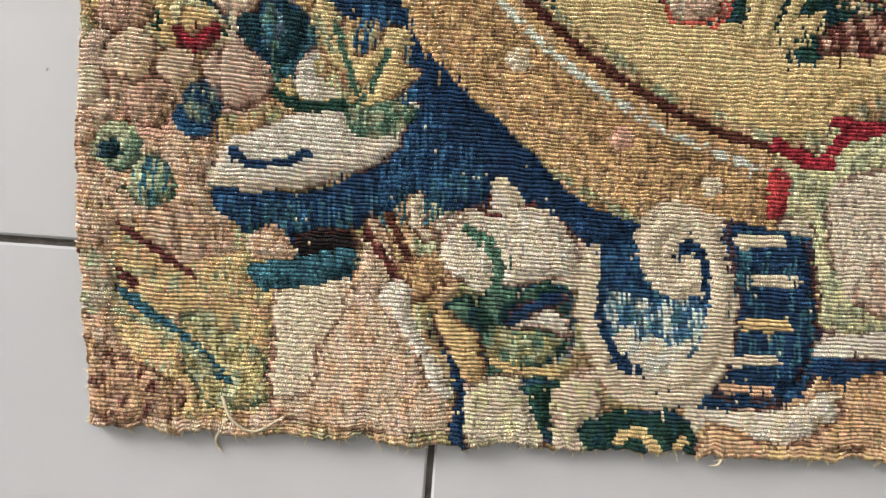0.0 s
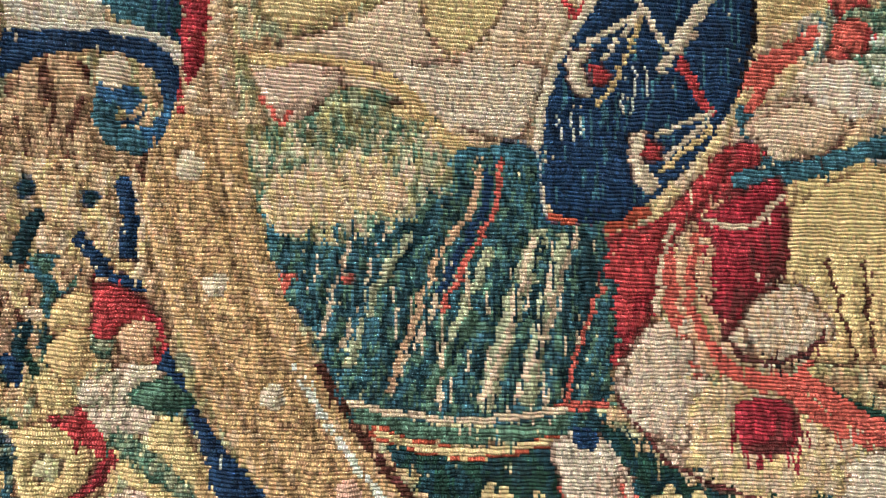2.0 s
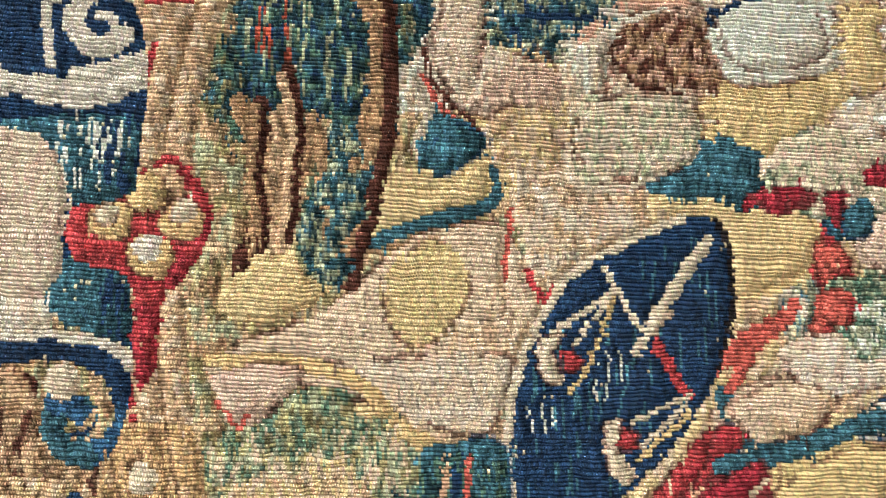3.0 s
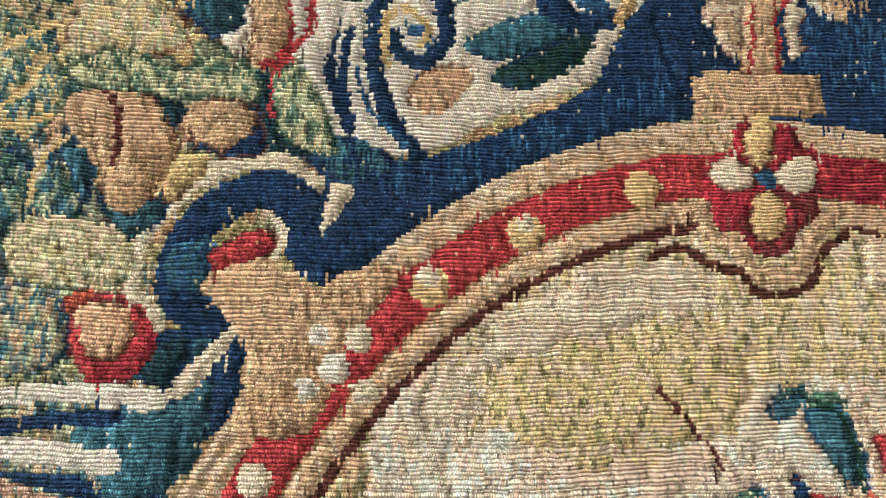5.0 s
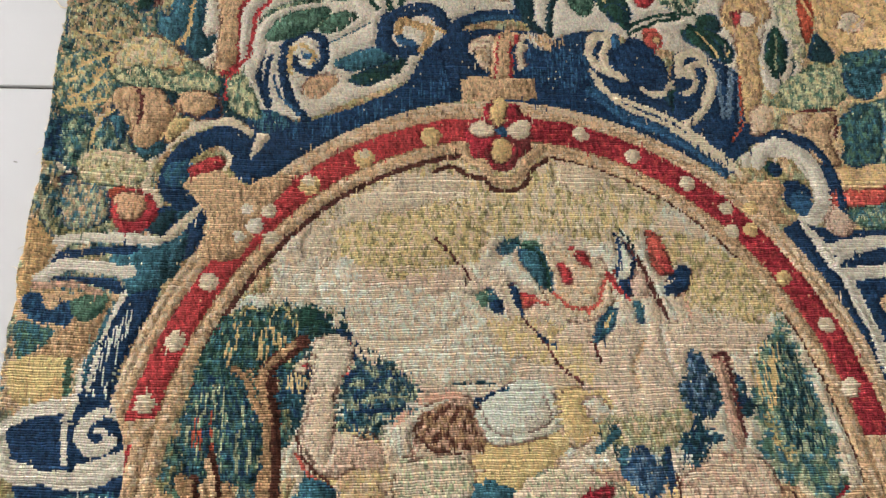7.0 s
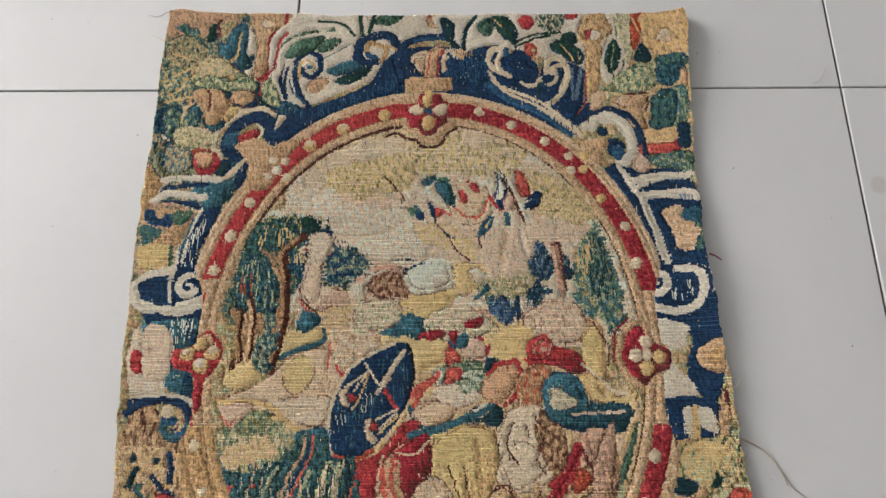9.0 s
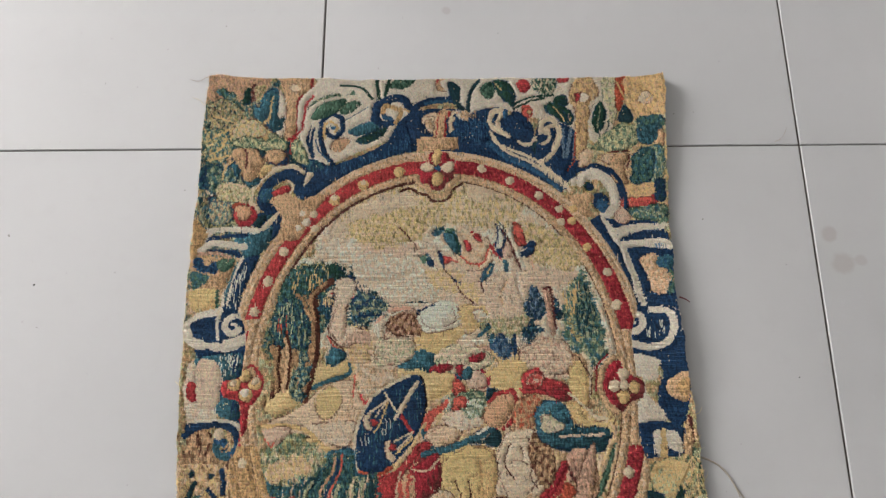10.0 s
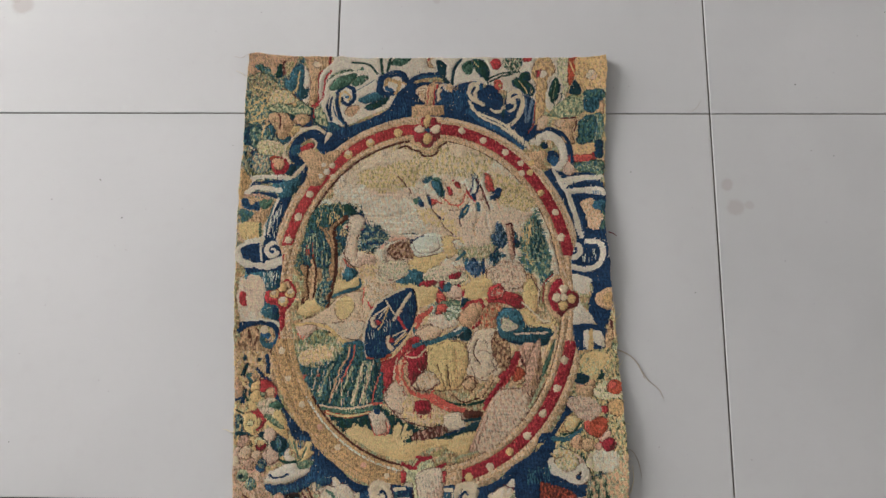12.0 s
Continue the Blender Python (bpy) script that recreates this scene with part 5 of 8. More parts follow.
patch("jewel", "crimson", [(355, 330), (364, 315), (382, 305), (380, 289), (365, 282), (355, 272), (341, 282), (336, 303), (342, 322)])
spot("jewel_petal", "cream", 7, (359, 314))
spot("jewel_petal", "cream", 7, (349, 301))
spot("jewel_petal", "gold", 7, (371, 299))
spot("jewel_petal", "gold", 7.5, (358, 288))
spot("jewel_petal", "cream", 6, (360, 301))
patch("panel", "tan", [(407, 299), (412, 309), (431, 315), (429, 283), (412, 288)])
patch("panel", "ochre", [(418, 299), (422, 306), (431, 307), (429, 289), (421, 291)])
band("frame", "tan", 7, [(356, 337), (341, 326), (333, 307), (337, 284), (349, 271)])
band("frame", "crimson", 2, [(343, 337), (330, 322), (328, 295)])
patch("panel", "navy", [(354, 235), (358, 251), (379, 260), (403, 260), (425, 250), (421, 218), (385, 217), (360, 223)])
hatch("panel", "white", 10, 1.6, [(387, 235), (396, 231), (393, 216), (385, 218)])
patch("panel", "white", [(388, 249), (398, 249), (394, 227), (388, 229)])
patch("panel", "gold", [(396, 250), (402, 249), (401, 214), (394, 214)])
patch("panel", "white", [(402, 249), (414, 249), (419, 227), (404, 232)])
mottle("flower", "tan ochre dtan", 4, [(363, 216), (426, 217), (425, 171), (357, 171)])
band("edge", "maroon", 4, [(429, 266), (430, 239)])
mottle("edge", "dtan tan", 3, [(422, 251), (430, 250), (428, 204), (420, 208)])
mottle("leaf", "sage green lime", 3, [(429, 231), (435, 229), (440, 208), (430, 204)])
mottle("flower", "gold yellow", 4, [(384, 212), (395, 216), (411, 212), (407, 197), (395, 179), (387, 193)])
patch("leaf", "dgreen", [(377, 177), (385, 208), (388, 205), (385, 179)])
patch("leaf", "dgreen", [(409, 201), (415, 178), (400, 177)])


# right lower
section("right_lower")
mottle("flower", "sage tan dgreen olive gold", 3.5, [(376, 210), (441, 216), (445, 108), (444, -24), (389, -24), (388, 54), (345, 91), (369, 154)])
mottle("flower", "gold yellow", 4, [(381, 200), (393, 218), (425, 216), (413, 191), (403, 178)])
patch("leaf", "dgreen", [(383, 182), (391, 202), (395, 186), (386, 176)])
patch("leaf", "dgreen", [(407, 178), (412, 193), (417, 182)])
patch("wedge", "navy", [(365, 153), (375, 141), (350, 110), (341, 91), (343, 70), (333, 43), (387, 26), (390, 12), (324, 1), (286, 1), (286, 43), (326, 86), (354, 129)])
hatch("wedge", "teal", 40, 1.2, [(298, 48), (333, 48), (330, 27), (297, 27)])
spot("flower", "pinktan", 13, (386, 168))
spot("flower", "tan", 9, (394, 172))
mottle("flower", "cream sage lime", 3.5, [(400, 165), (439, 181), (441, 155), (410, 149)])
spot("flower", "rust", 11, (431, 167))
spot("flower", "coral", 6, (428, 170))
spot("flower", "pinkgrey", 17, (385, 136))
spot("flower", "pinkgrey", 8, (368, 143))
spot("flower", "ochre", 12, (432, 137))
spot("flower", "red", 6, (415, 134))
spot("flower", "coral", 16, (401, 110))
spot("flower", "red", 8, (399, 108))
spot("flower", "tan", 5, (401, 99))
spot("flower", "crimson", 12, (417, 85))
spot("flower", "pinkgrey", 10, (414, 96))
patch("leaf", "gold", [(347, 101), (365, 127), (379, 119), (376, 105)])
band("stem", "teal", 7, [(338, 91), (359, 91), (379, 104)])
spot("flower", "pinktan", 10, (375, 86))
spot("flower", "tan", 10, (390, 83))
band("stem", "dgreen", 3, [(380, 70), (391, 44)])
mottle("flower", "cream lime grey", 4, [(386, 59), (403, 78), (430, 71), (426, 49), (401, 44)])
patch("shell", "white", [(330, 58), (339, 64), (352, 43), (366, 52), (385, 55), (392, 35), (376, 26), (357, 32), (339, 43)])
mottle("shell", "gold sage cream", 3, [(335, 70), (348, 78), (371, 70), (359, 54), (342, 62)])
spot("shell", "dgreen", 7, (359, 54))
spot("shell", "dark", 5, (379, 40))
mottle("leaf", "dgreen sage pinktan", 4, [(392, 38), (445, 44), (444, -24), (390, -24)])
mottle("leaf", "rust maroon", 3, [(319, 27), (330, 27), (368, 14), (365, 1), (324, 1)])
mottle("flower", "tan pinktan sage", 4, [(418, 39), (446, 71), (445, 2), (422, 2)])


# refine field
section("refine_field")
mottle("rock", "grey beige mauve", 3, [(87, 361), (99, 383), (123, 381), (129, 351), (120, 340), (100, 323), (87, 325)])
mottle("ground", "yellow gold dyellow", 4, [(129, 363), (165, 371), (170, 357), (154, 336), (135, 342), (124, 346)])
patch("pond", "pale", [(123, 379), (140, 387), (153, 397), (172, 393), (167, 375), (145, 364), (128, 368)])
band("ripple", "navy", 3, [(125, 386), (141, 391)])
mottle("rock", "gold beige", 3, [(172, 389), (187, 397), (197, 376), (184, 361), (171, 375)])
mottle("grass", "olive sage beige", 3, [(208, 388), (227, 401), (253, 392), (248, 364), (224, 360), (212, 360)])
patch("stream", "teal", [(102, 324), (123, 342), (139, 340), (156, 332), (142, 317), (125, 321)])
mottle("blossom", "cream white pinkgrey", 3, [(166, 345), (176, 355), (191, 351), (183, 337), (169, 334)])
band("leaf", "teal", 4, [(196, 359), (209, 370)])
band("petal", "mauve", 6, [(179, 336), (195, 343), (210, 345)])
patch("petal", "crimson", [(183, 334), (200, 339), (191, 324)])
band("petal", "crimson", 4, [(140, 319), (149, 325), (161, 326)])
mottle("ground", "yellow gold", 4, [(219, 331), (246, 335), (243, 299), (217, 293), (207, 304), (216, 318)])
mottle("blossom", "cream gold", 3, [(195, 326), (210, 335), (218, 326), (210, 316)])
patch("leaf", "teal", [(168, 319), (186, 324), (185, 311), (171, 309)])
patch("petal", "crimson", [(171, 322), (176, 324), (175, 313)])
patch("blossom", "pinkgrey", [(183, 311), (193, 320), (204, 315), (205, 302), (190, 298)])
band("petal", "crimson", 4, [(193, 321), (204, 315), (206, 304)])
band("stalk", "navy", 6, [(222, 360), (225, 335)])
band("stalk", "teal", 5, [(212, 360), (209, 347)])
band("stalk", "navy", 4, [(237, 360), (237, 333)])
patch("petal", "coral", [(165, 308), (169, 306), (176, 288), (167, 297)])
mottle("leaf", "sage green", 3, [(172, 293), (199, 295), (199, 275), (173, 275)])
patch("petal", "coral", [(170, 288), (176, 288), (173, 275), (164, 275)])
patch("petal", "coral", [(146, 279), (157, 279), (153, 274)])
patch("drape", "dteal", [(205, 296), (218, 300), (206, 285)])
patch("barrel", "pinktan", [(199, 275), (217, 289), (233, 296), (236, 285), (230, 271)])
band("hoop", "red", 5, [(213, 291), (233, 296), (236, 281)])
mottle("hair", "grey beige mauve", 3, [(246, 348), (275, 358), (295, 346), (294, 323), (281, 314), (264, 322), (251, 320)])
patch("garment", "red", [(240, 311), (249, 318), (258, 314), (293, 303), (295, 292), (285, 286), (267, 292), (244, 294)])
mottle("garment", "coral beige", 3, [(248, 309), (265, 307), (256, 297)])
patch("trunk", "mauve", [(274, 405), (283, 405), (285, 380), (282, 362), (279, 374), (275, 392)])
mottle("foliage", "dteal navy teal", 3, [(253, 396), (273, 398), (274, 384), (257, 380)])
mottle("foliage", "dteal navy teal", 3, [(258, 370), (269, 362), (246, 352), (247, 360)])
mottle("foliage", "dteal navy", 3, [(284, 396), (294, 388), (285, 380)])


# refine border
section("refine_border")
mottle("flower", "mauve pinktan tan", 3, [(-154, 694), (-71, 697), (-71, 679), (-86, 664), (-116, 658), (-145, 659)])
mottle("flower", "green tan teal sage", 3, [(-146, 664), (-86, 666), (-86, 641), (-113, 626), (-147, 625), (-152, 659)])
mottle("leaf", "dgreen green teal", 3, [(-135, 680), (-124, 684), (-115, 674), (-120, 669), (-130, 675)])
mottle("leaf", "green sage teal", 3, [(-121, 671), (-113, 678), (-108, 668), (-112, 661), (-120, 662)])
patch("leaf", "dgreen", [(-100, 665), (-96, 683), (-90, 682), (-89, 663), (-97, 660)])
mottle("petal", "maroon mauve", 3, [(-90, 686), (-83, 688), (-81, 670), (-87, 664)])
mottle("flower", "lime olive tan", 3, [(-85, 685), (-70, 687), (-76, 672), (-81, 663)])
mottle("leaf", "teal dteal navy", 3, [(-144, 653), (-128, 652), (-112, 647), (-95, 645), (-100, 641), (-110, 636), (-117, 628), (-132, 631), (-143, 642)])
mottle("leaf", "green sage", 3, [(-115, 657), (-101, 656), (-99, 647), (-112, 647)])
mottle("flower", "green teal tan dteal", 3, [(-149, 630), (-113, 627), (-107, 605), (-108, 585), (-109, 575), (-143, 575)])
patch("leaf", "green", [(-141, 621), (-137, 627), (-130, 627), (-131, 620), (-139, 619)])
mottle("leaf", "dteal green teal", 3, [(-145, 606), (-132, 619), (-115, 622), (-112, 610), (-122, 605), (-128, 592), (-142, 590)])
band("leaf", "gold", 4, [(-143, 595), (-133, 604), (-119, 611)])
band("leaf", "gold", 4, [(-146, 613), (-135, 617)])
band("leaf", "gold", 3.5, [(-131, 629), (-122, 627), (-113, 626)])
patch("fruit", "dyellow", [(-112, 615), (-112, 627), (-102, 638), (-92, 639), (-78, 636), (-67, 625), (-65, 611), (-71, 607), (-86, 610), (-94, 604), (-106, 604), (-111, 608)])
patch("fruit", "sage", [(-109, 613), (-100, 618), (-102, 610), (-91, 605), (-84, 612), (-74, 614), (-64, 607), (-61, 619), (-50, 615), (-41, 607), (-40, 596), (-52, 596), (-64, 599), (-76, 605), (-89, 600), (-105, 604)])
band("fruit", "lime", 5, [(-76, 607), (-62, 598), (-48, 597)])
spot("fruit", "gold", 4, (-98, 619))
patch("petal", "maroon", [(-87, 600), (-78, 605), (-71, 603), (-75, 599), (-85, 598)])
patch("flower", "tan", [(-114, 585), (-106, 598), (-94, 599), (-80, 598), (-70, 588), (-71, 574), (-107, 573)])
patch("flower", "tan", [(-68, 593), (-64, 597), (-42, 596), (-44, 588), (-45, 581), (-59, 579), (-65, 583)])
band("stem", "maroon", 5, [(-94, 598), (-94, 588), (-91, 577)])
patch("leaf", "dteal", [(-80, 599), (-65, 598), (-69, 585), (-75, 594)])
patch("leaf", "navy", [(-46, 593), (-39, 594), (-38, 576), (-60, 577), (-59, 581), (-46, 583)])
patch("leaf", "dteal", [(-109, 576), (-107, 586), (-102, 576)])
patch("leaf", "teal", [(-86, 656), (-82, 660), (-77, 649), (-76, 668), (-69, 678), (-60, 684), (-53, 671), (-53, 654), (-57, 637), (-46, 642), (-45, 633), (-50, 625), (-56, 621), (-63, 626), (-69, 634), (-77, 638), (-84, 645)])
band("leaf", "gold", 4, [(-63, 671), (-65, 651), (-68, 634)])
patch("column", "white", [(-53, 680), (-44, 663), (-44, 646), (-48, 643), (-55, 638), (-52, 653)])
mottle("leaf", "teal dteal navy", 3, [(-140, 576), (-119, 576), (-116, 557), (-123, 547), (-136, 544)])
band("leaf", "cream", 5, [(-114, 576), (-114, 567), (-115, 558)])
patch("leaf", "teal", [(-112, 577), (-99, 576), (-97, 557), (-106, 553), (-112, 563)])
mottle("leaf", "dteal teal", 3, [(-95, 563), (-89, 555), (-78, 560), (-69, 558), (-77, 546), (-88, 548)])
patch("flower", "dyellow", [(-94, 576), (-81, 577), (-56, 574), (-67, 559), (-72, 559), (-78, 561), (-82, 554), (-90, 558), (-94, 565)])
mottle("fruit", "lime sage olive beige", 3, [(-123, 533), (-121, 545), (-109, 551), (-99, 552), (-86, 548), (-83, 531), (-86, 525), (-97, 526), (-111, 520), (-119, 524)])
band("fruit", "beige", 4, [(-122, 546), (-113, 551), (-104, 553), (-88, 548)])
patch("fruit", "sage", [(-114, 530), (-99, 530), (-98, 524), (-112, 522)])
mottle("leaf", "navy teal", 3, [(-134, 533), (-125, 536), (-119, 522), (-128, 519)])
band("stem", "cream", 4, [(-135, 541), (-128, 537)])
mottle("leaf", "dgreen teal sage", 3, [(-132, 518), (-102, 520), (-96, 499), (-114, 495), (-129, 493)])
band("leaf", "navy", 4, [(-131, 509), (-115, 509)])
spot("petal", "coral", 2.5, (-112, 518))
spot("petal", "gold", 6, (-123, 499))
spot("petal", "gold", 5, (-109, 501))
patch("fruit", "red", [(-100, 514), (-98, 523), (-86, 525), (-76, 520), (-70, 508), (-74, 500), (-84, 495), (-95, 497), (-99, 505)])
patch("fruit", "pinktan", [(-98, 517), (-88, 522), (-82, 520), (-80, 513), (-84, 505), (-94, 505), (-98, 511)])
band("petal", "rust", 4, [(-102, 521), (-97, 525), (-93, 524)])
patch("leaf", "dteal", [(-77, 499), (-67, 510), (-58, 509), (-67, 494)])
patch("band", "cream", [(-67, 490), (-57, 503), (-47, 513), (-45, 510), (-52, 501), (-60, 490)])
patch("panel", "ochre", [(-147, 503), (-128, 491), (-137, 465), (-148, 441), (-147, 474)])
mottle("leaf", "dgreen sage olive", 3, [(-140, 503), (-98, 503), (-96, 495), (-127, 491)])
patch("band", "teal", [(-84, 482), (-71, 488), (-60, 484), (-65, 456), (-78, 446), (-85, 457), (-83, 469)])
band("band", "white", 7, [(-128, 490), (-103, 492), (-69, 489)])
band("band", "navy", 5, [(-125, 480), (-102, 483), (-81, 484)])
band("band", "navy", 4, [(-128, 476), (-121, 483)])
band("band", "white", 8, [(-136, 465), (-121, 474), (-101, 472), (-83, 469)])
band("band", "navy", 4, [(-112, 465), (-99, 462), (-87, 457)])
patch("panel", "tan", [(-145, 446), (-141, 455), (-99, 455), (-94, 446), (-105, 418), (-128, 416), (-143, 418)])
band("panel", "mauve", 4, [(-138, 460), (-117, 462), (-99, 456)])
mottle("panel", "navy blue", 3, [(-143, 454), (-133, 455), (-128, 446), (-115, 450), (-114, 437), (-130, 437), (-140, 443)])
patch("panel", "green", [(-114, 452), (-94, 454), (-101, 439), (-112, 441)])
mottle("panel", "green teal", 3, [(-144, 437), (-123, 432), (-132, 419), (-141, 418)])
patch("panel", "dyellow", [(-144, 414), (-113, 416), (-110, 393), (-128, 388), (-140, 393)])
band("panel", "green", 4, [(-111, 414), (-111, 395)])
patch("band", "navy", [(-82, 454), (-65, 456), (-81, 414), (-87, 386), (-103, 386), (-97, 421), (-89, 441)])
hatch("band", "pale", 30, 1, [(-84, 441), (-78, 446), (-87, 400), (-99, 393), (-95, 419)])
band("band", "white", 4, [(-85, 456), (-93, 434), (-103, 411), (-105, 386)])
band("band", "white", 3, [(-95, 421), (-99, 397)])
band("band", "teal", 2.5, [(-92, 443), (-100, 416), (-101, 400)])
patch("scroll", "navy", [(-140, 373), (-110, 386), (-103, 356), (-135, 357)])
patch("scroll", "navy", [(-103, 386), (-87, 386), (-75, 366), (-89, 355), (-103, 358)])
band("scroll", "white", 8, [(-142, 376), (-128, 386), (-108, 390)])
band("scroll", "white", 9, [(-142, 376), (-144, 362), (-131, 353), (-104, 351), (-85, 355), (-73, 363), (-69, 373), (-78, 381), (-91, 383)])
spot("scroll", "cream", 11, (-93, 372))
band("scroll", "cream", 4, [(-108, 390), (-107, 358)])
mottle("flower", "tan dtan beige dyellow", 3.5, [(-144, 211), (-92, 216), (-83, 209), (-78, 188), (-84, 173), (-99, 182), (-113, 174), (-122, 181), (-134, 149), (-138, 148)])
band("stem", "dteal", 6, [(-119, 196), (-122, 188), (-126, 180)])
band("stem", "navy", 6, [(-90, 209), (-87, 198), (-87, 185)])
spot("stem", "dteal", 3, (-123, 206))
spot("stem", "dteal", 3, (-101, 204))
band("stem", "navy", 5, [(-103, 189), (-97, 182), (-92, 178), (-83, 174)])
patch("petal", "gold", [(-93, 182), (-85, 183), (-87, 179), (-92, 180)])
mottle("leaf", "green dteal teal", 3, [(-121, 181), (-113, 183), (-110, 172), (-100, 179), (-107, 170), (-110, 159), (-112, 145), (-115, 158), (-115, 171)])
mottle("flower", "gold dyellow beige", 3, [(-129, 178), (-121, 178), (-122, 169), (-116, 164), (-113, 158), (-117, 158), (-124, 166)])
band("stem", "dteal", 5, [(-120, 158), (-121, 149), (-124, 140)])
band("stem", "navy", 5, [(-134, 144), (-125, 147), (-121, 140)])
mottle("flower", "pinktan mauve", 3, [(-136, 174), (-131, 176), (-123, 153), (-128, 148), (-134, 149)])
spot("flower", "gold", 9, (-103, 163))
spot("flower", "gold", 8.5, (-103, 150))
mottle("flower", "gold dyellow", 3, [(-115, 142), (-106, 140), (-100, 131), (-111, 130)])
patch("fruit", "dyellow", [(-89, 156), (-86, 164), (-79, 163), (-74, 154), (-77, 147), (-86, 147)])
patch("petal", "red", [(-98, 165), (-96, 172), (-89, 172), (-82, 170), (-76, 164), (-73, 153), (-76, 160), (-85, 166), (-88, 163), (-90, 157), (-97, 157)])
mottle("leaf", "sage green", 3, [(-97, 155), (-91, 157), (-90, 151), (-95, 149)])
patch("petal", "cream", [(-87, 146), (-74, 148), (-74, 140), (-84, 137)])
patch("leaf", "green", [(-83, 137), (-71, 143), (-63, 138), (-61, 133), (-77, 132)])
patch("wedge", "navy", [(-74, 148), (-71, 153), (-63, 138), (-70, 143)])
mottle("leaf", "teal sage dteal", 3, [(-132, 120), (-122, 119), (-119, 103), (-125, 88), (-129, 88)])
band("stem", "gold", 3, [(-124, 107), (-126, 92), (-128, 83)])
patch("fruit", "dyellow", [(-120, 111), (-119, 122), (-111, 125), (-101, 121), (-94, 112), (-91, 102), (-98, 94), (-105, 92), (-114, 96), (-119, 103)])
spot("fruit", "lime", 5, (-109, 110))
patch("petal", "red", [(-110, 127), (-106, 126), (-98, 132), (-96, 123), (-91, 120), (-89, 111), (-92, 104), (-98, 99), (-100, 101), (-93, 109), (-94, 116), (-101, 120), (-105, 123)])
band("leaf", "dteal", 6, [(-125, 95), (-110, 93)])
mottle("flower", "grey cream pinkgrey", 3, [(-96, 131), (-76, 132), (-76, 123), (-87, 122), (-94, 124)])
patch("leaf", "dyellow", [(-76, 123), (-72, 129), (-63, 126), (-53, 101), (-54, 86), (-69, 96), (-83, 107), (-86, 113), (-75, 116)])
mottle("leaf", "green sage", 3, [(-89, 123), (-82, 122), (-66, 111), (-59, 103), (-65, 103), (-83, 114)])
patch("leaf", "dteal", [(-96, 93), (-88, 97), (-86, 87), (-81, 83), (-69, 94), (-60, 89), (-54, 85), (-57, 71), (-64, 68), (-72, 73), (-81, 82), (-91, 87)])
mottle("leaf", "teal slate green", 3, [(-70, 89), (-64, 89), (-62, 75), (-68, 74)])
spot("flower", "pinkgrey", 9.5, (-79, 93))
spot("flower", "mauve", 9, (-117, 84))
spot("flower", "beige", 9, (-114, 67))
spot("flower", "gold", 7.5, (-92, 78))
patch("petal", "crimson", [(-99, 75), (-98, 79), (-93, 75), (-86, 81), (-84, 76), (-89, 71), (-97, 72)])
spot("flower", "beige", 7.5, (-98, 64))
patch("flower", "pinkgrey", [(-84, 62), (-83, 70), (-78, 78), (-74, 71), (-66, 67), (-66, 57), (-76, 51), (-82, 54)])
band("stem", "cream", 3, [(-80, 83), (-79, 76)])
band("stem", "gold", 4, [(-105, 89), (-101, 72)])
spot("flower", "mauve", 9, (-106, 51))
mottle("leaf", "teal sage navy", 3, [(-95, 55), (-89, 59), (-82, 52), (-83, 46), (-94, 46)])


# field upper
section("refine_field")
mottle("sky", "dyellow olive beige", 3, [(37, 493), (71, 508), (110, 517), (136, 503), (131, 480), (96, 471), (63, 470)])
mottle("sky", "grey beige pale", 3, [(29, 470), (71, 461), (126, 453), (154, 435), (145, 400), (96, 401), (47, 435)])
mottle("sky", "dyellow beige", 3, [(134, 439), (163, 439), (195, 417), (194, 400), (166, 413), (141, 422)])
mottle("sky", "beige grey pinkgrey", 3, [(196, 426), (238, 435), (273, 439), (307, 439), (305, 421), (270, 413), (242, 383), (209, 383)])
mottle("sky", "dyellow olive beige", 3, [(262, 457), (299, 480), (322, 457), (325, 444), (294, 439), (270, 448)])
mottle("plume", "beige cream tan", 3, [(172, 485), (199, 481), (215, 462), (209, 444), (188, 437), (172, 450), (169, 471)])
patch("bird", "teal", [(156, 484), (169, 486), (175, 473), (176, 458), (168, 462), (158, 475)])
band("bird", "dgreen", 2, [(156, 489), (167, 484), (173, 471), (174, 457)])
square("bird", "navy", [(149, 460), (154, 460), (157, 439), (151, 445)])
band("bird", "cream", 3, [(147, 460), (149, 450), (153, 443)])
patch("bird", "red", [(155, 456), (166, 453), (160, 448)])
band("bird", "coral", 2, [(157, 453), (172, 449)])
patch("bird", "green", [(127, 455), (134, 457), (134, 448), (129, 449)])
patch("bird", "navy", [(136, 450), (143, 452), (144, 443), (138, 444)])
patch("bird", "teal", [(143, 486), (155, 490), (153, 484), (144, 482)])
band("branch", "maroon", 1.6, [(102, 493), (112, 483), (117, 475)])
band("branch", "maroon", 1.6, [(120, 473), (124, 465)])
patch("bird", "red", [(180, 474), (185, 476), (189, 465), (184, 461)])
patch("bird", "red", [(191, 481), (199, 483), (201, 474), (196, 475)])
band("bird", "coral", 2, [(176, 456), (186, 447), (199, 446)])
band("bird", "coral", 2.4, [(197, 444), (204, 450), (211, 466), (219, 457), (223, 452)])
band("bird", "red", 3, [(211, 469), (217, 459), (223, 453)])
patch("wing", "pale", [(220, 497), (226, 485), (230, 473), (224, 466), (218, 470), (221, 478)])
band("wing", "navy", 2.2, [(219, 497), (221, 482), (217, 469)])
band("wing", "navy", 2.8, [(225, 489), (230, 479), (227, 470), (227, 462), (223, 455)])
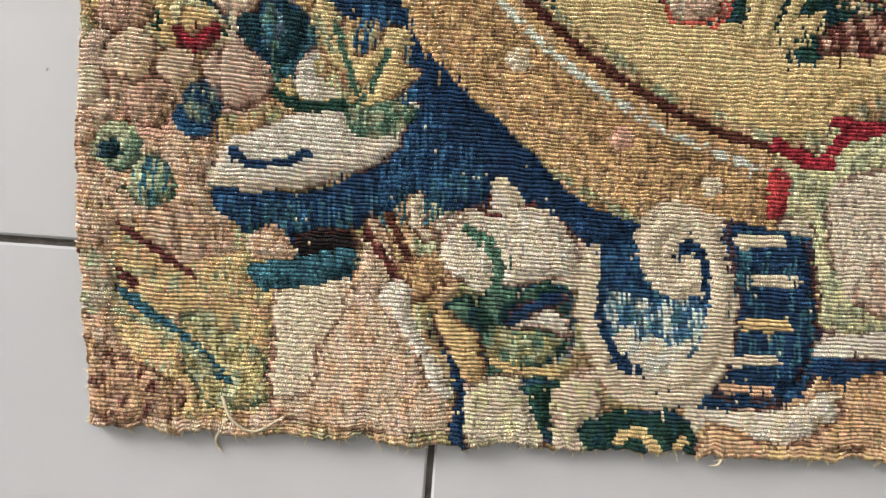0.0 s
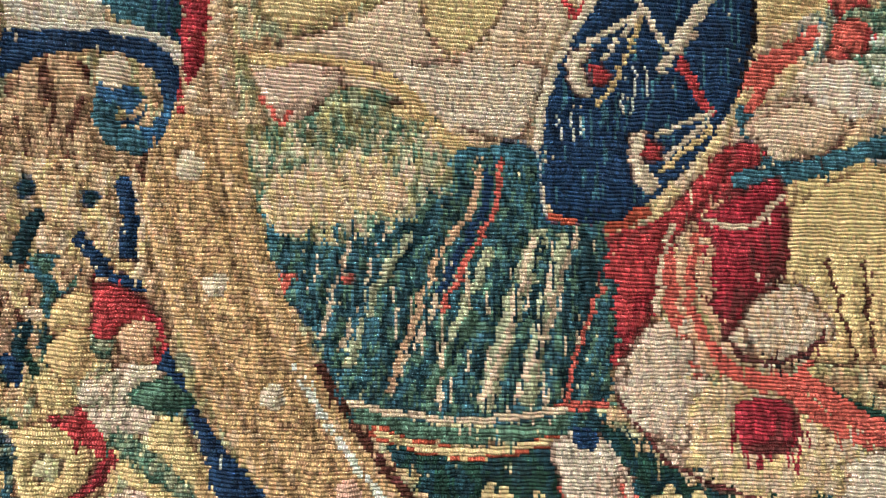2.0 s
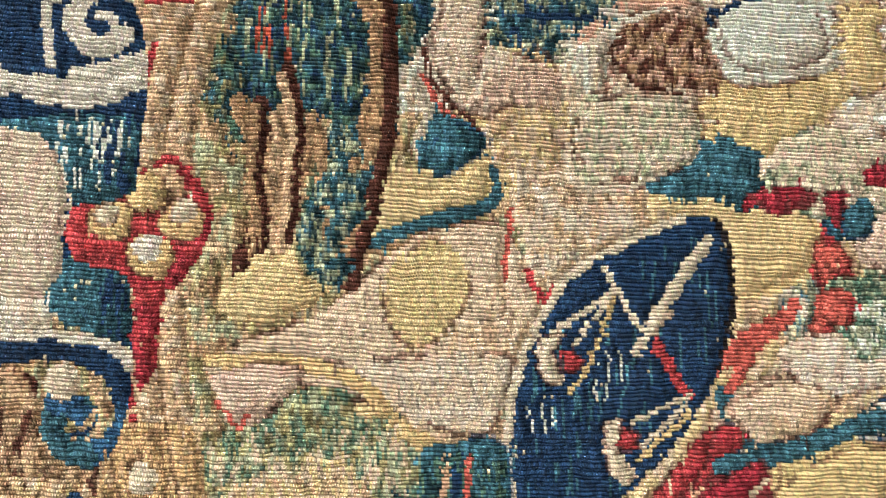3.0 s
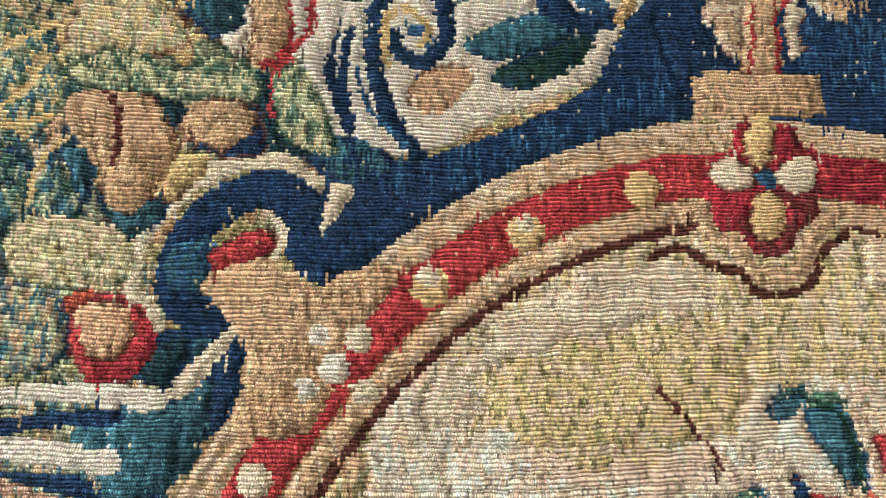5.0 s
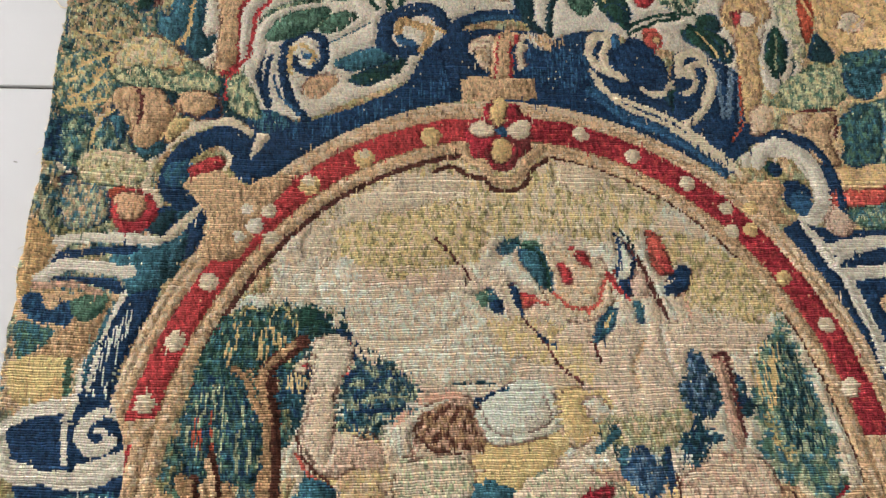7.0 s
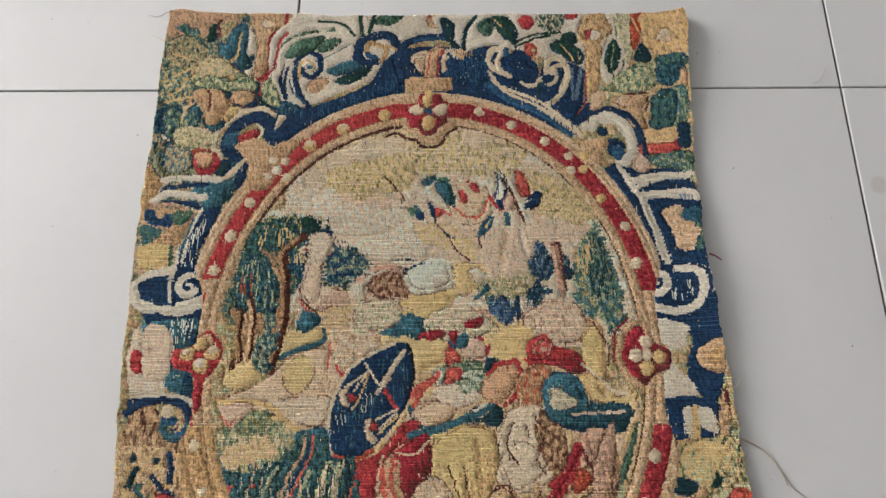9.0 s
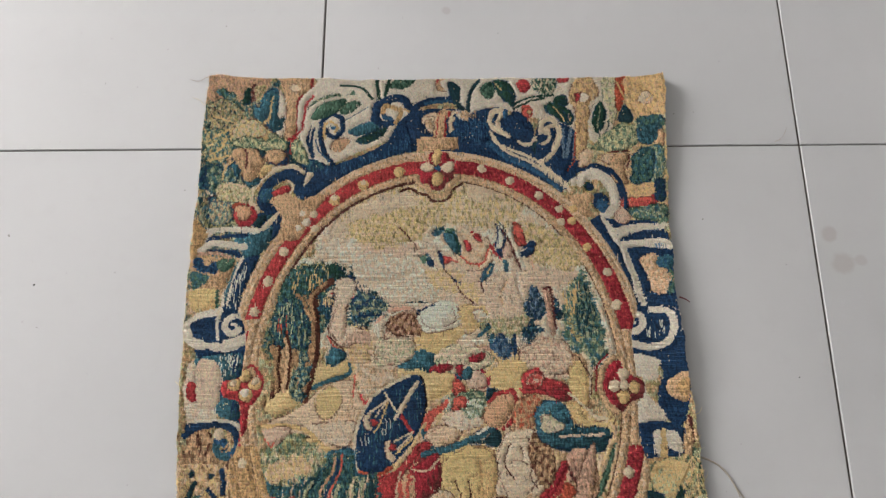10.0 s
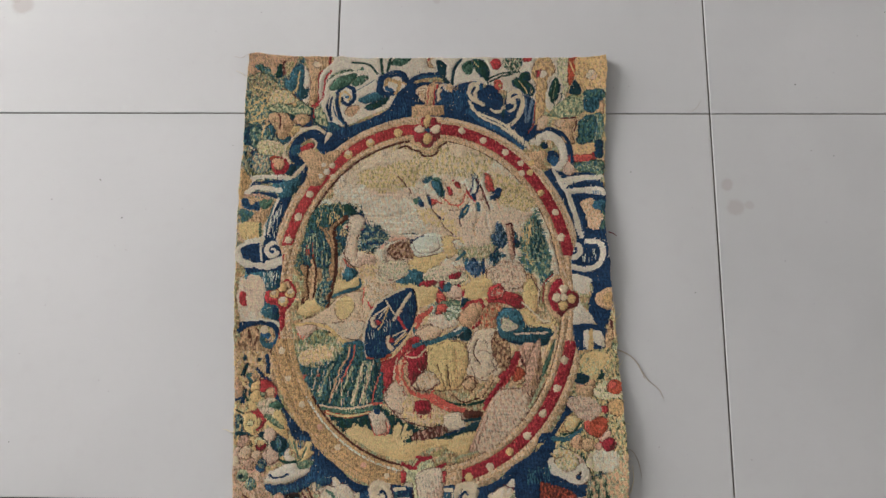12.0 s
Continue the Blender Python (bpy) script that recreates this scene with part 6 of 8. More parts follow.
patch("bird", "pinkgrey", [(227, 466), (233, 470), (239, 464), (236, 453), (227, 453)])
patch("wing", "coral", [(239, 497), (246, 494), (255, 473), (250, 469), (243, 480)])
band("wing", "maroon", 1.8, [(226, 489), (232, 478), (237, 464), (242, 450), (247, 439)])
patch("bird", "navy", [(256, 471), (264, 475), (266, 469), (263, 459), (258, 459)])
patch("bird", "navy", [(249, 462), (255, 464), (256, 456), (251, 453), (247, 455)])
band("bird", "cream", 1.6, [(255, 472), (262, 476), (267, 473)])
band("bird", "cream", 1.6, [(247, 461), (254, 465)])
patch("bird", "teal", [(210, 446), (215, 445), (213, 436), (204, 426), (199, 425), (205, 435)])
band("bird", "gold", 1.4, [(212, 443), (207, 434)])
patch("bird", "teal", [(227, 448), (231, 448), (232, 437), (228, 437)])
band("branch", "maroon", 1.6, [(157, 439), (170, 422), (178, 409), (190, 399)])
band("branch", "navy", 2.2, [(164, 430), (173, 423)])
band("branch", "maroon", 1.8, [(198, 425), (203, 412)])
band("branch", "tan", 2, [(224, 396), (223, 409), (231, 426)])
band("blossom", "cream", 4, [(251, 453), (256, 439)])
band("streak", "cream", 2.6, [(55, 424), (88, 425), (108, 432), (118, 436)])
band("streak", "white", 1.8, [(242, 435), (244, 419), (248, 404)])
band("ripple", "dteal", 1.8, [(112, 399), (122, 400)])
band("ripple", "dteal", 1.8, [(126, 400), (136, 400)])
patch("pond", "pale", [(119, 376), (136, 383), (152, 391), (172, 388), (174, 372), (143, 363), (127, 367)])
patch("ripple", "navy", [(126, 385), (136, 390), (145, 389), (136, 384)])
mottle("ground", "gold yellow dyellow", 3, [(175, 392), (193, 396), (205, 388), (196, 371), (181, 367), (174, 375)])
mottle("rock", "grey pale beige", 3, [(189, 388), (197, 392), (205, 383), (196, 375)])
mottle("foliage", "navy slate dteal", 3, [(252, 402), (262, 415), (269, 409), (270, 387), (260, 379), (252, 385)])
mottle("foliage", "navy dteal", 3, [(284, 400), (290, 394), (291, 383), (284, 383)])
band("trunk", "mauve", 6.5, [(275, 413), (277, 398), (279, 379), (282, 362)])
band("trunk", "maroon", 2.5, [(281, 415), (282, 400), (284, 378), (286, 367)])
band("trunk", "maroon", 3, [(273, 415), (281, 417)])
mottle("thicket", "sage green teal", 3, [(301, 413), (320, 439), (326, 417), (333, 383), (340, 362), (326, 350), (309, 364), (298, 387)])
hatch("thicket", "dteal", 60, 1.4, [(308, 417), (325, 417), (336, 362), (313, 362)])
hatch("thicket", "gold", 40, 1.2, [(296, 417), (314, 426), (313, 391), (295, 383)])


# field left
section("refine_field")
mottle("tree", "dteal teal green dgreen", 3, [(-39, 418), (-25, 437), (-4, 444), (21, 439), (28, 428), (22, 416), (11, 404), (-16, 407), (-29, 397), (-38, 401)])
mottle("tree", "dteal navy teal", 3, [(9, 404), (18, 411), (29, 412), (30, 395), (23, 381), (12, 385)])
hatch("tree", "gold", 26, 1.5, [(-34, 402), (-22, 435), (19, 437), (22, 418), (6, 408), (-16, 412)])
hatch("tree", "yellow", 14, 1.5, [(13, 404), (29, 412), (29, 393), (15, 395)])
mottle("tree", "dteal teal green navy", 3, [(-43, 369), (-34, 402), (-11, 403), (-2, 385), (2, 358), (-4, 340), (-22, 348), (-35, 343)])
hatch("tree", "rust", 10, 1.4, [(-40, 383), (-29, 393), (-25, 361), (-36, 356)])
hatch("tree", "sage", 34, 1.3, [(-40, 361), (-34, 397), (-6, 394), (0, 349)])
band("branch", "brown", 9, [(22, 425), (6, 413), (1, 403), (5, 385), (8, 363), (7, 336), (2, 309), (-2, 287)])
band("branch", "dtan", 4.5, [(17, 424), (4, 412), (-1, 402), (3, 385), (5, 362), (4, 336), (-1, 309), (-5, 287)])
band("branch", "dtan", 4.5, [(-16, 409), (-9, 401), (-4, 389), (3, 378)])
band("branch", "brown", 5, [(-35, 347), (-35, 321), (-32, 297)])
band("branch", "dtan", 4, [(-37, 345), (-37, 321), (-34, 297)])
band("branch", "brown", 5, [(-26, 359), (-22, 335), (-24, 300)])
band("branch", "tan", 3.5, [(-28, 357), (-24, 335), (-26, 300)])
band("branch", "dtan", 4, [(-14, 337), (-10, 304)])
mottle("tree", "teal sage dteal", 3, [(-10, 331), (-1, 335), (2, 314), (-4, 290), (-10, 287), (-13, 309)])
patch("bird", "grey", [(30, 415), (41, 426), (52, 422), (50, 410), (44, 401), (40, 387), (44, 372), (58, 369), (70, 362), (69, 349), (54, 351), (41, 346), (29, 354), (22, 369), (25, 391)])
mottle("bird", "grey beige pinkgrey", 3, [(30, 395), (41, 396), (42, 371), (38, 353), (29, 357), (24, 372)])
band("outline", "brown", 1.8, [(21, 370), (24, 359), (31, 351), (42, 341)])
spot("bird", "cream", 4, (22, 410))
spot("bird", "cream", 3, (28, 414))
spot("bird", "red", 1.4, (25, 411))
band("bird", "navy", 3.5, [(43, 432), (51, 427), (58, 414)])
band("bird", "cream", 2.4, [(51, 428), (56, 416), (60, 412)])
mottle("foliage", "teal dteal sage navy", 3, [(52, 407), (61, 416), (68, 411), (75, 412), (77, 406), (88, 402), (84, 395), (90, 389), (78, 386), (76, 379), (62, 378), (58, 371), (48, 379), (45, 387), (50, 399)])
band("foliage", "navy", 2, [(54, 392), (66, 402), (81, 405)])
band("foliage", "sage", 1.6, [(51, 386), (66, 392), (85, 391)])
band("foliage", "navy", 2, [(53, 383), (67, 384), (81, 384)])
mottle("rock", "mauve dtan brown", 3, [(94, 385), (105, 389), (119, 383), (129, 374), (128, 362), (115, 360), (99, 362), (90, 370)])
band("rock", "white", 2.4, [(86, 388), (96, 385), (107, 390)])
mottle("rock", "grey sage beige", 3, [(77, 351), (90, 356), (108, 358), (122, 351), (119, 335), (100, 326), (82, 330), (75, 338)])
band("rock", "cream", 2, [(81, 330), (95, 324), (109, 329)])
band("rock", "brown", 1.4, [(90, 370), (99, 361), (115, 359)])
mottle("ground", "beige dyellow tan", 3, [(54, 347), (72, 348), (73, 334), (59, 327), (48, 335)])
patch("pond", "pale", [(127, 386), (140, 395), (164, 393), (168, 376), (147, 369), (133, 373)])
band("ripple", "navy", 2.2, [(124, 389), (135, 393), (141, 397)])


# field middle
section("refine_field")
mottle("rock", "grey mauve beige", 3, [(241, 341), (263, 354), (292, 354), (302, 334), (294, 316), (265, 314), (244, 323)])
band("rock", "brown", 1.6, [(241, 345), (241, 316)])
mottle("foliage", "navy blue slate", 3, [(208, 352), (227, 359), (232, 341), (220, 333)])
mottle("blossom", "sage cream pinkgrey", 3, [(144, 334), (166, 349), (202, 342), (210, 326), (166, 316)])
patch("petal", "crimson", [(141, 323), (159, 327), (166, 322), (152, 316)])
patch("petal", "crimson", [(184, 334), (202, 340), (199, 330), (187, 328)])
patch("petal", "crimson", [(169, 324), (177, 326), (177, 313), (172, 313)])
patch("leaf", "teal", [(177, 319), (187, 323), (186, 311), (176, 309)])
mottle("ground", "yellow dyellow gold", 3, [(205, 319), (237, 331), (255, 326), (247, 304), (222, 297), (208, 309)])
patch("garment", "red", [(243, 311), (255, 320), (265, 320), (272, 306), (290, 302), (300, 294), (296, 284), (279, 288), (265, 298), (247, 297)])
mottle("garment", "pinkgrey red coral", 3, [(247, 306), (258, 316), (268, 311), (263, 300)])
patch("garment", "crimson", [(279, 297), (294, 295), (293, 284), (280, 287)])
patch("cloth", "dyellow", [(297, 316), (310, 330), (320, 305), (316, 277), (301, 288)])
band("cloth", "brown", 1.6, [(309, 334), (322, 311), (322, 291)])
band("edge", "cream", 2.6, [(296, 293), (310, 280), (320, 270)])
mottle("cloth", "gold dyellow yellow", 3, [(293, 283), (306, 277), (316, 263), (337, 263), (348, 270), (340, 255), (306, 258)])
patch("barrel", "pinktan", [(199, 262), (208, 283), (226, 294), (236, 287), (226, 264), (215, 255)])
band("hoop", "red", 5, [(235, 294), (238, 271), (222, 254)])
band("hoop", "red", 3.5, [(205, 283), (217, 292), (233, 295)])
mottle("neck", "dtan tan rust", 3, [(238, 286), (265, 291), (261, 264), (243, 252), (232, 262)])
patch("garment", "teal", [(257, 270), (268, 283), (289, 281), (299, 263), (305, 255), (337, 254), (340, 243), (305, 232), (270, 236), (260, 246)])
mottle("garment", "grey cream sage", 3, [(264, 266), (282, 270), (289, 254), (267, 248)])
band("trim", "pinkgrey", 3, [(284, 245), (333, 247)])
patch("leaf", "teal", [(275, 270), (289, 273), (295, 260), (286, 260)])
mottle("blossom", "cream pinkgrey white", 3, [(152, 266), (166, 273), (192, 271), (197, 257), (166, 253)])
mottle("leaf", "sage pale green", 3, [(176, 286), (201, 287), (197, 268), (180, 267)])
patch("petal", "coral", [(169, 289), (180, 289), (180, 278), (171, 278)])
patch("petal", "coral", [(167, 299), (174, 307), (181, 295)])
band("petal", "coral", 4.5, [(135, 253), (145, 269), (156, 279)])
band("stem", "teal", 6, [(132, 226), (159, 231), (187, 243), (209, 253)])
patch("rug", "beige", [(133, 247), (152, 255), (173, 253), (166, 239), (145, 235)])
band("highlight", "white", 3, [(192, 248), (204, 255)])
mottle("skirt", "dyellow beige sage", 3, [(-42, 203), (-22, 216), (-2, 226), (19, 227), (24, 213), (-1, 203), (-28, 194)])
mottle("skirt", "sage olive green", 3, [(-43, 215), (-23, 230), (-8, 238), (0, 228), (-22, 217), (-39, 205)])
band("ribbon", "pinktan", 3, [(34, 225), (31, 206), (19, 179), (12, 157), (6, 143)])
band("ribbon", "navy", 3, [(39, 219), (35, 202), (25, 185)])
band("ribbon", "coral", 3, [(42, 225), (40, 209), (32, 193)])
band("fold", "lime", 5, [(55, 196), (47, 162), (37, 143)])
band("fold", "lime", 4.5, [(69, 196), (64, 162), (57, 143)])
band("fold", "dteal", 4, [(62, 196), (56, 162), (48, 143)])
band("fold", "dteal", 5, [(78, 194), (82, 162), (79, 143)])
band("fold", "pinktan", 1.8, [(75, 176), (71, 144)])
patch("cloak", "red", [(83, 194), (107, 214), (127, 239), (125, 223), (111, 206), (98, 170), (85, 162)])
patch("tunic", "crimson", [(120, 205), (138, 219), (148, 216), (152, 196), (143, 188), (128, 172), (120, 193)])
band("cloak", "beige", 2.4, [(116, 201), (141, 205), (149, 218)])
band("cloak", "pinktan", 5, [(112, 196), (114, 176), (124, 156)])
band("cloak", "coral", 3, [(105, 196), (109, 170), (121, 152)])
mottle("cloth", "pinkgrey grey beige", 3, [(128, 169), (145, 188), (162, 182), (165, 166), (145, 159)])
patch("tunic", "dyellow", [(153, 217), (179, 232), (207, 229), (214, 202), (203, 169), (186, 161), (162, 162), (150, 192)])
band("fold", "brown", 1.4, [(167, 199), (174, 179), (180, 162)])
band("fold", "brown", 1.4, [(182, 199), (187, 162)])
band("fold", "ochre", 3, [(195, 219), (198, 172)])


# field lower
section("refine_field")
patch("cloth", "mauve", [(321, 238), (313, 227), (304, 204), (299, 179), (312, 162), (320, 195), (323, 221)])
mottle("cloth", "grey mauve beige", 3, [(257, 162), (295, 162), (307, 141), (286, 104), (256, 76), (227, 72), (236, 104), (248, 137)])
band("edge", "pinkgrey", 2, [(222, 72), (232, 104), (247, 137), (261, 162)])
band("sash", "crimson", 7, [(287, 212), (278, 195), (261, 170), (240, 141)])
patch("cloth", "rust", [(287, 195), (298, 191), (295, 179), (281, 174)])
band("shade", "brown", 2, [(190, 153), (207, 143), (232, 149)])
band("sash", "coral", 7, [(160, 153), (181, 140), (202, 132)])
mottle("cloth", "grey cream", 3, [(177, 124), (202, 124), (207, 108), (182, 100)])
band("shade", "navy", 3, [(182, 95), (207, 105)])
band("shade", "dteal", 4, [(207, 116), (232, 119)])
mottle("mane", "grey cream beige", 3, [(215, 203), (236, 220), (257, 203), (249, 187), (228, 178)])
band("curl", "brown", 1.5, [(207, 174), (215, 180), (225, 170), (219, 157)])
band("curl", "brown", 1.5, [(228, 237), (222, 216), (232, 199)])
band("curl", "brown", 1.5, [(257, 225), (250, 203), (257, 191)])


# border top
section("border_top")
patch("ground_white", "white", [(-19, 639), (-13, 655), (5, 667), (42, 673), (47, 666), (6, 653), (-11, 628), (-15, 612)])
band("column", "red", 3, [(-10, 671), (-19, 656), (-22, 625), (-32, 614), (-35, 591)])
mottle("leaf", "sage green lime", 3, [(-34, 606), (-24, 611), (-14, 591), (-12, 576), (-27, 581), (-33, 591)])
patch("leaf", "green", [(-12, 641), (-1, 658), (24, 667), (33, 663), (20, 648), (-3, 638)])
patch("leaf", "green", [(25, 649), (36, 662), (52, 661), (43, 650), (30, 644)])
band("scroll", "navy", 3.5, [(-7, 625), (-9, 607), (-6, 586)])
square("column", "tan", [(147, 644), (160, 644), (160, 609), (145, 609)])
band("column", "red", 1.6, [(149, 641), (147, 610)])
band("column", "red", 2.6, [(159, 642), (158, 610)])
square("frame_corner", "tan", [(123, 610), (174, 611), (175, 596), (123, 593)])
patch("curl", "cream", [(129, 639), (144, 640), (142, 620), (136, 622), (132, 629)])
patch("curl", "cream", [(163, 641), (171, 639), (167, 629), (169, 622), (163, 620)])
mottle("curl", "beige tan", 3, [(133, 635), (141, 636), (140, 626), (135, 627)])
patch("leaf", "dgreen", [(284, 649), (291, 658), (302, 652), (312, 639), (314, 628), (304, 632), (294, 641)])
band("leaf", "gold", 1.5, [(295, 654), (310, 632)])
spot("berry", "coral", 7, (262, 646))
spot("berry", "gold", 3, (264, 646))
band("stem", "dgreen", 3, [(245, 651), (265, 661), (284, 666)])
patch("leaf", "dgreen", [(227, 672), (237, 677), (247, 666), (245, 653), (236, 660)])
patch("ground_white", "white", [(337, 622), (344, 650), (355, 666), (365, 645), (358, 617), (343, 604)])
patch("leaf", "dgreen", [(344, 644), (355, 661), (361, 645), (356, 623), (348, 616), (343, 628)])
band("leaf", "sage", 1.5, [(354, 653), (349, 623)])
patch("scroll", "navy", [(234, 633), (248, 640), (261, 627), (270, 615), (266, 604), (250, 608), (237, 621)])
band("scroll", "cream", 6, [(214, 637), (220, 647), (228, 644), (224, 629), (229, 619), (237, 613)])
band("scroll", "blue", 7, [(213, 604), (234, 585), (260, 572), (282, 557), (300, 541)])
band("scroll", "cream", 3.6, [(216, 617), (222, 604), (244, 593), (266, 583), (287, 566), (306, 548)])
hatch("scroll", "cream", 40, 1.4, [(262, 584), (308, 551), (305, 541), (265, 574)])
band("scroll", "cream", 3.5, [(250, 605), (262, 600), (271, 611)])
patch("scroll", "navy", [(273, 603), (283, 608), (291, 595), (280, 582), (271, 587)])
band("scroll", "cream", 5.5, [(275, 576), (286, 583), (298, 600), (302, 619), (294, 627), (285, 624)])
band("scroll", "cream", 4.5, [(287, 621), (288, 608), (278, 601)])
band("scroll", "slate", 3, [(306, 622), (305, 584)])
band("scroll", "slate", 2.5, [(316, 616), (311, 590)])
band("scroll", "rust", 1.6, [(321, 617), (317, 579), (308, 566)])
mottle("fruit", "sage green lime", 3, [(349, 611), (370, 622), (397, 625), (401, 610), (389, 596), (365, 590), (352, 598)])
band("stem", "maroon", 2, [(360, 590), (386, 592)])
patch("flower", "beige", [(325, 590), (335, 595), (342, 588), (335, 573), (323, 571)])
patch("flower", "beige", [(355, 587), (369, 587), (362, 574), (351, 579)])
patch("flower", "tan", [(366, 584), (386, 588), (378, 570), (382, 549), (364, 551), (362, 569)])
mottle("leaf", "teal dteal green", 3, [(390, 584), (404, 596), (417, 591), (415, 570), (408, 551), (386, 549), (387, 567)])
mottle("leaf", "dteal teal", 3, [(398, 621), (421, 626), (419, 602), (402, 602)])
mottle("flower", "gold tan", 3, [(378, 544), (411, 546), (409, 531), (376, 529)])
patch("flower", "coral", [(374, 528), (408, 530), (404, 519), (372, 518)])
mottle("leaf", "green sage teal", 3, [(379, 513), (416, 518), (418, 501), (387, 504)])
band("scroll", "navy", 6, [(339, 571), (359, 567), (373, 549), (377, 527), (377, 509)])
band("scroll", "white", 10, [(323, 549), (329, 559), (342, 563), (358, 553), (365, 535), (364, 520), (355, 512)])
spot("scroll", "navy", 5, (335, 544))
patch("scroll", "blue", [(341, 523), (351, 529), (356, 519), (349, 510), (343, 514)])
patch("frame_corner", "tan", [(310, 531), (334, 536), (339, 528), (331, 519), (339, 504), (321, 509)])
spot("fruit", "pinkgrey", 8.5, (373, 506))
patch("panel", "navy", [(367, 474), (375, 483), (420, 485), (420, 475), (391, 475)])
band("band", "white", 6, [(366, 478), (375, 484), (398, 490), (422, 493)])
band("band", "white", 6, [(370, 466), (391, 472), (418, 473), (425, 464)])
band("band", "white", 5.5, [(353, 497), (361, 481), (370, 462), (373, 448), (379, 430), (383, 408), (391, 390)])
mottle("panel", "beige tan pinktan", 3, [(392, 453), (409, 455), (406, 444), (415, 437), (423, 421), (413, 408), (401, 410), (396, 430)])
mottle("panel", "blue teal", 3, [(409, 450), (422, 452), (421, 442), (410, 441)])
mottle("panel", "green teal", 3, [(421, 426), (423, 407), (416, 407)])


# lower border
section("lower_border")
mottle("scroll", "navy blue", 3, [(55, 11), (69, 12), (75, -4), (97, -4), (100, -18), (87, -27), (68, -28), (59, -13)])
mottle("scroll", "teal blue pale", 3, [(59, -5), (74, -6), (94, -6), (96, -22), (85, -29), (71, -30), (63, -21)])
mottle("scroll", "cream pale white", 3, [(63, -22), (69, -16), (74, -22), (80, -19), (85, -22), (91, -19), (90, -27), (85, -31), (71, -31)])
band("scroll", "cream", 8.5, [(80, 22), (74, 15), (76, 5), (83, -1), (90, 2), (91, 6)])
band("scroll", "cream", 9, [(80, 23), (89, 24), (96, 19), (101, 6), (101, -12), (97, -26), (89, -33)])
band("scroll", "navy", 3, [(85, 10), (86, 14), (91, 14), (94, 8), (95, 0)])
band("scroll", "cream", 5.5, [(89, -34), (77, -37), (66, -35), (57, -23), (53, -7), (53, 9)])
band("scroll", "navy", 3, [(57, 3), (58, -13), (63, -25), (73, -32)])
patch("block", "navy", [(101, 24), (127, 26), (133, 11), (137, -15), (127, -37), (102, -39), (107, -26), (108, -5)])
hatch("block", "teal", 50, 1.2, [(105, 23), (128, 25), (136, -24), (109, -26)])
band("step", "cream", 5, [(108, 17), (122, 18)])
band("step", "cream", 5, [(114, 3), (127, 4)])
band("step", "gold", 4.5, [(111, -13), (126, -12)])
band("step", "cream", 4.5, [(108, -26), (122, -25)])
band("step", "pinktan", 4, [(105, -36), (121, -36)])
band("leaf", "cream", 5, [(18, 32), (24, 27), (29, 20)])
mottle("leaf", "cream white grey", 3, [(-1, 11), (8, 19), (22, 23), (34, 22), (47, 13), (48, 1), (36, -2), (24, -5), (10, -4), (0, 1)])
band("leaf", "green", 4, [(9, 14), (17, 8), (20, -1), (17, -12)])
band("leaf", "maroon", 2, [(16, 27), (14, 21), (19, 20)])
patch("leaf", "cream", [(-13, 24), (-9, 26), (-8, 15), (-2, 12), (-8, 10), (-12, 15)])


# border lower east
section("border_lower_east")
mottle("flower", "gold yellow sage", 3, [(384, 204), (401, 211), (413, 196), (404, 179), (387, 183)])
patch("leaf", "dteal", [(375, 187), (396, 181), (387, 171), (373, 174)])
patch("flower", "tan", [(376, 163), (396, 171), (399, 154), (382, 146)])
mottle("flower", "pinkgrey mauve grey", 3, [(366, 150), (399, 150), (411, 130), (390, 117), (367, 130)])
patch("flower", "rust", [(394, 117), (415, 122), (418, 106), (406, 93), (393, 101)])
patch("flower", "crimson", [(412, 89), (426, 93), (426, 77), (413, 75)])
spot("flower", "pink", 5, (405, 81))
mottle("flower", "cream grey pale", 3, [(398, 69), (430, 73), (430, 49), (404, 45)])
mottle("leaf", "gold yellow lime", 3, [(357, 121), (373, 125), (381, 109), (364, 101), (355, 109)])
band("leaf", "dgreen", 3, [(354, 97), (369, 101), (381, 117)])
mottle("shell", "gold sage cream", 3, [(339, 61), (364, 69), (376, 57), (363, 45), (343, 49)])
band("shell", "white", 8, [(337, 53), (351, 41), (371, 31), (383, 41), (380, 53)])
spot("shell", "navy", 4, (375, 37))
mottle("leaf", "rust maroon brown", 3, [(322, 29), (342, 23), (362, 13), (330, 9)])
# field skirt
section("refine_field")
mottle("skirt", "teal dteal green", 3, [(-3, 136), (-20, 159), (-33, 177), (-40, 194), (-22, 199), (5, 205), (22, 222), (34, 226), (53, 227), (58, 204), (80, 206), (84, 185), (85, 136), (40, 130)])
mottle("skirt", "sage beige olive green", 3, [(-46, 224), (-32, 232), (-16, 228), (7, 237), (24, 230), (22, 214), (5, 201), (-14, 194), (-30, 197), (-43, 206)])
mottle("skirt", "beige dyellow tan", 3, [(-41, 211), (-16, 223), (4, 221), (9, 211), (-13, 201), (-34, 198)])
band("fold", "beige", 2, [(-7, 200), (-13, 184), (-19, 160)])
band("fold", "beige", 2, [(3, 201), (-4, 180), (-11, 156)])
band("fold", "beige", 2, [(-22, 193), (-23, 178)])
band("fold", "dteal", 4, [(17, 202), (4, 185), (-9, 172)])
band("fold", "sage", 4, [(10, 197), (-1, 176), (-8, 150)])
band("fold", "beige", 2.6, [(27, 186), (20, 170), (11, 151), (8, 141)])
band("fold", "sage", 4, [(40, 193), (31, 170), (22, 143)])
band("fold", "green", 5, [(35, 170), (27, 154), (21, 141)])
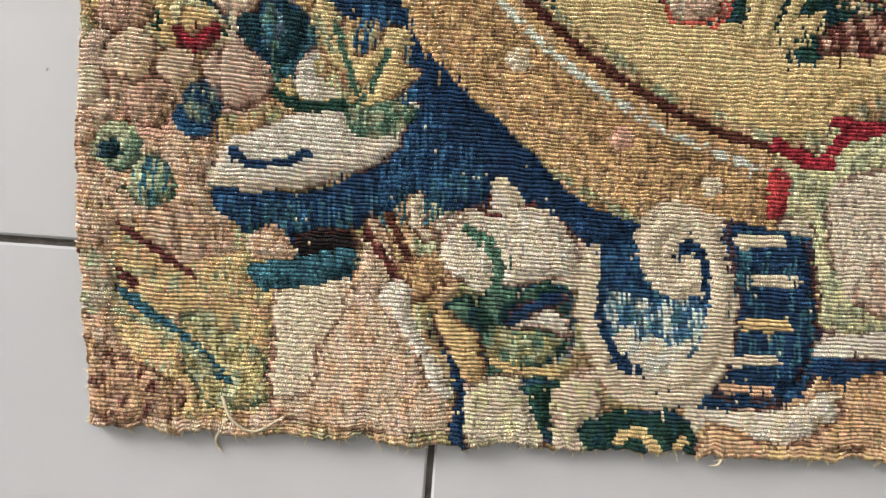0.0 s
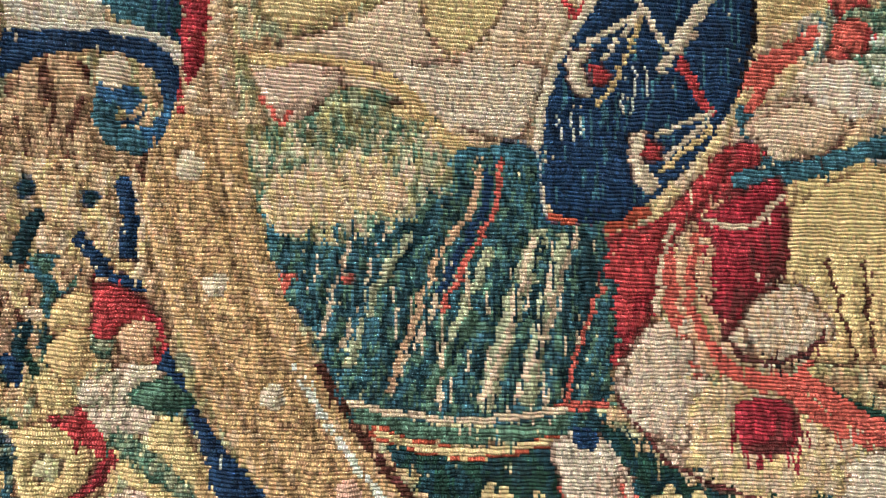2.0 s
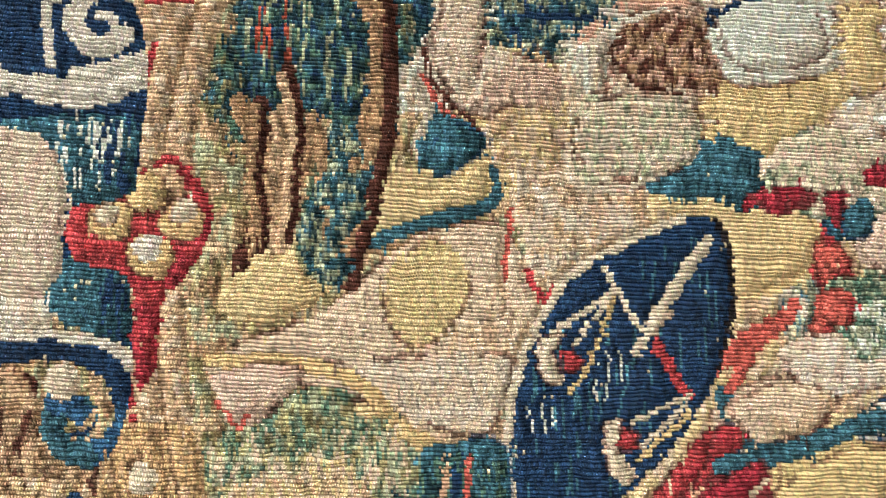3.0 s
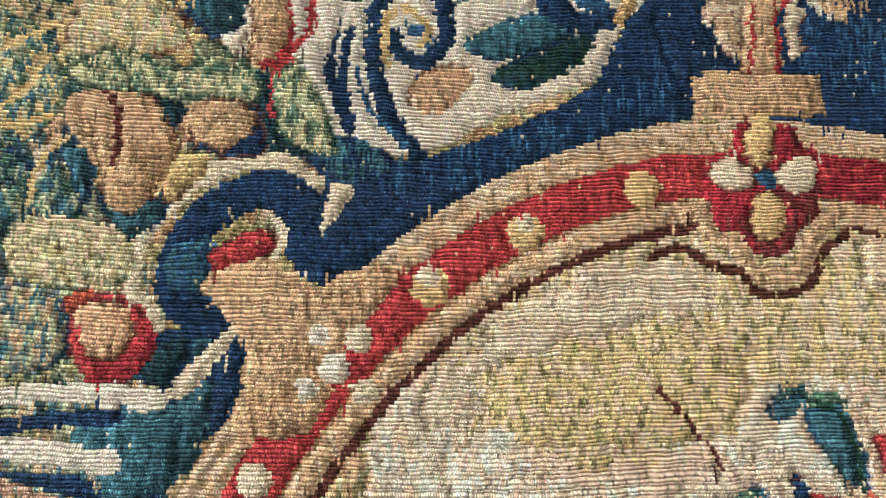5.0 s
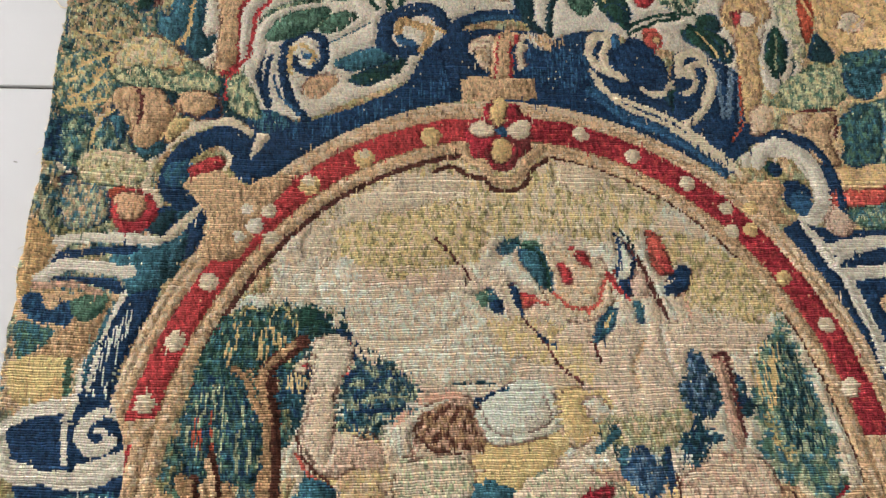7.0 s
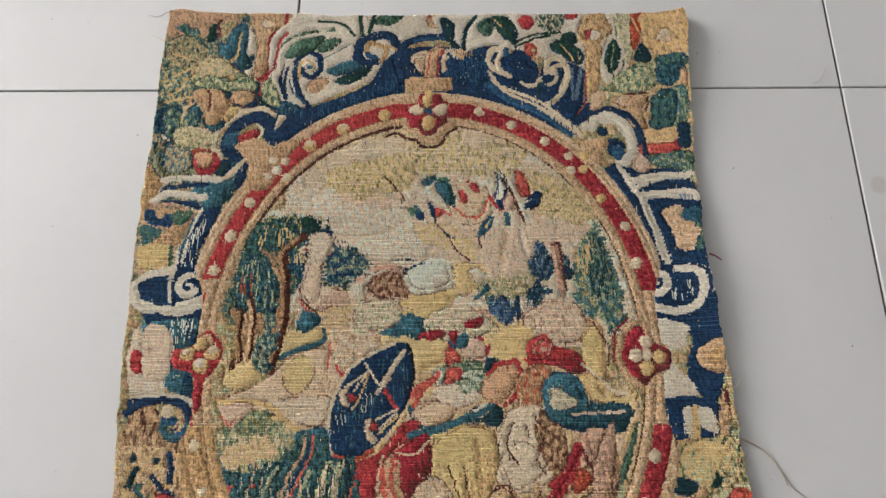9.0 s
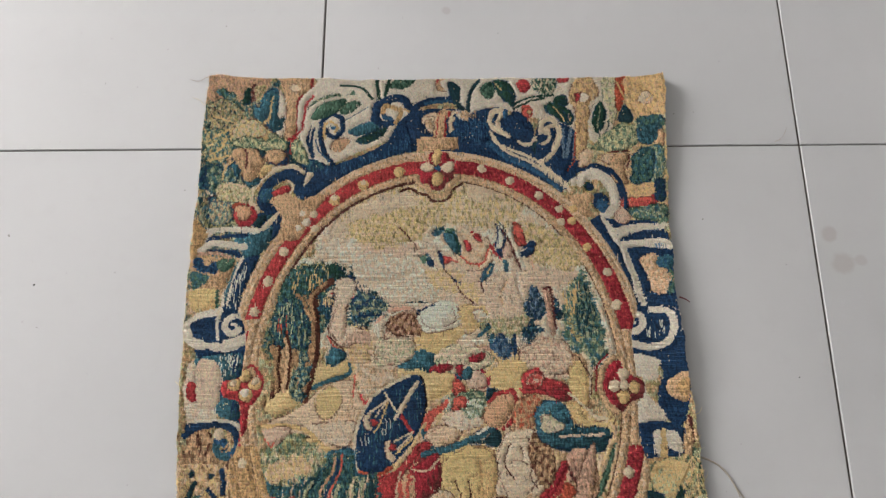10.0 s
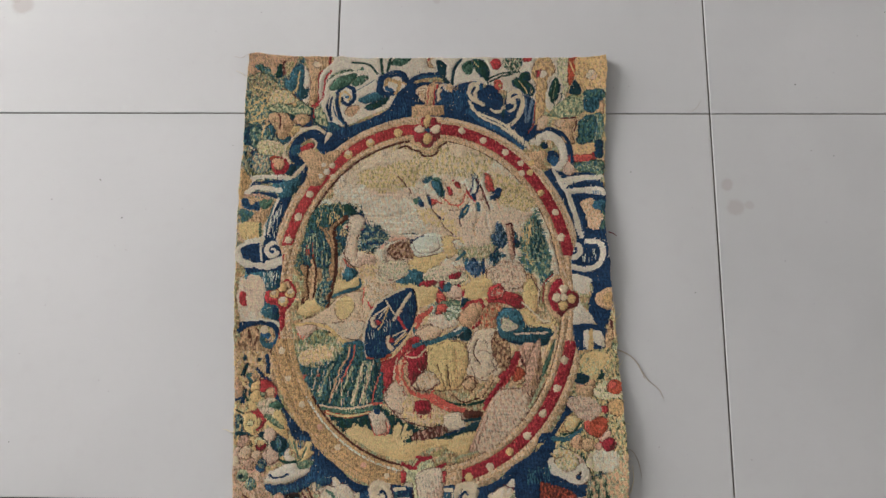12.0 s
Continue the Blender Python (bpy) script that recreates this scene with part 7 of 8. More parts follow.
band("fold", "sage", 7, [(58, 200), (49, 171), (42, 139)])
band("fold", "beige", 2.6, [(55, 198), (46, 155), (40, 141)])
band("fold", "sage", 7, [(68, 199), (61, 172), (57, 142)])
band("fold", "beige", 2.6, [(71, 201), (61, 164), (50, 137)])
band("fold", "dteal", 5, [(76, 199), (77, 173), (72, 144)])
hatch("skirt", "dteal", 70, 1.4, [(7, 181), (57, 200), (79, 201), (72, 140), (9, 141)])
hatch("skirt", "beige", 40, 1.1, [(7, 181), (57, 200), (79, 201), (72, 140), (9, 141)])
hatch("skirt", "teal", 50, 1.4, [(-34, 195), (22, 202), (7, 169), (-12, 152)])
band("ribbon", "pinktan", 2.6, [(35, 223), (32, 207), (21, 190), (14, 167), (7, 142)])
band("ribbon", "navy", 3, [(38, 223), (37, 209), (27, 188), (23, 179)])
band("ribbon", "coral", 2.2, [(42, 225), (41, 209), (31, 188), (24, 171)])
spot("fold", "coral", 2.6, (-31, 179))
spot("fold", "coral", 2, (-11, 181))
band("fold", "coral", 1.8, [(82, 183), (75, 164), (71, 141)])
band("fold", "coral", 3, [(68, 139), (86, 140)])
band("hem", "beige", 2.6, [(-7, 137), (9, 134), (40, 133), (70, 138)])
band("hem", "green", 5.5, [(-2, 132), (20, 128), (46, 128), (70, 133)])
band("hem", "rust", 4.5, [(2, 127), (21, 122), (44, 121), (68, 127)])
band("hem", "yellow", 2.6, [(3, 127), (21, 122), (44, 122), (68, 127)])
mottle("cloth", "grey beige pinkgrey", 3, [(92, 159), (106, 175), (119, 158), (118, 142), (114, 125), (96, 137)])
band("cloak", "beige", 2.4, [(107, 207), (103, 188), (103, 176)])
band("cloak", "coral", 3.5, [(117, 204), (115, 181), (124, 163), (139, 151)])
band("cloak", "pinktan", 3.5, [(122, 202), (122, 179), (131, 163)])
patch("tunic", "crimson", [(119, 211), (142, 226), (150, 223), (152, 191), (140, 182), (128, 167), (124, 200)])
band("cloak", "beige", 2.4, [(119, 210), (137, 209), (149, 221)])
mottle("cloth", "beige tan grey", 3, [(134, 173), (148, 189), (162, 185), (171, 171), (158, 160), (143, 159)])
band("outline", "maroon", 2, [(129, 167), (139, 159), (154, 160), (167, 168)])
band("outline", "coral", 3, [(139, 151), (154, 150), (163, 160)])
patch("cloth", "crimson", [(135, 142), (143, 145), (155, 144), (158, 137), (156, 128), (138, 127)])
patch("ground", "yellow", [(33, 99), (41, 105), (51, 100), (61, 105), (71, 98), (86, 93), (102, 90), (113, 83), (131, 82), (163, 89), (164, 81), (142, 75), (133, 64), (111, 61), (82, 67), (61, 79), (42, 90)])
band("grass", "yellow", 5, [(105, 90), (106, 106)])
band("grass", "yellow", 5, [(110, 89), (114, 107)])
band("grass", "yellow", 4.5, [(116, 87), (124, 98)])
band("grass", "yellow", 3, [(39, 98), (44, 109)])
band("grass", "yellow", 3, [(46, 97), (51, 106)])
mottle("ground", "dteal dgreen", 3, [(117, 83), (126, 92), (131, 86), (125, 82)])
mottle("shoe", "mauve maroon brown", 3, [(130, 92), (140, 100), (162, 103), (163, 91), (135, 87)])
patch("shoe", "grey", [(66, 126), (75, 129), (81, 123), (92, 111), (94, 101), (86, 95), (76, 96), (70, 110)])
band("outline", "coral", 1.4, [(70, 110), (76, 95), (86, 94), (94, 100), (93, 112)])
spot("stud", "navy", 4, (77, 128))


# refine border
section("refine_border")
band("scroll", "navy", 8, [(-134, 248), (-123, 256), (-104, 260), (-84, 258), (-74, 246), (-73, 236)])
band("scroll", "blue", 8, [(-74, 238), (-77, 229), (-87, 224)])
band("scroll", "teal", 8, [(-87, 224), (-95, 227), (-99, 235), (-98, 241)])
band("scroll", "blue", 7, [(-98, 241), (-94, 243), (-90, 238)])
band("scroll", "white", 3.2, [(-124, 263), (-103, 264), (-83, 262), (-74, 254)])
spot("scroll", "cream", 6, (-96, 249))
band("scroll", "tan", 2, [(-88, 248), (-84, 242), (-89, 233)])
patch("petal", "red", [(-98, 173), (-89, 174), (-77, 165), (-72, 157), (-73, 152), (-77, 159), (-84, 160), (-88, 156), (-96, 157)])
spot("fruit", "pinktan", 7.5, (-81, 155))
band("petal", "red", 2, [(-73, 157), (-72, 152), (-76, 148)])
# refine border
section("refine_border")
patch("scroll", "navy", [(356, 383), (394, 394), (426, 384), (420, 345), (384, 343), (353, 356)])
band("scroll", "white", 8, [(397, 389), (415, 385), (420, 368), (412, 351), (393, 345), (371, 350), (358, 362), (357, 375), (370, 384), (383, 382), (386, 371), (376, 363), (368, 367)])
band("scroll", "white", 3.5, [(368, 367), (370, 374), (377, 374)])
hatch("scroll", "pale", 10, 1.2, [(392, 376), (411, 376), (407, 358), (389, 358)])
patch("scroll", "navy", [(-139, 375), (-111, 386), (-101, 352), (-127, 357)])
patch("scroll", "navy", [(-105, 385), (-86, 388), (-68, 381), (-73, 365), (-84, 361), (-100, 359)])
band("scroll", "white", 7.5, [(-141, 365), (-134, 350), (-111, 349), (-86, 349), (-71, 359), (-68, 374), (-80, 384), (-94, 382), (-99, 371), (-90, 363), (-82, 368)])
band("scroll", "white", 3, [(-84, 368), (-87, 374), (-91, 374)])
band("scroll", "white", 4.5, [(-145, 369), (-135, 382), (-111, 386)])
band("scroll", "white", 3.6, [(-109, 385), (-106, 355)])
# refine border
section("refine_border")
mottle("leaf", "teal dteal sage green", 3, [(-139, 575), (-127, 578), (-115, 566), (-108, 575), (-98, 549), (-115, 548), (-131, 538)])
mottle("leaf", "sage olive dteal tan", 3, [(-143, 660), (-123, 669), (-101, 656), (-93, 638), (-112, 628), (-133, 625), (-142, 642)])
mottle("leaf", "green teal gold sage", 3, [(-146, 622), (-125, 627), (-110, 608), (-106, 596), (-121, 580), (-141, 584)])
band("leaf", "gold", 2.4, [(-140, 608), (-128, 617), (-114, 625)])
band("leaf", "gold", 2.4, [(-135, 591), (-122, 600), (-116, 612)])
band("leaf", "gold", 2.6, [(-138, 583), (-126, 586), (-112, 589)])
band("leaf", "gold", 2, [(-136, 645), (-122, 640), (-104, 634)])
band("leaf", "gold", 2.2, [(-117, 558), (-116, 569), (-107, 582)])
mottle("fruit", "dyellow sage beige", 3, [(-110, 620), (-104, 635), (-86, 639), (-70, 630), (-67, 618), (-82, 613), (-101, 611)])
mottle("fruit", "sage green lime", 3, [(-109, 608), (-91, 616), (-70, 608), (-53, 614), (-39, 604), (-47, 592), (-70, 596), (-89, 601), (-102, 601)])
patch("flower", "tan", [(-102, 596), (-81, 599), (-71, 589), (-67, 576), (-75, 562), (-81, 554), (-91, 558), (-94, 575)])
patch("flower", "tan", [(-64, 594), (-48, 597), (-39, 587), (-51, 578), (-62, 582)])
band("stem", "maroon", 3, [(-91, 597), (-88, 586), (-89, 573)])
patch("leaf", "teal", [(-83, 654), (-76, 657), (-71, 673), (-62, 681), (-54, 671), (-55, 647), (-48, 636), (-47, 626), (-58, 622), (-66, 633), (-71, 646), (-80, 646)])
band("leaf", "gold", 2.4, [(-61, 670), (-63, 652), (-67, 633)])
mottle("fruit", "sage beige lime olive", 3, [(-123, 548), (-106, 553), (-84, 547), (-81, 532), (-101, 527), (-121, 532)])
band("fruit", "beige", 2, [(-121, 547), (-106, 552), (-84, 546)])
patch("fruit", "red", [(-99, 520), (-86, 525), (-71, 511), (-76, 498), (-91, 497), (-99, 508)])
patch("fruit", "pinktan", [(-98, 521), (-84, 522), (-78, 513), (-84, 503), (-94, 506)])
mottle("leaf", "teal sage tan", 3, [(-129, 528), (-107, 526), (-100, 508), (-107, 500), (-125, 500)])


# over
section("over")
square("frame", "tan", [(127, 613), (174, 612), (169, 594), (125, 596)])
patch("jewel", "crimson", [(126, 576), (137, 581), (140, 592), (160, 591), (163, 586), (170, 574), (169, 562), (167, 553), (160, 551), (157, 544), (149, 540), (140, 542), (137, 549), (124, 551)])
band("frame", "tan", 6.5, [(116, 555), (123, 559), (125, 549), (136, 544), (142, 534), (151, 533), (161, 538), (165, 549), (177, 559)])
band("outline", "brown", 3.6, [(104, 540), (115, 543), (125, 537), (136, 534), (140, 528), (151, 526), (163, 531), (168, 542), (178, 549)])
patch("jewel_petal", "gold", [(142, 578), (143, 590), (149, 596), (154, 591), (152, 579), (147, 574)])
patch("jewel_petal", "cream", [(128, 575), (135, 578), (145, 573), (143, 567), (135, 565), (128, 568)])
patch("jewel_petal", "cream", [(153, 572), (161, 579), (168, 577), (169, 570), (161, 564), (154, 567)])
patch("jewel_petal", "gold", [(143, 562), (149, 565), (155, 561), (154, 551), (149, 546), (143, 547), (141, 554)])
spot("jewel_petal", "blue", 4, (149, 570))
spot("pearl", "gold", 7, (101, 565))
spot("pearl", "gold", 7, (57, 548))
spot("pearl", "cream", 3.5, (57, 551))
spot("pearl", "gold", 7, (23, 528))
spot("pearl", "cream", 4, (22, 532))
spot("pearl", "cream", 6, (-36, 463))
spot("pearl", "cream", 6, (-52, 426))
spot("pearl", "cream", 6, (-66, 389))
spot("pearl", "gold", 5.5, (327, 466))
spot("pearl", "cream", 5.5, (349, 435))
spot("pearl", "cream", 6, (357, 395))
spot("pearl", "cream", 5.5, (203, 569))
spot("pearl", "cream", 5.5, (237, 553))
spot("pearl", "cream", 5.5, (272, 533))
spot("pearl", "cream", 5, (296, 515))
spot("pearl", "cream", 5, (298, 499))
spot("pearl", "gold", 5, (311, 500))
spot("pearl", "gold", 5, (313, 515))
spot("pearl", "cream", 6, (358, 206))
spot("pearl", "cream", 6, (346, 164))
spot("pearl", "cream", 6, (324, 127))
spot("pearl", "cream", 6, (301, 95))
spot("pearl", "gold", 6, (275, 72))
spot("pearl", "cream", 6, (246, 50))
spot("pearl", "gold", 6, (215, 35))
spot("stud", "cream", 4.5, (-68, 216))
spot("stud", "cream", 4.5, (-56, 176))
spot("stud", "cream", 4.5, (-34, 138))
spot("stud", "pink", 4.5, (-6, 105))
spot("stud", "cream", 4.5, (22, 76))
spot("stud", "pink", 4.5, (61, 51))
spot("stud", "cream", 4, (95, 36))

# interlocking battings: thin upright runs of a neighbour's dye across the joins
for _ in range(5000):
    i, j = int(rng.integers(8, RIBS - 8)), int(rng.integers(6, COLS - 6))
    a, b = i + int(rng.integers(-2, 3)), j + int(rng.integers(-2, 3))
    run = int(rng.integers(1, 3))
    if PIECES[PIECE[i, j]] not in ("shield", "pearl", "stud", "jewel_petal"):
        COLOUR[i - run:i + run, j] = COLOUR[a, b]

# every bead takes the dye a little differently; long runs of one skein differ from the next
rise = np.repeat(rng.normal(size=(RIBS // 10, COLS)), 10, axis=0)
skein = np.repeat(rng.normal(size=(RIBS, COLS // 20)), 20, axis=1)
skein = (skein + np.roll(skein, 7, 1) + np.roll(skein, 13, 1)) / 2
tone = 1 + 0.16 * rng.normal(size=(RIBS, COLS)) + 0.04 * skein + 0.06 * rise + 0.07 * waves(GX, GY, 21, 26) + 0.19 * waves(GX * 1.3, GY * 0.8, 22, 5) + 0.08 * waves(GX, GY, 23, 11)
COLOUR = COLOUR * np.clip(tone, 0.55, 1.6)[..., None]
hue = rng.normal(size=(RIBS, COLS, 3)) * 0.035
COLOUR = COLOUR * (1 + hue)
grey = COLOUR @ np.array([0.25, 0.6, 0.15])
COLOUR = grey[..., None] + (COLOUR - grey[..., None]) * 0.68
worn = (rng.random((RIBS, COLS)) < 0.002 + 0.008 * (waves(GX, GY, 31, 40) > 0.5))
COLOUR[worn] = COLOUR[worn] * 0.45 + np.array(linear((205, 190, 160))) * 0.55
COLOUR = np.maximum(COLOUR, 0.002) ** 1.5 * DYE_STRENGTH
COLOUR = COLOUR / np.maximum(1, COLOUR.max(axis=-1, keepdims=True) / 0.86)

# relief: the cloth lies in low waves, lifts along its east edge, and swells inside each motif
swell = np.zeros((RIBS, COLS))
same = np.ones((RIBS, COLS), bool)
for s in (1, 2):
    for a, axis in ((s, 0), (-s, 0), (s, 1), (-s, 1)):
        same &= np.roll(PIECE, a, axis) == PIECE
    swell += same * 0.65
raised = np.isin(PIECE, [i for i, n in enumerate(PIECES) if n in ("pearl", "stud", "jewel_petal", "bowl", "shell", "step")])
swell += raised * 0.5
swell = (swell + np.roll(swell, 1, 0) + np.roll(swell, -1, 0) + np.roll(swell, 1, 1) + np.roll(swell, -1, 1)) / 5
SW = np.zeros(VX.shape)
SW[1::3, :-1] = swell
SW[2::3, :-1] = swell
SW[0:-1:3, :-1] = swell
SW[:, -1], SW[-1, :] = SW[:, -2], 0
inset = np.minimum(np.minimum(u, 1 - u) * 570, np.minimum(v, 1 - v) * 760)
VZ = 4.2 + waves(VX, VY, 11, 190) * 0.9 + waves(VX, VY, 12, 45) * 0.45 + waves(VX, VY, 13, 13) * 0.2 + SW
VZ += 9.0 * np.clip(1 - (1 - u) * 570 / 38, 0, 1) ** 1.6 * (0.8 + 0.5 * np.sin(VY / 47.0)) + 1.2 * np.clip(1 - inset / 12, 0, 1)
VZ[0::3, :] -= 0.65
beat = rng.normal(size=(RIBS + 1, COLS + 1))
VZ += np.repeat(beat, 3, axis=0)[:RIBS * 3 + 1] * 0.2
VZ = np.maximum(VZ, 2.4)
VERTS = np.stack([VX, VY, VZ], -1).reshape(-1, 3) / 1000

tapestry = tagged(new("tapestry"), "worn antique wool tapestry with oval medallion, flat on tiles", "tapestry")
NV = COLS + 1


def weave_part(name, beads):
    """The beads of one motif as a mesh of its own: three strips to each rib."""
    r, c = beads
    rows = (r[:, None] * 3 + np.arange(3)[None, :]).reshape(-1)
    cols = np.repeat(c, 3)
    a = rows * NV + cols
    quads = np.stack([a, a + 1, a + 1 + NV, a + NV], -1)
    used, back = np.unique(quads.reshape(-1), return_inverse=True)
    me = bpy.data.meshes.new(name)
    n = len(quads)
    me.vertices.add(len(used))
    me.vertices.foreach_set("co", VERTS[used].astype(np.float32).reshape(-1))
    me.loops.add(n * 4)
    me.loops.foreach_set("vertex_index", back.astype(np.int32))
    me.polygons.add(n)
    me.polygons.foreach_set("loop_start", np.arange(0, n * 4, 4, dtype=np.int32))
    me.polygons.foreach_set("loop_total", np.full(n, 4, dtype=np.int32))
    me.polygons.foreach_set("use_smooth", np.ones(n, bool))
    uv = me.uv_layers.new(name="weave")
    cu, rv = cols[:, None] + np.array([0, 1, 1, 0])[None, :], rows[:, None] / 3 + np.array([0, 0, 1, 1])[None, :] / 3
    uv.data.foreach_set("uv", np.stack([cu, rv], -1).astype(np.float32).reshape(-1))
    dye = me.attributes.new("dye", "FLOAT_COLOR", "CORNER")
    rgba = np.ones((n * 4, 4), np.float32)
    rgba[:, :3] = np.repeat(COLOUR[r, c], 12, axis=0)
    dye.data.foreach_set("color", rgba.reshape(-1))
    me.materials.append(WOOL)
    me.update()
    me.validate()
    ob = new(name, me)
    ob.parent = tapestry
    return ob


# stray flecks belong to the motif round them; each unbroken patch of weaving is a part of its own


def patches():
    tag = np.arange(RIBS * COLS).reshape(RIBS, COLS)
    while True:
        old = tag.copy()
        for axis in (0, 1):
            for step in (1, -1):
                other, mate = np.roll(tag, step, axis), np.roll(PIECE, step, axis)
                ok = (mate == PIECE) & (other < tag)
                if axis == 0:
                    ok[0 if step == 1 else -1, :] = False
                else:
                    ok[:, 0 if step == 1 else -1] = False
                tag = np.where(ok, other, tag)
        tag = tag.reshape(-1)[tag]
        tag = tag.reshape(-1)[tag]
        if (tag == old).all():
            return np.unique(tag, return_inverse=True)[1].reshape(RIBS, COLS)


for _ in range(6):
    tag = patches()
    small = np.bincount(tag.reshape(-1))[tag] < 90
    if not small.any():
        break
    for _ in range(14):
        PIECE = np.where(small, np.roll(PIECE, 1, 1), PIECE)
tag = patches()
WORDS = {"shield": "navy blue woven oval with cream strokes", "pearl": "small raised cream woven dot", "tree": "dark green woven tree with tan trunk", "frame_band": "red woven band",
         "bowl": "cream woven bowl", "scroll": "curling woven scroll", "fruit": "round woven fruit", "jewel": "red woven cartouche", "skirt": "green woven folds with pale stripes"}
order = np.argsort(tag.reshape(-1), kind="stable")
starts = np.searchsorted(tag.reshape(-1)[order], np.arange(tag.max() + 2))
for k in range(tag.max() + 1):
    cells = order[starts[k]:starts[k + 1]]
    name = PIECES[PIECE.reshape(-1)[cells[0]]]
    ob = weave_part(name, np.unravel_index(cells, (RIBS, COLS)))
    if name in WORDS:
        tagged(ob, WORDS[name])

# the turned edge of the cloth, down to the floor
rim = [(0, j) for j in range(COLS)] + [(i, COLS) for i in range(RIBS * 3)] + [(RIBS * 3, j) for j in range(COLS, 0, -1)] + [(i, 0) for i in range(RIBS * 3, 0, -1)]
rv, rf, rc = [], [], []
mid = np.array([0.149, 0.318, 0])
for i, j in rim:
    p = VERTS[i * NV + j]
    out = np.array([0.0007 * (1 if j == COLS else -1 if j == 0 else 0), 0.0007 * (1 if i == RIBS * 3 else -1 if i == 0 else 0), 0])
    low = 0.0004 if j == COLS else max(p[2] - 0.0042, 0.0004)
    rv += [p, p + out - np.array([0, 0, (p[2] - low) * 0.4]), np.array([p[0], p[1], low]) + out * 0.4]
    c = COLOUR[min(i // 3, RIBS - 1), min(j, COLS - 1)]
    rc.append(np.array(linear((206, 176, 110))) * rng.uniform(0.7, 1.1) if j == 0 else c * 0.6 + np.array(linear((170, 140, 95))) * 0.4)
n = len(rim)
for k in range(n):
    m = (k + 1) % n
    rf += [(k * 3, k * 3 + 1, m * 3 + 1, m * 3), (k * 3 + 1, k * 3 + 2, m * 3 + 2, m * 3 + 1)]
me = mesh_from("edge_binding", rv, rf, WOOL, True)
q = np.arange(len(rf))
corner = np.array([(0, 0), (0, 1), (1, 1), (1, 0)])
uvs = np.stack([(q // 2)[:, None] + corner[None, :, 0], (q % 2)[:, None] + corner[None, :, 1]], -1)
me.uv_layers.new(name="weave").data.foreach_set("uv", uvs.astype(np.float32).reshape(-1))
rgba = np.ones((len(rf) * 4, 4), np.float32)
rgba[:, :3] = np.repeat(np.array(rc), 8, axis=0)
me.attributes.new("dye", "FLOAT_COLOR", "CORNER").data.foreach_set("color", rgba.reshape(-1))
edge = new("edge_binding", me)
edge.parent = tapestry
tagged(edge, "pale yellow turned edge of coarse yarn")


# ---- loose ends ----
def yarn(points, radius, sides=5, taper=0.5):
    """A bent yarn as rings round a line."""
    p = [Vector(q) for q in points]
    verts, faces = [], []
    for i, c in enumerate(p):
        d = (p[min(i + 1, len(p) - 1)] - p[max(i - 1, 0)]).normalized()
        a = d.cross(Vector((0, 0, 1)) if abs(d.z) < 0.9 else Vector((1, 0, 0))).normalized()
        b = d.cross(a)
        r = radius * (1 - taper * i / (len(p) - 1))
        verts += [c + a * (r * math.cos(t)) + b * (r * math.sin(t)) for t in [k * 2 * math.pi / sides for k in range(sides)]]
    for i in range(len(p) - 1):
        faces += [(i * sides + k, i * sides + (k + 1) % sides, (i + 1) * sides + (k + 1) % sides, (i + 1) * sides + k) for k in range(sides)]
    return verts, faces


def smooth_path(points, n=6):
    state["flip"] = False
    p = np.array(points, float)
    q = np.vstack([2 * p[0] - p[1], p, 2 * p[-1] - p[-2]])
    out = []
    for i in range(1, len(q) - 2):
        a, b, c, d = q[i - 1:i + 3]
        for s in np.linspace(0, 1, n + 1)[:-1]:
            out.append(b + 0.5 * s * (c - a + s * (2 * a - 5 * b + 4 * c - d + s * (3 * (b - c) + d - a))))
    return out + [p[-1]]


LOOSE, GREYYARN, REDYARN = spun("loose_wool", (0.66, 0.56, 0.38)), spun("grey_yarn", (0.36, 0.31, 0.25)), spun("red_yarn", (0.16, 0.02, 0.03))


def loose_thread(points, radius, material, label):
    v, f = yarn(smooth_path([(x / 1000, y / 1000, z / 1000) for x, y, z in points]), radius / 1000)
    ob = new("loose_thread", mesh_from("loose_thread", v, f, material, True))
    ob.parent = tapestry
    tagged(ob, label)


loose_thread([(438, 222, 5), (447, 219, 3), (459, 212, 1.6), (468, 201, 1.6), (474, 188, 2.2), (477, 180, 1.4)], 1.2, GREYYARN, "frayed grey yarn end on the tile")
loose_thread([(470, 197, 1), (482, 178, 1), (493, 169, 1.1), (500, 161, 0.8), (504, 150, 0.7)], 0.75, GREYYARN, "thin grey yarn end on the tile")
loose_thread([(440, 76, 6), (453, 76, 2), (461, 64, 1), (465, 50, 1.3), (467, 36, 0.7)], 0.7, GREYYARN, "thin grey yarn end on the tile")
loose_thread([(443, 12, 6), (450, 18, 1.2), (455, 36, 1), (454, 54, 0.7)], 0.8, LOOSE, "pale yarn end on the tile")
loose_thread([(430, 403, 9), (437, 401, 7), (443, 398, 4)], 1.0, REDYARN, "short dark red yarn end")
loose_thread([(436, 268, 9), (441, 271, 7), (444, 277, 6)], 0.6, LOOSE, "short pale yarn end")
loose_thread([(-142, 700, 5), (-150, 700, 3), (-159, 696, 1), (-171, 699, 0.6)], 0.5, GREYYARN, "thin grey yarn end on the tile")
loose_thread([(-140, 660, 6), (-150, 662, 3), (-156, 669, 1), (-166, 673, 0.6)], 0.5, LOOSE, "thin pale yarn end on the tile")
loose_thread([(-131, 98, 5), (-138, 97, 3), (-145, 100, 0.9), (-150, 101, 0.6)], 0.9, LOOSE, "pale yarn end on the tile")
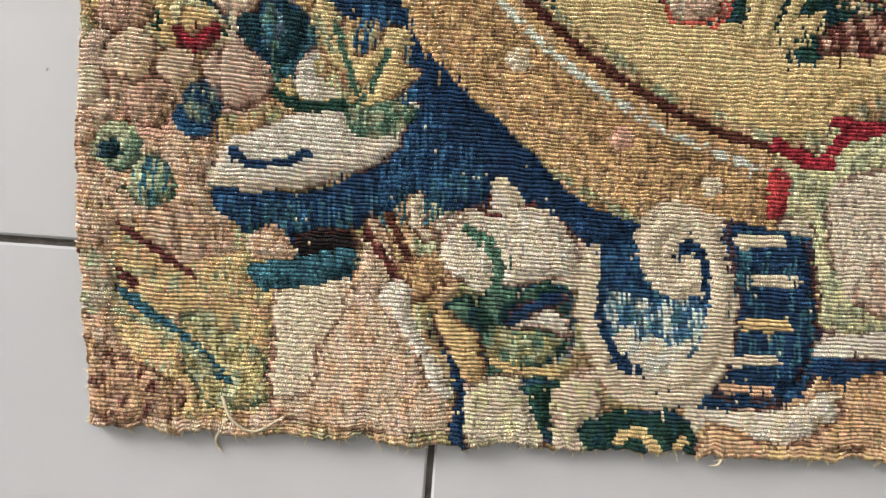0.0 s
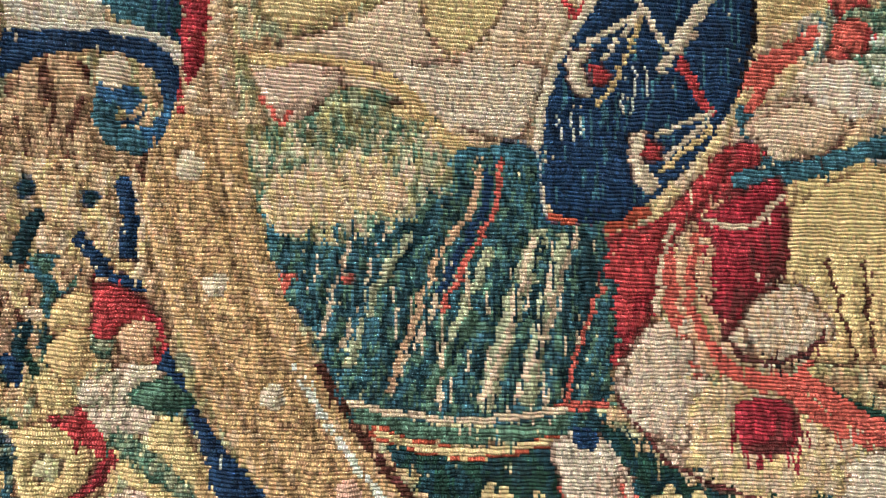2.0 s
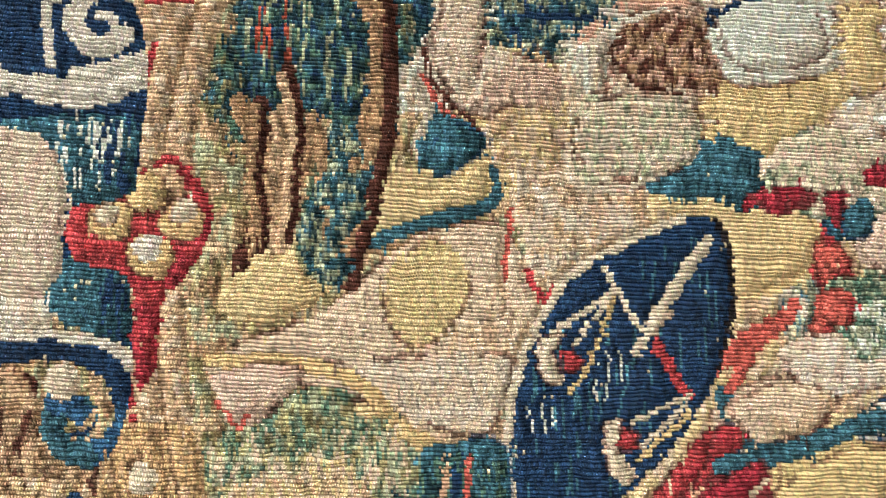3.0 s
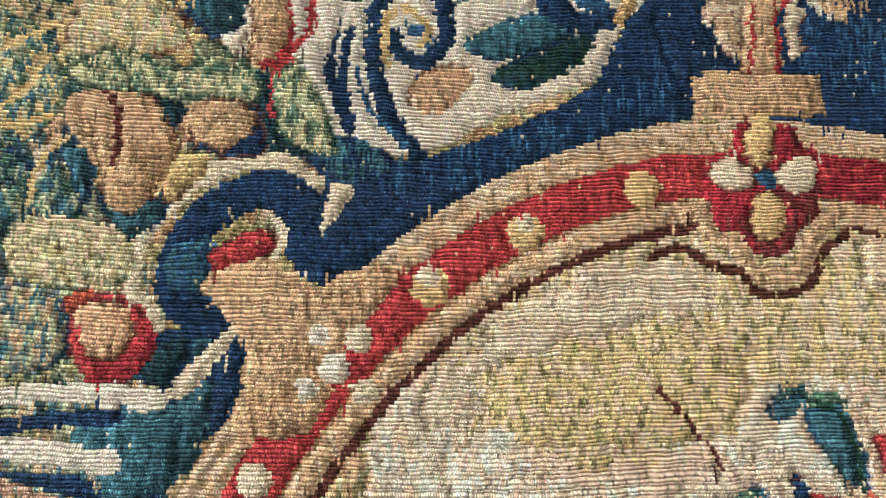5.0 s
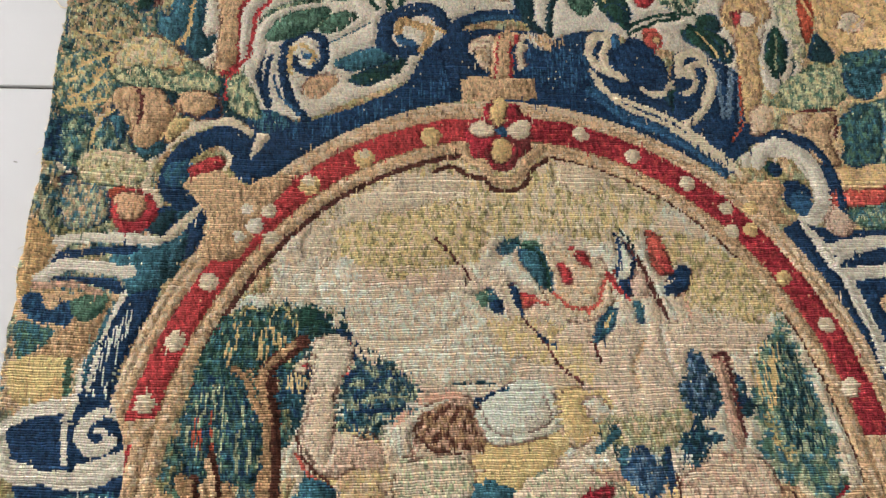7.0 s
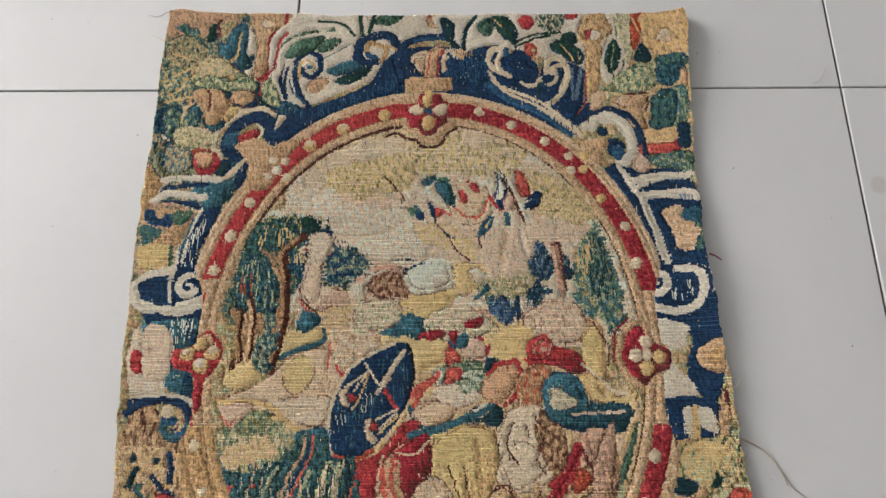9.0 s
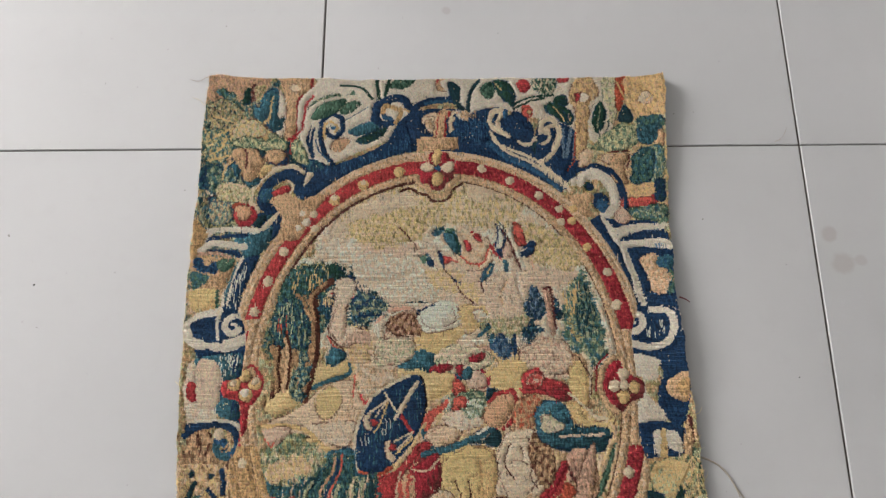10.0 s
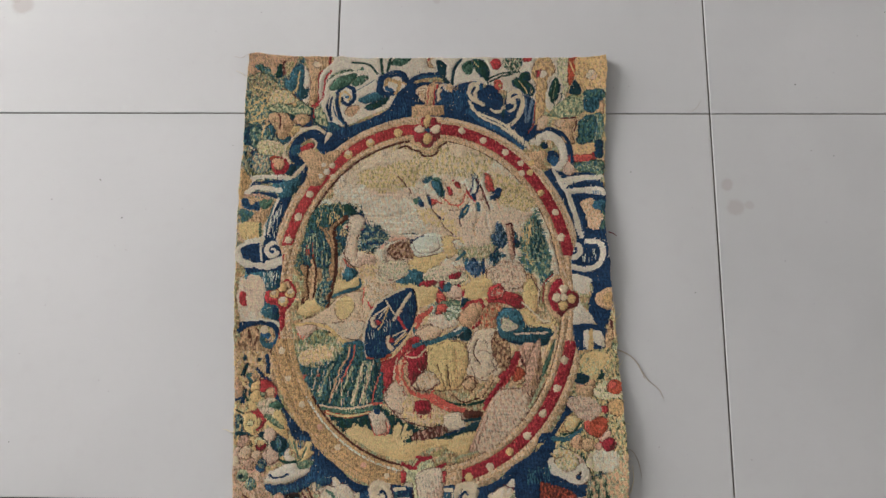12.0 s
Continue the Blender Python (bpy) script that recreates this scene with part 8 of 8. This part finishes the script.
loose_thread([(-140, 306, 5), (-147, 305, 2), (-152, 309, 0.8)], 0.7, LOOSE, "pale yarn end on the tile")
loose_thread([(-72, -58, 5), (-75, -64, 4), (-76, -68, 1), (-74, -71, 0.8)], 0.8, LOOSE, "pale yarn end on the tile")
loose_thread([(-74, -50, 6), (-70, -58, 6.5), (-62, -62, 5.5), (-52, -56, 5.6)], 0.7, LOOSE, "pale loose yarn lying on the weave")

# frayed nap along the cut edges
fv, ff = [], []


def tuft(x, y, dx, dy, length, radius):
    z = 3.2 + rng.uniform(-0.8, 1.4)
    bend = rng.normal(size=2) * length * 0.3
    pts = [(x - dx * 1.5, y - dy * 1.5, z), (x + dx * length * 0.5, y + dy * length * 0.5, z * 0.8), (x + dx * length + bend[0], y + dy * length + bend[1], max(0.5, z * rng.uniform(0.15, 0.6)))]
    a, b = yarn([(p[0] / 1000, p[1] / 1000, p[2] / 1000) for p in smooth_path(pts, 3)], radius / 1000, 4, 0.7)
    s = len(fv)
    fv.extend(a)
    ff.extend(tuple(s + k for k in q) for q in b)


for _ in range(520):
    j = int(rng.integers(COLS))
    tuft(VX[0, j], VY[0, j], rng.normal() * 0.4, -1, abs(rng.normal()) * 1.3 + 0.5, rng.uniform(0.3, 0.75))
for _ in range(330):
    i = int(rng.integers(RIBS * 3))
    tuft(VX[i, 0], VY[i, 0], -1, rng.normal() * 0.5, abs(rng.normal()) * 1.5 + 0.5, rng.uniform(0.25, 0.6))
for _ in range(420):
    i = int(rng.integers(RIBS * 3) * (0.5 if rng.random() < 0.6 else 1))
    tuft(VX[i, COLS], VY[i, COLS], 1, rng.normal() * 0.6, abs(rng.normal()) * 2.2 + 0.5, rng.uniform(0.25, 0.6))
for _ in range(260):
    j = int(rng.integers(COLS))
    tuft(VX[-1, j], VY[-1, j], rng.normal() * 0.5, 1, abs(rng.normal()) * 1.4 + 0.4, rng.uniform(0.2, 0.45))
fray = new("frayed_edge", mesh_from("frayed_edge", fv, ff, LOOSE, True))
fray.parent = tapestry
tagged(fray, "short pale frayed yarn ends along the cloth's edge", kind="stuff")

# a hair and crumbs on the tiles
hv, hf = yarn(smooth_path([(0.569, 0.604, 0.0008), (0.576, 0.607, 0.0012), (0.582, 0.614, 0.0016), (0.587, 0.624, 0.0008)]), 0.0004)
tagged(new("lint", mesh_from("lint", hv, hf, GREYYARN, True)), "thin curved grey bit of lint on the tile", "lint")
CRUMB = spun("dark_crumb", (0.05, 0.04, 0.035))
for x, y, s in ((-0.332, 0.425, 1.2), (0.739, 0.650, 1.1), (0.79, 0.53, 0.8), (-0.47, 0.08, 0.8), (0.56, 0.31, 0.8), (0.70, 0.36, 0.7)):
    bm = bmesh.new()
    bmesh.ops.create_icosphere(bm, subdivisions=2, radius=s / 1000)
    for w in bm.verts:
        w.co *= 1 + 0.35 * noise.noise(w.co * 2500 + Vector((x * 50, y * 50, 0)))
        w.co.z = w.co.z * 0.55 + s * 0.00045
    me = bpy.data.meshes.new("crumb")
    bm.to_mesh(me)
    me.materials.append(CRUMB)
    ob = tagged(new("crumb", me), "tiny dark crumb of dirt on the pale tile", "crumb", group="crumbs on the floor")
    ob.location = (x, y, 0)
